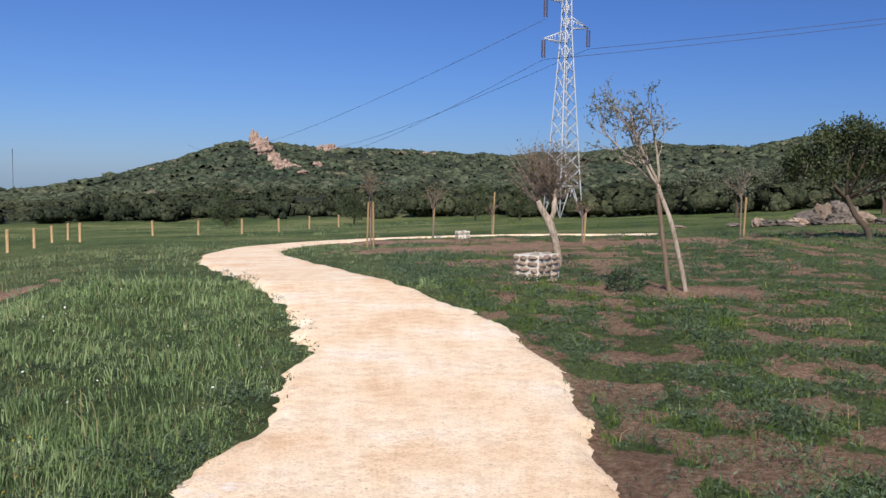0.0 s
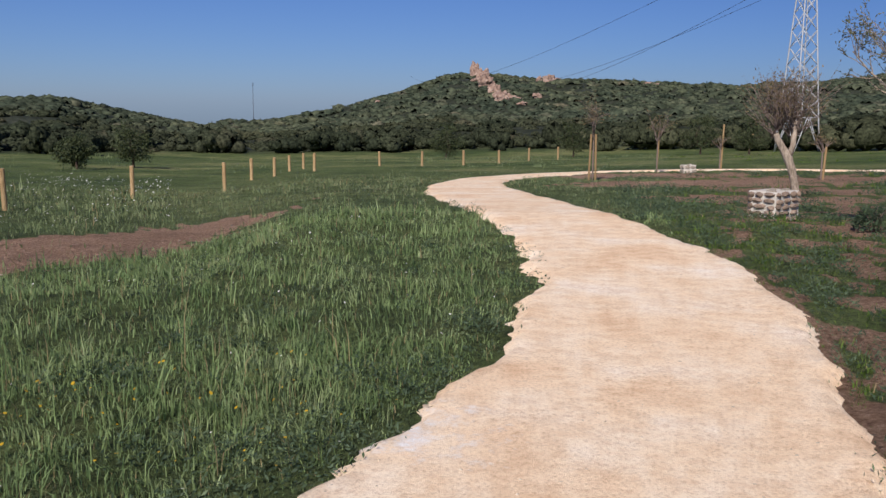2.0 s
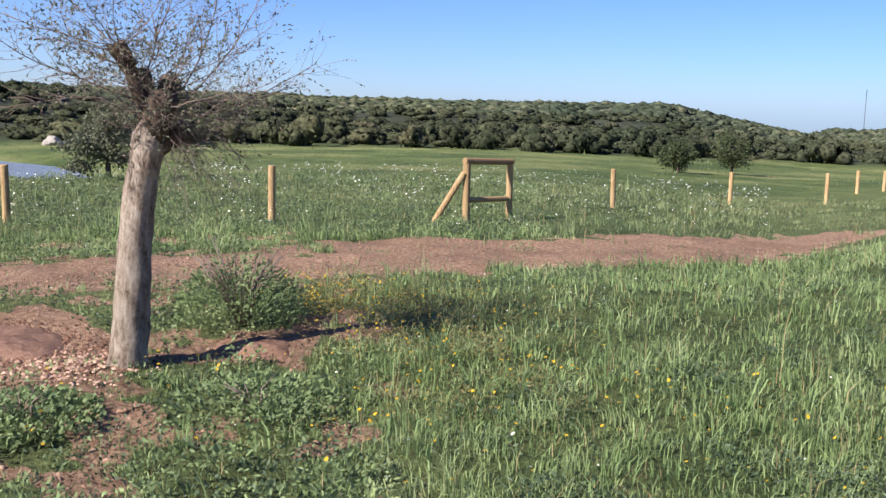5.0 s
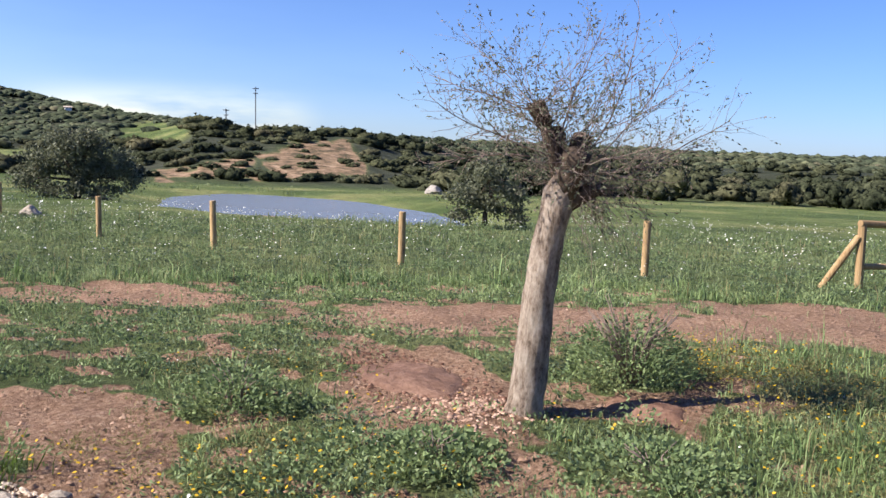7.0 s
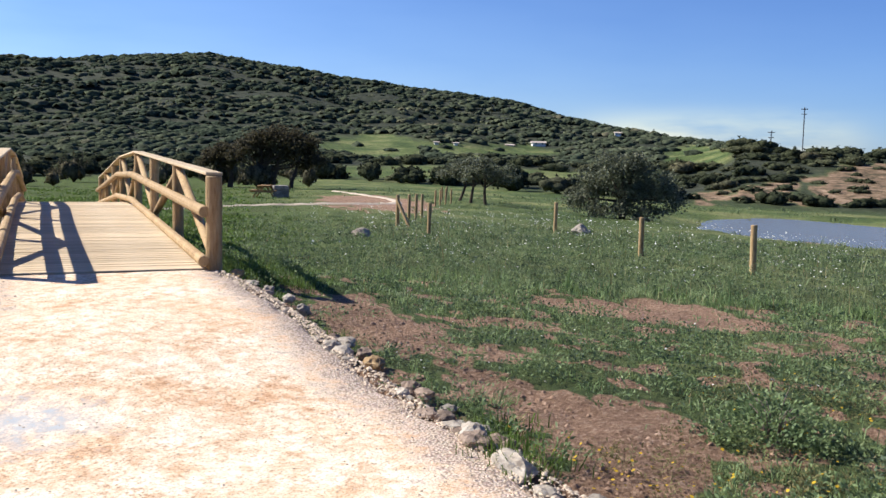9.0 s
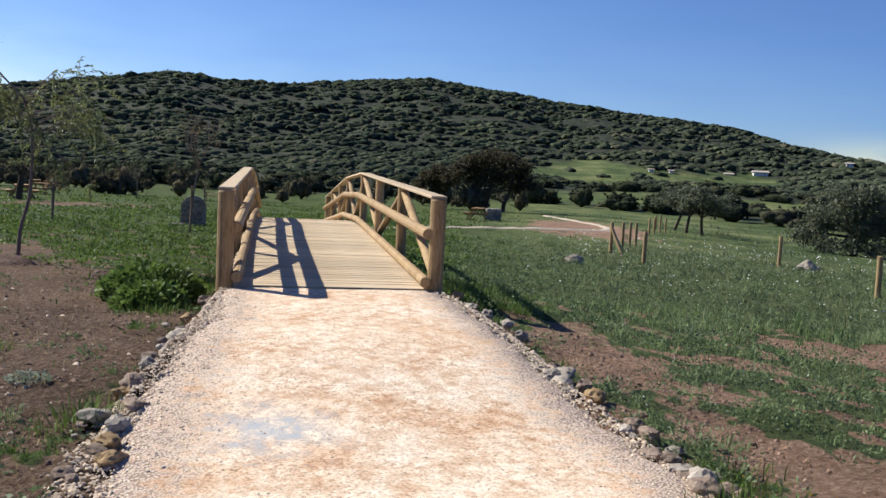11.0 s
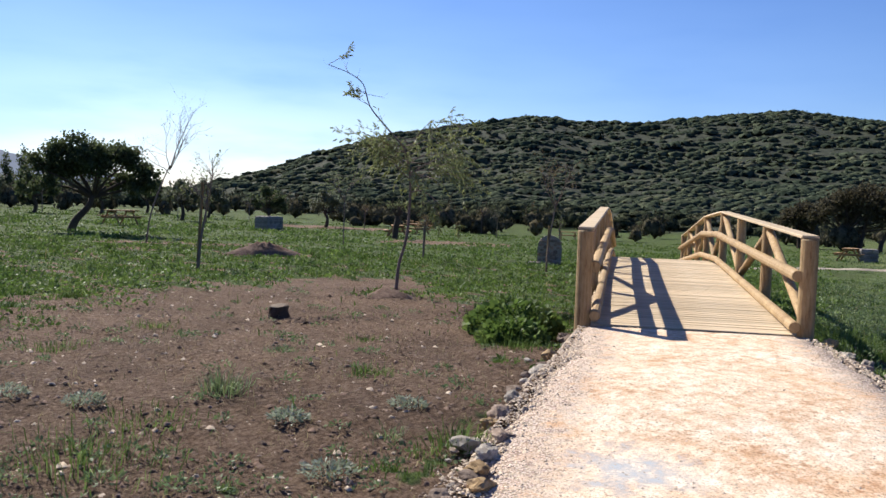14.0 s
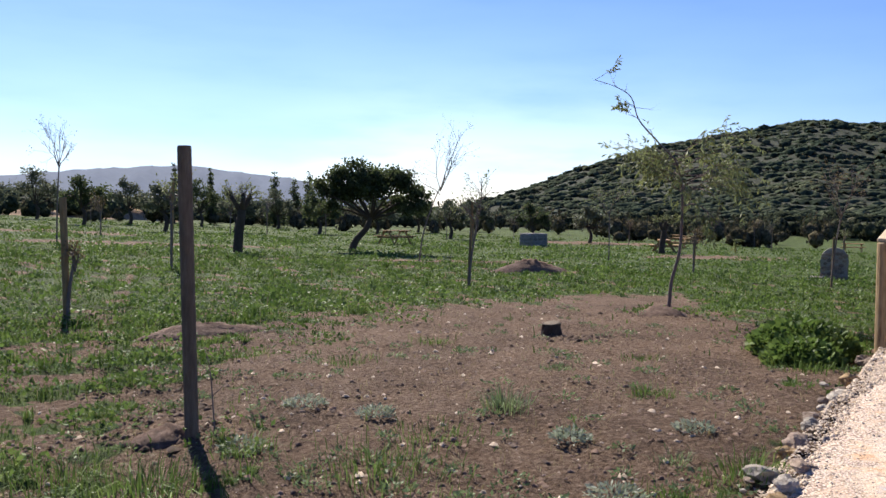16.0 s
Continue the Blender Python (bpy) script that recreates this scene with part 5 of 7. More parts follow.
def staked_sapling(at, h, stakes, seed, leaf="dry_leaf", per=2, trunk=(0.0, 0.0), crown=0.8, group="staked saplings", label="bare staked sapling with a few brown twigs", stake_h=1.6, lift=0.03, stake_lean=0.05, stake_r=0.035):
    ob = thing("sapling", (at[0], at[1], gz(*at)), label, "tree", group, turn=math.degrees(math.atan2(-at[0], at[1])))
    rng = random.Random(seed)
    top = Vector((trunk[0], trunk[1], h * 0.55))
    v, f = tube_data(catmull([(0, 0, -0.1), (trunk[0] * 0.2, 0, h * 0.2), (trunk[0] * 0.6, 0, h * 0.4), tuple(top)], 3), np.linspace(0.03, 0.02, 10), 7)
    mesh_object("trunk", v, f, M["twig"], ob)
    for k, x in enumerate(stakes):
        log_part("stake", (x, 0.05, -0.2), (x + stake_lean * (1 if k % 2 == 0 else -0.6), 0.05, stake_h), stake_r, M["old_wood"], ob, "round wooden stake", n=10)
    tubes, tips = [], []
    for _ in range(6):
        tubes = []
        d = Vector((rng.gauss(0, 0.4), rng.gauss(0, 0.4), 1)).normalized()
        grow(rng, tubes, tips, top - Vector((0, 0, rng.uniform(0, 0.3))), d, h * 0.45 * crown * rng.uniform(0.7, 1.1), 0.016, 0, [(6, 0.12, 6, 0.5, 38, lift), (4, 0.16, 3, 0.5, 40, lift), (3, 0.2, 0, 0.5, 40, 0.0)])
        tubes_object("branch", tubes, M["twig"], ob)
    leaves_on("foliage", tips, seed, per, 0.06, M[leaf], ob, 0.25, 0.15)


staked_sapling((-2.46, 30.9), 2.9, (-0.13, 0.1), 31, per=3, stake_h=1.5)
staked_sapling((-0.47, 38.4), 2.5, (0.0,), 32, per=3, stake_h=1.65)
staked_sapling((2.11, 41.0), 2.1, (0.05,), 33, per=1, stake_h=1.95, crown=0.5)
staked_sapling((4.59, 30.7), 1.9, (0.05,), 34, per=2, stake_h=1.0, crown=0.6)
staked_sapling((10.0, 31.2), 2.7, (0.1,), 35, leaf="olive_leaf", per=5, stake_h=1.35, label="staked young olive with a small grey-green crown")
staked_sapling((-13.95, -31.0), 4.9, (), 36, per=1, trunk=(0.75, 0), crown=0.95, label="tall pale bare young tree with upswept branches")
staked_sapling((-10.15, -19.6), 2.9, (-0.02,), 37, leaf="fresh_leaf", per=2, trunk=(0.2, 0), stake_h=1.98, stake_lean=0.08, crown=0.7, label="thin sapling tied to a tall grey stake")
staked_sapling((-23.85, -33.2), 3.9, (), 38, leaf="fresh_leaf", per=7, lift=-0.05, label="young weeping tree with yellow-green leaves")
staked_sapling((-21.5, -25.1), 2.0, (0.0,), 39, leaf="dry_leaf", per=3, stake_h=1.2, crown=0.6)
staked_sapling((-22.6, -20.3), 4.1, (0.0,), 40, leaf="dry_leaf", per=4, trunk=(0.25, 0), stake_h=1.5, label="slim upright sapling with pale brown leaves")
staked_sapling((-2.15, -36.7), 5.3, (), 41, per=3, trunk=(0.1, 0), crown=0.6, label="tall bare young tree with a fan-shaped crown")
staked_sapling((-1.17, -14.2), 1.5, (0.0,), 42, per=1, trunk=(0.1, 0), stake_h=1.65, stake_lean=-0.05, stake_r=0.05, crown=0.4, label="thin whip tied to a thick grey stake")
staked_sapling((-4.2, -24.4), 3.0, (0.0,), 43, leaf="fresh_leaf", per=5, stake_h=2.3, crown=0.5, label="sapling with light green leaves on a tall stake")
for k, (sx, sy, sh) in enumerate(((-6.6, -77.0, 2.6), (-4.8, -49.4, 2.2), (-12.5, -55.0, 2.6), (-16.0, -60.0, 3.0), (-22.0, -66.0, 2.6), (-27.0, -52.0, 2.2), (-38.0, -66.0, 2.4), (-45.0, -60.0, 2.4), (-30.0, -62.0, 2.8), (-52.0, -52.0, 2.4), (-60.0, -62.0, 2.6), (-48.0, -42.0, 2.2), (-62.0, -40.0, 2.4), (-75.0, -48.0, 2.4))):
    staked_sapling((sx, sy), sh, (0.0,) if k % 2 else (), 60 + k, leaf=("olive_leaf", "dry_leaf", "fresh_leaf")[k % 3], per=4, stake_h=1.5)


def weeping_sapling():
    """The young willow in the bare ground by the bridge."""
    ob = thing("weeping_sapling", (-9.9, -12.2, gz(-9.9, -12.2)), "young weeping willow with bent leader and hanging yellow-green leaves", "tree", turn=141)
    rng = random.Random(77)
    v, f = tube_data(catmull([(0, 0, -0.1), (0.03, 0, 0.2), (0.06, 0, 0.55), (0.17, 0, 1.0), (0.2, 0, 1.6), (0.18, 0, 2.1), (0.08, 0, 2.45)], 4), np.linspace(0.034, 0.016, 25), 8)
    mesh_object("trunk", v, f, M["twig"], ob)
    tips = []
    lead = [Vector(q) for q in catmull([(0.08, 0, 2.45), (-0.25, 0.05, 2.8), (-0.5, 0.05, 3.1), (-0.62, 0.1, 3.45), (-0.85, 0.1, 3.62), (-1.2, 0.1, 3.75)], 4)]
    tubes_object("leader", [(lead, list(np.linspace(0.016, 0.004, len(lead))), 5)], M["twig"], ob)
    arch = [Vector(q) for q in catmull([(0.19, 0, 1.72), (0.4, -0.05, 1.75), (0.6, -0.05, 1.62), (0.75, -0.05, 1.45)], 4)]
    tubes_object("branch", [(arch, list(np.linspace(0.014, 0.005, len(arch))), 5)], M["twig"], ob)
    for k in range(10):
        tubes = []
        grow(rng, tubes, tips, arch[rng.randrange(4, len(arch))], Vector((rng.gauss(0.2, 0.3), rng.gauss(0, 0.3), -0.3)).normalized(), rng.uniform(0.2, 0.4), 0.004, 0, [(4, 0.15, 2, 0.5, 35, -0.12), (3, 0.18, 0, 0.5, 40, -0.1)])
        tubes_object("branch", tubes, M["twig"], ob)
    for k in range(9):
        tubes = []
        grow(rng, tubes, tips if k % 2 else [], lead[rng.randrange(5, len(lead))], Vector((rng.gauss(-0.3, 0.5), rng.gauss(0, 0.4), 0.25)).normalized(), rng.uniform(0.25, 0.5), 0.005, 0, [(5, 0.16, 2, 0.5, 35, -0.05), (3, 0.18, 0, 0.5, 40, 0.0)])
        tubes_object("branch", tubes, M["twig"], ob)
    for k in range(30):
        p = Vector((0.19, 0, rng.uniform(1.9, 2.6)))
        t = rng.uniform(0, 2 * math.pi)
        tubes = []
        grow(rng, tubes, tips, p, Vector((math.cos(t) * 1.0 - 0.1, math.sin(t) * 0.7, rng.uniform(0.0, 0.7))).normalized(), rng.uniform(0.6, 1.25), 0.008, 0, [(8, 0.12, 6, 0.5, 45, -0.07), (5, 0.16, 0, 0.5, 40, -0.16)])
        tubes_object("branch", tubes, M["twig"], ob)
    leaves_on("foliage", tips, 6, 26, 0.08, M["fresh_leaf"], ob, 0.14, 0.5)


weeping_sapling()


def leafy_tree(at, trunk, clumps, seed, leaves, size, leaf="oak_leaf", bark="dark_bark", name="oak_tree", label="", turn=None, group=""):
    """A spreading tree: trunk line, limbs to each clump, clumps of many small leaves. clumps: (x, y, z, radius)."""
    ob = thing(name, (at[0], at[1], gz(*at)), label, "tree", group, turn=math.degrees(math.atan2(-at[0], at[1])) if turn is None else turn)
    rng = random.Random(seed)
    line = catmull(trunk[0], 4)
    v, f = tube_data(line, np.linspace(trunk[1], trunk[1] * 0.6, len(line)), 9, 0.12, rng)
    mesh_object("trunk", v, f, M[bark], ob)
    top = Vector(trunk[0][-1])
    g = np.random.default_rng(seed)
    total = sum(c[3] ** 2 for c in clumps)
    for cx, cy, cz, r in clumps:
        tubes = []
        b = Vector((cx, cy, cz))
        m = top.lerp(b, 0.5) + Vector((rng.gauss(0, 0.15), rng.gauss(0, 0.15), rng.uniform(-0.1, 0.2))) * r
        tubes.append(([top - Vector((0, 0, 0.1)), m, b], [trunk[1] * 0.42, trunk[1] * 0.28, trunk[1] * 0.1], 6))
        for _ in range(5):
            e = b + Vector((rng.gauss(0, 1), rng.gauss(0, 1), rng.gauss(0, 0.7))).normalized() * r * 0.9
            tubes.append(([m.lerp(b, 0.7), m.lerp(e, 0.7), e], [trunk[1] * 0.14, trunk[1] * 0.08, trunk[1] * 0.03], 4))
        limb = tubes_object("limb", tubes, M[bark], ob)
        # each limb carries a clump of smaller tufts, so that the outline is uneven and open
        n, tufts = int(leaves * r * r / total), max(5, int(11 * r))
        d = g.normal(0, 1, (tufts, 3))
        d /= np.linalg.norm(d, axis=1)[:, None]
        c = np.array((cx, cy, cz)) + d * r * g.uniform(0.25, 0.95, (tufts, 1)) * np.array((1, 1, 0.75))
        P = c[g.integers(0, tufts, n)] + g.normal(0, 0.19 * r + 0.05, (n, 3)) * np.array((1, 1, 0.7))
        co, q = leaf_quads(g, P, g.normal(0, 1, P.shape), size, 0.42)
        array_object("foliage", co, q, M[leaf], limb)
    return ob


leafy_tree((-13.9, -38.2), ([(0, 0, -0.2), (0.25, 0, 0.45), (0.7, 0, 1.0), (0.9, 0, 1.5)], 0.17),
           [(0.4, 0, 3.2, 0.85), (1.4, 0.2, 3.3, 0.8), (2.3, 0, 2.9, 0.75), (2.9, 0.3, 2.4, 0.55), (-0.6, 0.3, 2.7, 0.7), (-1.3, -0.2, 2.6, 0.5), (-1.0, 0.3, 1.9, 0.5), (1.0, -0.5, 2.6, 0.75), (1.9, 0.5, 2.2, 0.65), (2.7, 0, 1.9, 0.6), (0.2, 0.2, 2.5, 0.7), (-0.3, 0, 3.3, 0.6)], 4, 15000, 0.13, label="spreading evergreen oak with a leaning dark trunk")
leafy_tree((12.6, 27.3), ([(0, 0, -0.2), (-0.1, 0, 0.3), (-0.45, 0, 0.75), (-0.7, 0, 1.3)], 0.11),
           [(-1.9, 0, 2.5, 0.6), (-1.2, 0.2, 2.9, 0.75), (-0.3, 0, 3.1, 0.8), (0.7, 0.2, 3.2, 0.8), (-1.3, -0.2, 2.0, 0.6), (-0.4, 0.3, 2.2, 0.7), (0.6, 0, 2.3, 0.8), (1.6, 0, 2.6, 0.8), (1.5, 0.3, 1.7, 0.6), (-2.2, 0.2, 2.0, 0.5)], 5, 15000, 0.085, label="evergreen oak with a thin crooked trunk leaning beside rocks")
for (bx, by), clumps, k, n, words in (((-79.6, -37.2), [(0, 0, 4.3, 1.5), (1.7, 0.5, 4.9, 1.6), (3.4, 0, 4.5, 1.6), (-1.5, 0, 3.9, 1.3), (2.6, -0.5, 3.4, 1.3), (4.9, 0.5, 3.5, 1.3), (0.4, 0.5, 3.2, 1.2), (5.4, 0, 2.5, 1.0), (4.0, 0.4, 2.4, 1.0), (-2.2, 0.2, 3.0, 0.9)], 6, 9000, "broad brownish evergreen oak shading a picnic place"),
                                    ((-84.0, -42.4), [(0, 0, 3.8, 1.2), (-1.5, 0.4, 3.3, 1.1), (1.3, 0, 3.7, 1.2), (0.2, -0.4, 2.9, 1.0), (-2.3, 0, 2.6, 0.8)], 7, 4500, "rounded brownish evergreen oak")):
    oak = leafy_tree((bx, by), ([(0, 0, -0.2), (0.2, 0, 0.9), (0.1, 0, 1.7)], 0.3), clumps, k, n, 0.24, leaf="brown_oak", label=words)
    for x, lean in ((1.3, 0.7), (2.9, 1.1)) if k == 6 else ((-0.9, -0.6),):
        v, f = tube_data(catmull([(x, 0, -0.2), (x + 0.1 * lean, 0, 0.8), (x + 0.45 * lean, 0.1, 1.8), (x + 0.8 * lean, 0.1, 3.2)], 4), np.linspace(0.24, 0.1, 13), 9)
        mesh_object("trunk", v, f, M["dark_bark"], oak)
leafy_tree((-50.3, -2.7), ([(0, 0, -0.2), (0.1, 0, 0.6), (0.1, 0, 1.0)], 0.2), [(0, 0, 2.6, 1.35), (1.4, 0.2, 1.9, 1.2), (-1.4, 0, 1.9, 1.2), (0.4, 0, 1.3, 1.1), (2.2, 0, 1.0, 0.9), (-2.2, 0.2, 1.0, 0.9), (-0.6, 0.2, 3.0, 0.9), (0.8, 0, 3.0, 0.8), (0, -0.4, 0.5, 0.9), (1.2, -0.3, 0.4, 0.8), (-1.2, -0.3, 0.4, 0.8)], 8, 17000, 0.12, leaf="olive_leaf", name="wild_olive", label="dense round wild olive bush by the fence")
for k, (bx, by) in enumerate(((-65.5, -15.0), (-61.0, -13.2), (-57.8, -11.5))):
    leafy_tree((bx, by), ([(0, 0, -0.2), (0.3 - 0.2 * k, 0, 0.6), (0.5 - 0.3 * k, 0.1, 1.2)], 0.12), [(0.4 - 0.3 * k, 0, 2.3, 0.75), (1.2, 0.2, 2.0, 0.7), (-1.0, 0, 2.0, 0.7), (0.3, 0.3, 1.7, 0.6), (-0.2, -0.3, 2.6, 0.5)], 140 + k, 3000, 0.13, leaf="olive_leaf", name="olive_tree", label="bent old olive with a dark forked trunk and loose crown", group="bent olives in the meadow")
leafy_tree((-28.8, 10.9), ([(0, 0, -0.2), (0, 0, 0.5), (0.1, 0, 0.8)], 0.1), [(0, 0, 1.6, 0.8), (0.7, 0, 1.2, 0.7), (-0.7, 0, 1.1, 0.7), (0, 0.2, 0.8, 0.7), (0.2, 0, 2.1, 0.5), (1.0, 0, 0.6, 0.5), (-0.9, 0, 0.5, 0.5)], 9, 7000, 0.09, leaf="olive_leaf", name="wild_olive", label="dense wild olive bush behind the fence")
for k, (bx, by, bh) in enumerate(((-34.2, 48.5, 2.4), (-33.8, 53.9, 3.2), (-43.0, 60.0, 2.0), (-20.0, 84.0, 3.6), (-9.0, 92.0, 4.0), (3.0, 90.0, 4.2), (7.0, 86.0, 3.8))):
    leafy_tree((bx, by), ([(0, 0, -0.2), (0, 0, 0.4), (0.05, 0, 0.7)], 0.1), [(0, 0, bh * 0.68, bh * 0.34), (bh * 0.2, 0, bh * 0.4, bh * 0.32), (-bh * 0.22, 0, bh * 0.38, bh * 0.3), (0, 0.1, bh * 0.25, bh * 0.3)], 50 + k, 2600, 0.13, name="wild_olive", label="dark evergreen bush at the meadow's edge", group="meadow edge bushes")
for k, (bx, by, bh) in enumerate(((23.0, 84.0, 4.2), (29.0, 80.0, 4.4), (19.5, 62.0, 3.0), (34.0, 76.0, 4.8), (39.0, 70.0, 4.6), (26.0, 55.0, 3.4), (44.0, 68.0, 5.0), (33.0, 58.0, 3.6))):
    leafy_tree((bx, by), ([(0, 0, -0.2), (0.1, 0, 0.7), (-0.1, 0, 1.3)], 0.13), [(0, 0, bh * 0.72, bh * 0.26), (bh * 0.24, 0, bh * 0.6, bh * 0.24), (-bh * 0.24, 0, bh * 0.58, bh * 0.24), (0.2, 0.3, bh * 0.5, bh * 0.22), (-0.2, -0.3, bh * 0.82, bh * 0.18)], 70 + k, 3000, 0.14, leaf="olive_leaf", name="olive_tree", label="old olive tree with a loose grey-green crown", group="olive trees on the slope")
for k, (bx, by, bh) in enumerate(((-25.3, -92.3, 5.6), (-28.8, -97.4, 5.2), (-30.7, -98.2, 6.0), (-15.5, -93.0, 5.8), (-19.0, -93.0, 5.6))):
    leafy_tree((bx, by), ([(0, 0, -0.2), (0, 0, 0.8), (0, 0, 1.6)], 0.13), [(0, 0, bh * f, bh * (0.21 if k < 3 else 0.1) * (1.06 - f) ** 0.8 + 0.04) for f in np.linspace(0.12, 0.98, 11)], 90 + k, 2600, 0.2, name="cypress", label="dark conical cypress behind the meadow", group="cypresses")


# old olives at the back of the park
for k, (ba, br, bh) in enumerate(((152.5, 84, 3.4), (154.0, 70, 3.0), (156.0, 92, 3.8), (158.5, 78, 3.2), (160.5, 96, 4.2), (162.0, 72, 3.2), (164.5, 88, 3.6), (167.0, 66, 3.0), (169.0, 84, 4.0), (171.0, 60, 2.9), (173.0, 78, 3.8), (175.5, 70, 3.6), (178.0, 86, 4.4), (181.0, 64, 3.4), (149.0, 80, 3.2), (145.5, 74, 3.0))):
    bx, by = -math.sin(radians(ba)) * br, math.cos(radians(ba)) * br
    leafy_tree((bx, by), ([(0, 0, -0.2), (0.15, 0, 0.6), (-0.05, 0, 1.2)], 0.16), [(0, 0, bh * 0.75, bh * 0.24), (bh * 0.26, 0.2, bh * 0.62, bh * 0.22), (-bh * 0.26, 0, bh * 0.6, bh * 0.22), (0.2, 0.4, bh * 0.48, bh * 0.2), (-bh * 0.1, -0.3, bh * 0.9, bh * 0.14), (bh * 0.4, 0, bh * 0.45, bh * 0.15)], 170 + k, 2300, 0.17, leaf=("olive_leaf", "olive_leaf", "oak_leaf")[k % 3], name="olive_tree", label="old olive tree with a rounded grey-green crown in the park", group="olive trees of the park")


def lopped_tree(at, h, seed, label):
    ob = thing("lopped_tree", (at[0], at[1], gz(*at)), label, "tree", turn=math.degrees(math.atan2(-at[0], at[1])))
    rng = random.Random(seed)
    v, f = tube_data(catmull([(-0.05, 0, -0.1), (0.0, 0, h * 0.3), (0.08, 0, h * 0.6), (0.1, 0, h * 0.72)], 4), np.linspace(0.19, 0.15, 13), 10, 0.12, rng)
    mesh_object("trunk", v, f, M["dark_bark"], ob)
    tubes, tips = [], []
    for d in ((-0.5, 0, 0.8), (0.45, 0.2, 0.9), (0.1, -0.3, 1.0)):
        d = Vector(d).normalized()
        a = Vector((0.1, 0, h * 0.68))
        tubes.append(([a, a + d * h * 0.18, a + d * h * 0.32], [0.12, 0.1, 0.09], 8))
        for _ in range(12):
            grow(rng, tubes, tips, a + d * h * rng.uniform(0.15, 0.32), (d + Vector((rng.gauss(0, 0.6), rng.gauss(0, 0.6), rng.gauss(0, 0.3)))).normalized(), 0.5, 0.012, 0, [(4, 0.15, 3, 0.5, 40, 0.03), (3, 0.15, 0, 0.5, 40, 0)])
    tubes_object("limbs", tubes, M["dark_bark"], ob)
    leaves_on("foliage", tips, seed, 5, 0.07, M["fresh_leaf"], ob, 0.3)


lopped_tree((-8.2, -34.3), 2.2, 15, "lopped tree with a thick dark trunk and short forks")
lopped_tree((-35.0, -43.5), 1.9, 16, "lopped trunk standing by the picnic place")

# ---- stones, masonry, picnic tables ----
def rock_mesh(seed, size, rough=0.28, sub=3, cut=True):
    bm = bmesh.new()
    bmesh.ops.create_icosphere(bm, subdivisions=sub, radius=1.0)
    rng = random.Random(seed)
    off = Vector((rng.uniform(0, 90), rng.uniform(0, 90), rng.uniform(0, 90)))
    planes = [(Vector((rng.gauss(0, 1), rng.gauss(0, 1), rng.gauss(0, 0.7))).normalized(), rng.uniform(0.62, 0.9)) for _ in range(7)] if cut else []
    for v in bm.verts:
        p = v.co.copy()
        for n, d in planes:
            over = p.dot(n) - d
            if over > 0:
                p -= n * over * 0.9
        p *= 1 + rough * noise.noise(v.co * 1.6 + off) + rough * 0.4 * noise.noise(v.co * 4.5 + off)
        v.co = Vector((p.x * size[0], p.y * size[1], p.z * size[2]))
    return bm


def boulder(name, at, size, seed, material, label, category="rock", group="", sink=0.3, sub=3, z=None, turn=None, rough=0.28):
    ob = part(name, rock_mesh(seed, size, rough, sub), material, None, soft=False)
    ob.matrix_basis = pose(at[0], at[1], (gz(*at) if z is None else z) + size[2] * (1 - 2 * sink), 0, 0, seed * 47 % 360 if turn is None else turn)
    return tagged(ob, label, category, group)


def masonry_box(name, at, size, turn, label, seed, stone="warm_stone", rows=3, category="planter", joint="mortar"):
    """A dry-looking block of field stones set in pale mortar."""
    ob = thing(name, (at[0], at[1], gz(*at) - 0.03), label, category, turn=turn)
    lx, ly, h = size
    part("mortar_core", box_bm((lx, ly, h), (0, 0, h / 2), bevel=0.015), M[joint], ob, "rough mortar joints")
    rng = random.Random(seed)
    rh = h / rows
    for (ux, uy, w, ox, oy) in ((1, 0, lx, 0, -ly / 2), (1, 0, lx, 0, ly / 2), (0, 1, ly, -lx / 2, 0), (0, 1, ly, lx / 2, 0)):
        for r in range(rows):
            s = -w / 2
            while s < w / 2 - 0.05:
                l = min(rng.uniform(1.4, 3.0) * rh, w / 2 - s)
                c = s + l / 2
                m = Matrix.Translation((ox + ux * c, oy + uy * c, rh * (r + 0.5) + rng.uniform(-0.01, 0.01))) @ pose(0, 0, 0, rng.uniform(-4, 4), rng.uniform(-4, 4), 0 if ux else 90)
                bm = rock_mesh(rng.randrange(10 ** 6), (l * rng.uniform(0.46, 0.54), 0.045, rh * rng.uniform(0.42, 0.5)), 0.2, 2, True)
                bm.transform(m)
                part("stone", bm, M[stone], ob)
                s += l
    for k in range(int(lx * ly / 0.06)):
        bm = rock_mesh(rng.randrange(10 ** 6), (rng.uniform(0.07, 0.13), rng.uniform(0.06, 0.1), 0.03), 0.2, 1, False)
        bm.transform(Matrix.Translation((rng.uniform(-0.42, 0.42) * lx, rng.uniform(-0.42, 0.42) * ly, h)))
        part("stone", bm, M["stone"], ob)
    return ob


masonry_box("stone_planter", (1.42, 14.1), (0.62, 0.45, 0.44), 52, "low block of brown field stones in white mortar beside an olive", 3, rows=5)
masonry_box("stone_planter", (0.76, 38.0), (0.5, 0.4, 0.33), 20, "small white-mortared stone block in the grass", 4, "stone", 2)
masonry_box("stone_block", (-54.55, -24.0), (1.0, 0.9, 0.8), 30, "square grey stone block beside a picnic table", 8, "grey_stone", 3, "block", "grey_stone")
masonry_box("stone_block", (-29.8, -49.3), (1.3, 1.1, 0.85), 15, "square grey stone block like a well head", 5, "grey_stone", 4, "well", "grey_stone")


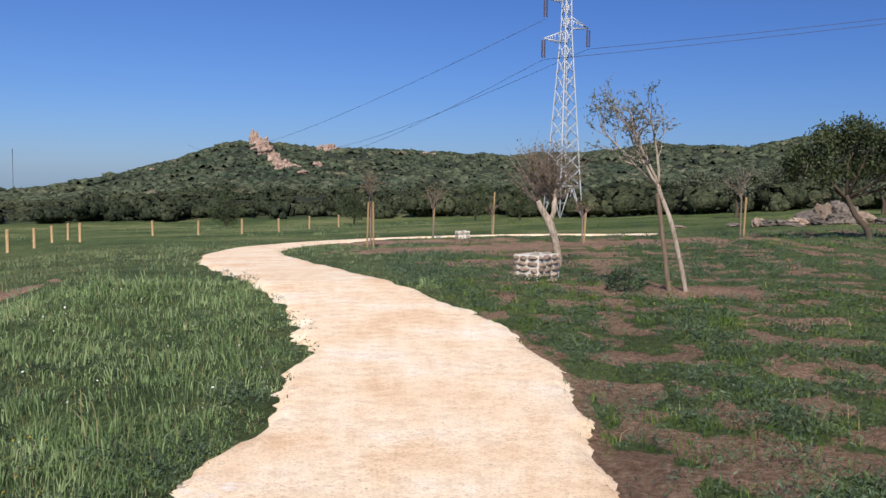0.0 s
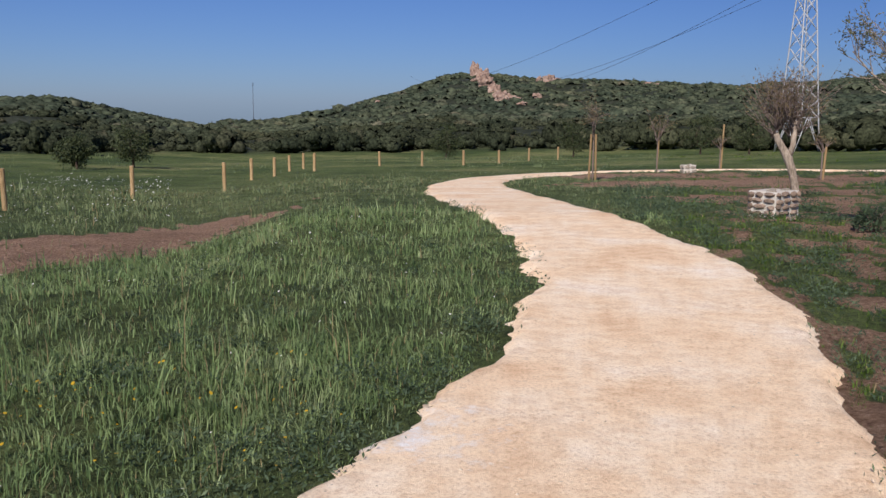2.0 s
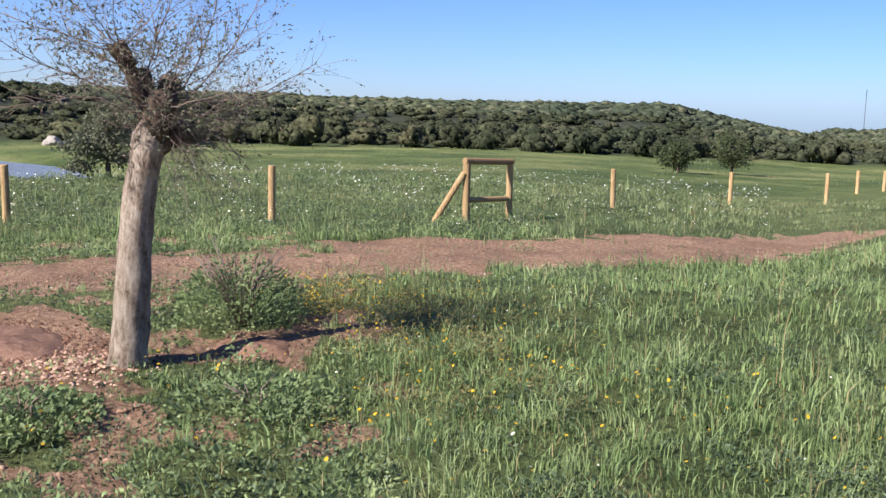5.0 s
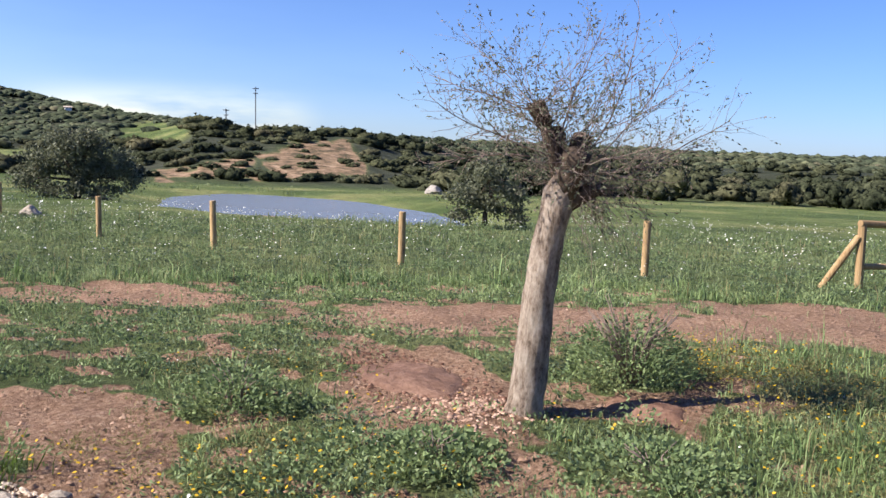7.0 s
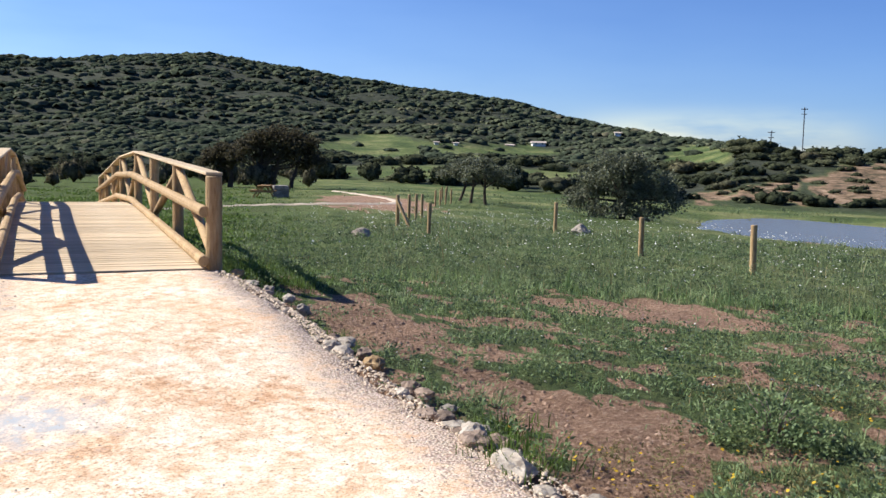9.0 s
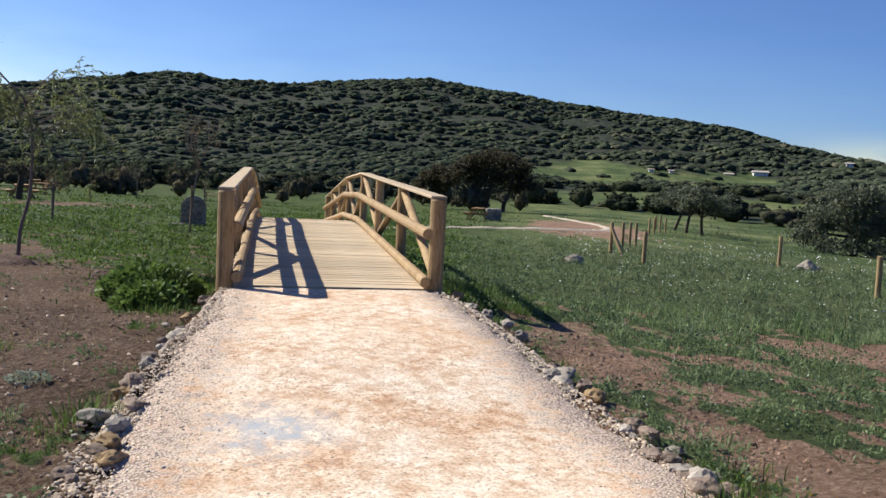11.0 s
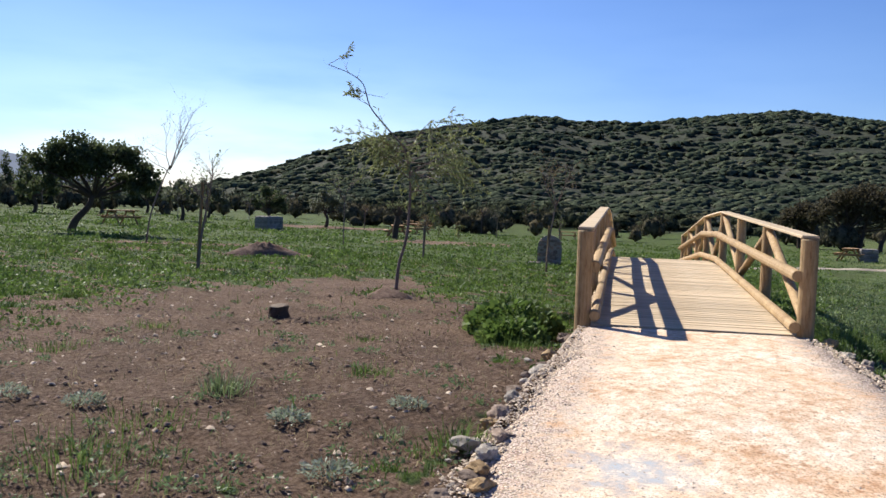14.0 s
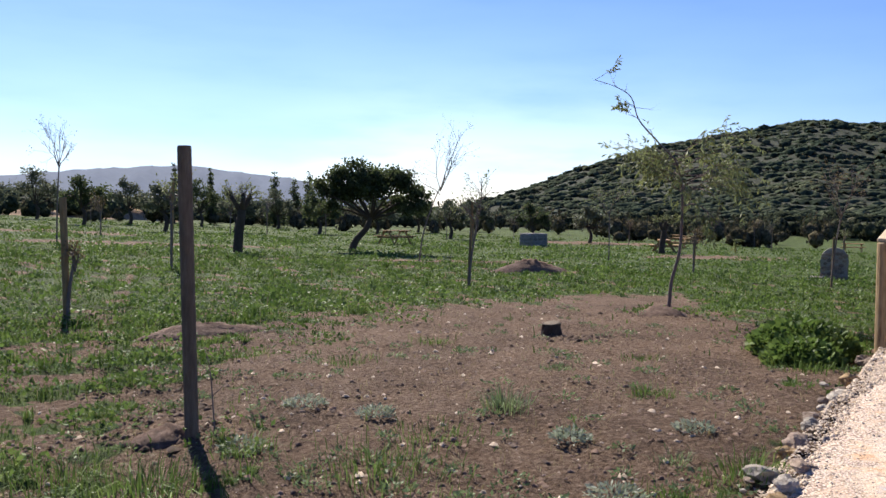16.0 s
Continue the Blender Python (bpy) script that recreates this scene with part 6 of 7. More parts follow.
def stele():
    """An upright masonry slab with a rounded head."""
    ob = thing("stone_slab", (-27.0, -24.1, gz(-27.0, -24.1) - 0.05), "upright round-headed slab of rough grey masonry in the grass", "monument", turn=132)
    bm = bmesh.new()
    outline = [(-0.45, 0), (0.45, 0), (0.47, 0.75), (0.4, 1.0), (0.22, 1.15), (0.0, 1.2), (-0.22, 1.14), (-0.4, 0.98), (-0.46, 0.72)]
    a = [bm.verts.new((x, -0.13, z)) for x, z in outline]
    b = [bm.verts.new((x, 0.13, z)) for x, z in outline]
    bm.faces.new(a)
    bm.faces.new(b[::-1])
    for i in range(len(a)):
        bm.faces.new((a[i], b[i], b[(i + 1) % len(a)], a[(i + 1) % len(a)]))
    bmesh.ops.bevel(bm, geom=bm.edges[:], offset=0.03, segments=2, affect="EDGES")
    bmesh.ops.recalc_face_normals(bm, faces=bm.faces[:])
    part("core", bm, M["stone"], ob)
    rng = random.Random(6)
    for k in range(34):
        x, z = rng.uniform(-0.38, 0.38), rng.uniform(0.08, 1.0)
        for y in (-0.14, 0.14):
            q = rock_mesh(k, (rng.uniform(0.07, 0.13), 0.03, rng.uniform(0.05, 0.09)), 0.2, 1, False)
            q.transform(Matrix.Translation((x, y, z)))
            part("stone", q, M["warm_stone"], ob)
    for k in range(7):
        q = rock_mesh(40 + k, (0.12, 0.1, 0.1), 0.25, 1, False)
        q.transform(Matrix.Translation((-0.7 + 0.12 * k, -0.1 - 0.1 * (k % 2), 0.08)))
        part("stone", q, M["stone"], ob)


stele()
def stump(at):
    ob = thing("tree_stump", (at[0], at[1], gz(*at) - 0.03), "low sawn tree stump, dark brown, standing in bare soil", "stump", turn=20)
    rng = random.Random(9)
    v, f = tube_data([(0, 0, -0.05), (0, 0, 0.03), (0.005, 0, 0.11), (0.01, 0, 0.16)], [0.15, 0.13, 0.12, 0.115], 18, 0.2, rng)
    mesh_object("trunk", v, f, M["dark_bark"], ob, smooth_faces=False)
    v, f = tube_data([(0.01, 0, 0.155), (0.012, 0, 0.166)], [0.1, 0.096], 18, 0.1, rng)
    mesh_object("cut_face", v, f, M["grey_wood"], ob, "weathered sawn face", smooth_faces=False)


stump((-6.45, -10.15))
ROCKS = [(16.3, 41.3, 0.62, 0.5, 0.62), (16.9, 41.4, 0.55, 0.5, 0.78), (17.5, 41.2, 0.5, 0.5, 0.8), (18.0, 41.0, 0.5, 0.5, 0.6), (18.5, 40.8, 0.45, 0.4, 0.42), (17.2, 40.7, 0.55, 0.4, 0.4), (16.4, 40.6, 0.6, 0.4, 0.2), (15.7, 41.0, 0.5, 0.4, 0.3),
         (15.1, 41.3, 0.55, 0.4, 0.28), (14.5, 41.5, 0.42, 0.4, 0.26), (14.1, 41.7, 0.3, 0.3, 0.34), (15.3, 40.8, 0.6, 0.35, 0.14), (16.9, 40.3, 0.5, 0.3, 0.12), (11.2, 44.5, 0.45, 0.4, 0.14), (13.4, 43.0, 0.35, 0.3, 0.16), (19.2, 40.4, 0.4, 0.3, 0.22)]
for k, (bx, by, *s) in enumerate(ROCKS):
    boulder("boulder", (bx, by), (s[0] * 0.9, s[1] * 0.9, s[2] * 0.75), 11 + k, M[("crag_grey", "warm_stone", "crag_grey")[k % 3]], "weathered brown-grey boulder in the grass below an oak", "boulder", "boulders under the oak", 0.2, 4, rough=0.5)
boulder("boulder", (-80.7, 26.1), (1.0, 0.8, 0.55), 31, M["grey_stone"], "grey boulder lying on the pond's far bank", "boulder")
boulder("boulder", (-45.6, 4.9), (0.6, 0.45, 0.4), 32, M["stone"], "pale stone on the pond's near bank", "boulder")
boulder("soil_mound", (-44.6, 6.2), (1.9, 1.0, 0.55), 33, M["warm_stone"], "low heap of earth and stones on the pond's bank", "heap", sink=0.35)
boulder("boulder", (-22.6, -7.75), (0.3, 0.22, 0.16), 34, M["stone"], "pale brown stone lying in the meadow", "stone")
boulder("boulder", (-30.6, -3.0), (0.35, 0.3, 0.25), 35, M["stone"], "pale brown stone at the foot of a bush", "stone")


def soil_heap(at, size, seed):
    """A crumbly low dome that runs out into the ground."""
    rng = random.Random(seed)
    verts, faces, n, rings = [(0, 0, size[2])], [], 30, 11
    for i in range(1, rings + 1):
        q = 1.35 * i / rings
        for k in range(n):
            t = 2 * math.pi * k / n
            w = 1 + 0.22 * noise.noise(Vector((math.cos(t) * 1.7, math.sin(t) * 1.7, seed)))
            x, y = math.cos(t) * q * size[0] * w, math.sin(t) * q * size[1] * w
            z = size[2] * (math.exp(-2.2 * q * q) + (0.35 * noise.noise(Vector((x * 9, y * 9, seed))) + rng.uniform(-0.08, 0.08)) * max(0, 1 - q)) - 0.22 * max(0, q - 0.75)
            verts.append((x, y, z + gz(at[0] + x, at[1] + y) - gz(*at)))
    faces = [(0, 1 + k, 1 + (k + 1) % n) for k in range(n)]
    for i in range(rings - 1):
        for k in range(n):
            a = 1 + i * n
            faces.append((a + k, a + n + k, a + n + (k + 1) % n, a + (k + 1) % n))
    ob = mesh_object("soil_mound", verts, faces, M["dug_soil" if at[1] > 0 else "soil"])
    ob.matrix_basis = pose(at[0], at[1], gz(*at))
    return tagged(ob, "low crumbly heap of reddish dug soil" if at[1] > 0 else "low crumbly heap of dark freshly dug soil", "heap", "heaps of dug soil")


for k, (hx, hy, hs) in enumerate(((-2.45, -11.5, (0.95, 0.35, 0.12)), (-15.4, -25.4, (1.5, 0.6, 0.4)), (-9.7, -12.1, (0.5, 0.4, 0.13)), (-10.3, -12.6, (0.4, 0.3, 0.12)), (-5.3, 2.8, (0.42, 0.24, 0.06)), (-1.35, -6.85, (0.28, 0.22, 0.07)), (-6.4, 1.62, (0.72, 0.4, 0.045)))):
    soil_heap((hx, hy), hs, 120 + k)


KERB = [(-9.65, -4.77), (-9.32, -4.43), (-9.08, -4.14), (-8.67, -3.73), (-8.27, -3.43), (-7.21, -2.74), (-7.16, -2.62), (-6.91, -2.38), (-6.64, -2.21), (-6.16, -1.8), (-6.01, -1.67), (-5.64, -1.46), (-5.41, -1.24), (-5.23, -1.19),
        (-7.75, -6.7), (-6.63, -5.9), (-5.94, -5.4), (-5.6, -5.21), (-5.19, -4.96), (-4.84, -4.75), (-4.68, -4.66), (-4.48, -4.38), (-4.18, -4.19), (-3.96, -4.03), (-3.8, -3.84)]


def edge_stones():
    """Half-buried stones along both edges of the ramp to the bridge."""
    rng = random.Random(12)
    for side, n, end, mat in ((1, 60, 34, "warm_stone"), (-1, 54, 30, "stone")):
        for k in range(n):
            i = 1 + rng.randrange(end)
            d = MID[i + 1] - MID[i - 1]
            l = math.hypot(d[0], d[1])
            off = MID[i][2] + rng.gauss(0.0, 0.05)
            x, y = MID[i][0] + side * d[1] / l * off + rng.uniform(-0.1, 0.1) * d[0] / l, MID[i][1] - side * d[0] / l * off + rng.uniform(-0.1, 0.1) * d[1] / l
            s = rng.choice((0.022, 0.03, 0.035, 0.045, 0.055, 0.065, 0.08))
            m = M[rng.choice((mat, "warm_stone", "stone"))]
            boulder("edge_stone", (x, y), (s * rng.uniform(1.0, 1.6), s, s * rng.uniform(0.45, 0.7)), 200 + k, m, "angular field stone half buried along the sand path's edge", "stone", "path edge stones", 0.3, 2, z=0.5 * gz(x, y) + 0.5 * float(path_height(x, y)), turn=rng.uniform(0, 360), rough=0.4)
    for k, (x, y) in enumerate(KERB):
        s, rust = rng.uniform(0.045, 0.085), rng.random()
        boulder("edge_stone", (x, y), (s * rng.uniform(1.1, 1.6), s, s * rng.uniform(0.6, 0.85)), 320 + k, M["warm_stone" if rust < 0.35 else "ochre_stone" if rust < 0.6 else "stone"], "rough brown field stone set along the ramp's edge", "stone", "path edge stones", 0.3, 3, z=0.5 * gz(x, y) + 0.5 * float(path_height(x, y)), turn=37 + rng.uniform(-30, 30), rough=0.4)
    boulder("edge_stone", (-4.93, -0.93), (0.16, 0.1, 0.08), 300, M["stone"], "large smooth pale stone at the path's edge", "stone", "path edge stones", 0.3, 3, turn=35)
    boulder("edge_stone", (-4.66, -0.72), (0.11, 0.07, 0.06), 301, M["stone"], "large smooth pale stone at the path's edge", "stone", "path edge stones", 0.3, 3, turn=20)


edge_stones()


def picnic_table(at, turn, label="brown timber picnic table with fixed benches"):
    ob = thing("picnic_table", (at[0], at[1], gz(*at)), label, "table", "picnic tables", turn=turn)
    for k in range(4):
        part("top_board", box_bm((1.8, 0.17, 0.045), (0, -0.27 + 0.18 * k, 0.75), bevel=0.006), M["table_wood"], ob)
    for y in (-0.72, 0.72):
        for k in (0, 1):
            part("seat_board", box_bm((1.8, 0.13, 0.045), (0, y + (k - 0.5) * 0.14, 0.45), bevel=0.006), M["table_wood"], ob)
    for x in (-0.62, 0.62):
        part("bearer", box_bm((0.045, 1.6, 0.1), (x, 0, 0.38), bevel=0.005), M["table_wood"], ob)
        part("bearer", box_bm((0.045, 0.72, 0.09), (x, 0, 0.69), bevel=0.005), M["table_wood"], ob)
        for s in (-1, 1):
            m = Matrix.Translation((x + 0.045, s * 0.42, 0.36)) @ pose(0, 0, 0, s * 33, 0, 0)
            part("leg", box_bm((0.045, 0.09, 0.86), m=m, bevel=0.005), M["table_wood"], ob)
    return ob


for k, (tx, ty) in enumerate(((-20.3, -48.5), (-36.5, -45.2), (-45.1, -53.6), (-64.0, -55.0), (-57.0, -66.5), (-54.4, -25.0), (-58.0, -70.0))):
    picnic_table((tx, ty), 35 * k + 20)


for k, (hx, hy, hs) in enumerate(((-12.5, -106.0, (6.0, 1.6, 1.2)), (-4.0, -112.0, (5.0, 1.5, 0.8)))):
    ob = soil_heap((hx, hy), hs, 160 + k)
    ob.data.materials[0] = M["bank_earth"]
    tagged(ob, "long low bank of orange earth beyond the park", "heap")


def lone_stake():
    ob = thing("tree_stake", (-1.5, -6.72, gz(-1.5, -6.72)), "tall round stake of weathered pine beside a thin whip", "stake", turn=168)
    log_part("stake", (0, 0, -0.3), (-0.055, 0, 1.93), 0.046, M["grey_wood"], ob, n=16)
    rng = random.Random(3)
    tubes, tips = [], []
    grow(rng, tubes, tips, Vector((0.14, 0.0, -0.02)), Vector((0.05, 0, 1)), 0.62, 0.007, 0, [(6, 0.1, 2, 0.5, 35, 0), (3, 0.1, 0, 0.4, 40, 0)])
    tubes_object("whip", tubes, M["twig"], ob, "thin bare whip")


lone_stake()

# ---- far things: crag, houses, mountains ----
def slope_place(a, up):
    """The place on the hillside at a bearing, where it rises to an angle as seen from the path."""
    r = np.linspace(180, float(along(RIDGE, a)), 400)
    x, y = -np.sin(np.radians(a)) * r, np.cos(np.radians(a)) * r
    k = int(np.argmin(np.abs(np.degrees(np.arctan2(ground(x, y) - 1.55, r)) - up)))
    return float(x[k]), float(y[k]), float(r[k])


# bearing, rise, half width and height as angles
for k, (a, up, w, h) in enumerate(((11.55, 1.3, 0.34, 0.78), (11.15, 1.22, 0.4, 0.68), (11.35, 1.1, 0.52, 0.46), (10.95, 1.0, 0.4, 0.5), (10.7, 0.8, 0.36, 0.46), (10.48, 0.6, 0.36, 0.42), (10.2, 0.5, 0.22, 0.42), (9.95, 0.12, 0.46, 0.46), (9.5, 0.06, 0.52, 0.4), (9.05, 0.0, 0.45, 0.28), (8.7, -0.05, 0.3, 0.14), (10.3, 0.3, 0.35, 0.3),
                                    (7.0, 1.2, 0.46, 0.4), (6.6, 1.08, 0.36, 0.34), (6.3, 0.95, 0.3, 0.14), (7.7, 1.2, 0.2, 0.3), (7.8, 0.4, 0.26, 0.2), (1.2, 1.15, 0.4, 0.12), (0.6, 1.12, 0.3, 0.1), (11.9, 0.8, 0.25, 0.1), (17.5, 0.0, 0.22, 0.1), (18.6, -0.3, 0.2, 0.1))):
    bx, by, br = slope_place(a, up)
    s = (radians(w) * br, radians(w) * br, radians(h) * br)
    boulder("crag", (bx, by), s, 70 + k, M["crag"], "pinkish weathered rock crag breaking through the scrub", "crag", "hilltop crags", 0.3, 4, rough=0.5)


def house(at, size, turn):
    lx, ly, h = size
    ob = thing("house", (at[0], at[1], gz(*at)), "small white farmhouse with a tiled roof far up the hillside", "house", "far farmhouses", turn=turn)
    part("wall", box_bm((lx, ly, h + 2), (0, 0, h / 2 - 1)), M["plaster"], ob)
    bm = bmesh.new()
    w, d = lx / 2 + 0.3, ly / 2 + 0.3
    v = [bm.verts.new(p) for p in ((-w, -d, h), (w, -d, h), (w, d, h), (-w, d, h), (-w, 0, h + 0.2 * ly), (w, 0, h + 0.2 * ly))]
    for f in ((0, 1, 5, 4), (2, 3, 4, 5), (0, 4, 3), (1, 2, 5), (3, 2, 1, 0)):
        bm.faces.new([v[i] for i in f])
    part("roof", bm, M["roof"], ob)
    for x in (-lx / 4, lx / 4):
        part("window", box_bm((0.1 * lx, 0.06, 0.4 * h), (x, -ly / 2 - 0.02, h * 0.55)), M["cable"], ob)


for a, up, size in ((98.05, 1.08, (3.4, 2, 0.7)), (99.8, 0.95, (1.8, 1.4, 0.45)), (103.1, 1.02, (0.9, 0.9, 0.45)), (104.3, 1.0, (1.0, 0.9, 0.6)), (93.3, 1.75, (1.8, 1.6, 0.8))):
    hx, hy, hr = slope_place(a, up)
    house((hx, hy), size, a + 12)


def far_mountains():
    """A range on the horizon, beyond the park, with haze put into its colour."""
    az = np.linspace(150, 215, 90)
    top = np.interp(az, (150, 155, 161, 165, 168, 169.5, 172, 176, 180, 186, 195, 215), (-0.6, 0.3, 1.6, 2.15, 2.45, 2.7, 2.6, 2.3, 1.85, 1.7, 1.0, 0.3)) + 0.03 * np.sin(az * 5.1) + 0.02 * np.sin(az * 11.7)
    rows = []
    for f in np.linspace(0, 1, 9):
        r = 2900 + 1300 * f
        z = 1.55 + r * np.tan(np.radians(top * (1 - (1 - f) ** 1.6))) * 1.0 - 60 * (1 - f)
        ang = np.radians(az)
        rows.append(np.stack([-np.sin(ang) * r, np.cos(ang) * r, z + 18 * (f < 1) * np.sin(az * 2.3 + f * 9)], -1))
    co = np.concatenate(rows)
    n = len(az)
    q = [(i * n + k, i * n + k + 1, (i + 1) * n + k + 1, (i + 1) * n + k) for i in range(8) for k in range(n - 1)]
    tagged(array_object("far_mountains", co, np.array(q), M["blue_hill"], flat=False), "mountain range on the horizon, tinted blue for distance haze", "mountains", kind="structure")


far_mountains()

# ---- grass, weeds, flowers, pebbles ----
G = np.random.default_rng(2024)


def sector(n, r0, r1, a0=-33.0, a1=187.0, power=1.0):
    """Random places in a ring sector; power 1 spreads them evenly over the ground."""
    a = np.radians(G.uniform(a0, a1, n))
    u = G.uniform(0, 1, n)
    r = np.sqrt(r0 * r0 + (r1 * r1 - r0 * r0) * u) if power == 1.0 else r0 * (r1 / r0) ** u
    return -np.sin(a) * r, np.cos(a) * r


def clear(x, y, edge=0.0, bare=0.012):
    """Keeps places off the path, the water, the bridge and most of the bare soil."""
    ok = path_out(x, y) > edge + 0.09 * wave(x, y, 0.8, 9) + 0.1 * wave(x, y, 2.1, 6)
    ok &= G.uniform(0, 1, len(x)) > np.minimum(np.clip(dirt_mask(x, y) * 1.15, 0, 1), 1 - bare)
    ok &= pond_out(x, y) > 1.06
    u, v = (x + 8.99) * -0.796 + (y + 5.98) * -0.605, (x + 8.99) * 0.605 + (y + 5.98) * -0.796
    ok &= ~((u > -0.1) & (u < 20.8) & (np.abs(v) < 1.35))
    return ok


def sward(x, y):
    """Length of the grass by place: tall in the north meadow, short and patchy in the park."""
    r = np.hypot(x, y)
    a = np.degrees(np.arctan2(-x, y))
    tall = 0.11 * smooth(a, 2, 9) * smooth(a, 68, 56) + 0.075 * smooth(a, 56, 68) * smooth(a, 122, 108) + 0.085 * smooth(a, 108, 122) + 0.07 * smooth(a, 9, 2)
    back = smooth(r, 10.5, 14.0) * smooth(a, 20, 34) * smooth(a, 116, 106)
    tall = np.maximum(tall, 0.17 * back)
    tall *= 1 + 0.32 * wave(x, y, 2.3, 8) + 0.4 * wave(x, y, 0.55, 5)
    edge = np.clip(0.5 + path_out(x, y) / 0.8, 0.4, 1) if len(x) < 400000 else 1.0
    return np.clip(tall, 0.05, 0.5) * edge


def blades(name, x, y, h, w, material, label, lean=0.45, curl=0.5, parent=None, way=None):
    n = len(x)
    z = ground(x, y) - 0.01
    t, f = G.uniform(0, 2 * math.pi, n) if way is None else way, G.uniform(0, 2 * math.pi, n)
    b = np.stack([x, y, z], -1)
    out = np.stack([np.cos(t), np.sin(t), np.zeros(n)], -1)
    side = np.stack([np.cos(f), np.sin(f), np.zeros(n)], -1) * (w / 2)[:, None]
    k = np.abs(G.normal(0, lean, n))
    up = np.array([0, 0, 1.0])
    m = b + (out * (k * 0.3)[:, None] + up) * (h * 0.55)[:, None]
    tip = b + out * (h * np.minimum(k * (0.6 + curl), 0.95))[:, None] + up * (h * np.clip(1 - 0.35 * k * k, 0.35, 1))[:, None]
    co = np.stack([b - side, b + side, m + side * 0.8, m - side * 0.8, tip], 1).reshape(-1, 3)
    i = np.arange(n)[:, None] * 5
    tri = np.concatenate([i + np.array([[0, 1, 2]]), i + np.array([[0, 2, 3]]), i + np.array([[3, 2, 4]])], 1).reshape(-1, 3)
    ob = array_object(name, co, tri, material, parent)
    return tagged(ob, label, "grass", kind="stuff") if parent is None else ob


def meadow():
    """Grass in tufts that lean together, with single blades between; shorter and darker in the park, paler far out."""
    specs = ((104000, 2.3, 6.0, -33, 187), (170000, 6.0, 14.0, -33, 187), (95000, 14.0, 34.0, -33, 187), (42000, 34.0, 95.0, -33, 187), (9000, 5.0, 14.0, 122, 187), (34000, 13.0, 36.0, 112, 187), (20000, 32.0, 85.0, 112, 187), (12000, 2.2, 12.0, 187, 327))
    for k, (n, r0, r1, a0, a1) in enumerate(specs):
        m = n // 22
        cx, cy = sector(m, r0, r1, a0, a1)
        pick = G.integers(0, m, n)
        size, grow_, lean_to = G.uniform(0.03, 0.13, m) * (1, 1, 1.5, 3, 1, 1.5, 4, 1)[k], np.exp(G.normal(0, 0.33, m)), G.uniform(0, 2 * math.pi, m)
        tufted = G.uniform(0, 1, n) < 0.66
        x, y = sector(n, r0, r1, a0, a1)
        x = np.where(tufted, cx[pick] + G.normal(0, 1, n) * size[pick], x)
        y = np.where(tufted, cy[pick] + G.normal(0, 1, n) * size[pick], y)
        way = np.where(tufted, lean_to[pick] + G.normal(0, 0.8, n), G.uniform(0, 2 * math.pi, n))
        r = np.hypot(x, y)
        a = np.degrees(np.arctan2(-x, y))
        h = sward(x, y) * np.where(tufted, grow_[pick], 0.6)
        thin = np.where((a < 0) | (a > 120), 0.5 + 0.5 * np.clip(wave(x, y, 1.6, 14), -1, 1), 1.0)
        ok = (r < 40 + 6 * wave(x, y, 17, 3)) | (a < 16) | (a > 80) | (G.uniform(0, 1, n) < 0.12)
        ok &= (smooth(a, 56, 64) * smooth(a, 120, 112) * smooth(r, 11.5, 9.0) < 0.5) | (wave(x, y, 1.3, 17) + 0.5 * wave(x, y, 0.5, 18) + G.normal(0, 0.25, n) > -0.05)
        ok &= clear(x, y, -0.1 + 0.16 * smooth(a, 80, 95), 0.012 - 0.009 * smooth(a, 112, 120)) & (G.uniform(0, 1, n) < np.clip(thin + 0.25 + 0.3 * (a > 120), 0, 1)) & (r > 2.1)
        x, y, r, h, a, way = x[ok], y[ok], r[ok], h[ok], a[ok], way[ok]
        h = h * G.uniform(0.5, 1.2, len(h)) * (1 + 0.35 * smooth(r, 30, 80))
        w = (0.0028 + 0.00066 * r) * G.uniform(0.6, 1.5, len(h)) * (1 + 0.5 * (a > 112) * smooth(r, 8, 14))
        park = (a < 0) | (a > 114 + G.normal(0, 3, len(a)))
        for kind, here in ((("grass", "grass", "field_grass", "field_grass", "grass", "field_grass", "field_grass", "grass")[k], ~park), ("park_grass", park)):
            blades("meadow_grass", x[here], y[here], h[here], w[here], M[kind], "fresh green spring grass in leaning tufts of mixed height" if kind == "grass" else "short dark green grass among bare soil" if kind == "park_grass" else "pale tall grass of the far meadow", 1.0, 0.6, way=way[here])
        if k < 3:
            s = G.uniform(0, 1, len(x)) < 0.04
            blades("dry_stalks", x[s] + 0.02, y[s], h[s] * 1.3, w[s] * 0.7, M["straw"], "pale dry stalks standing in the grass", 0.5)


meadow()


def rosette_leaves(cx, cy, height, radius, per, leaf, slim):
    """Leaves spread about many plant centres."""
    n = len(cx)
    t = G.uniform(0, 2 * math.pi, (n, per))
    q = np.sqrt(G.uniform(0.02, 1, (n, per)))
    px, py = cx[:, None] + np.cos(t) * q * radius[:, None], cy[:, None] + np.sin(t) * q * radius[:, None]
    pz = ground(cx, cy)[:, None] + height[:, None] * (1 - q * q * 0.7) * G.uniform(0.35, 1.0, (n, per))
    P = np.stack([px, py, pz], -1).reshape(-1, 3)
    D = np.stack([np.cos(t) * 0.8, np.sin(t) * 0.8, G.uniform(0.0, 0.9, (n, per))], -1).reshape(-1, 3)
    return leaf_quads(G, P, D, leaf, slim)


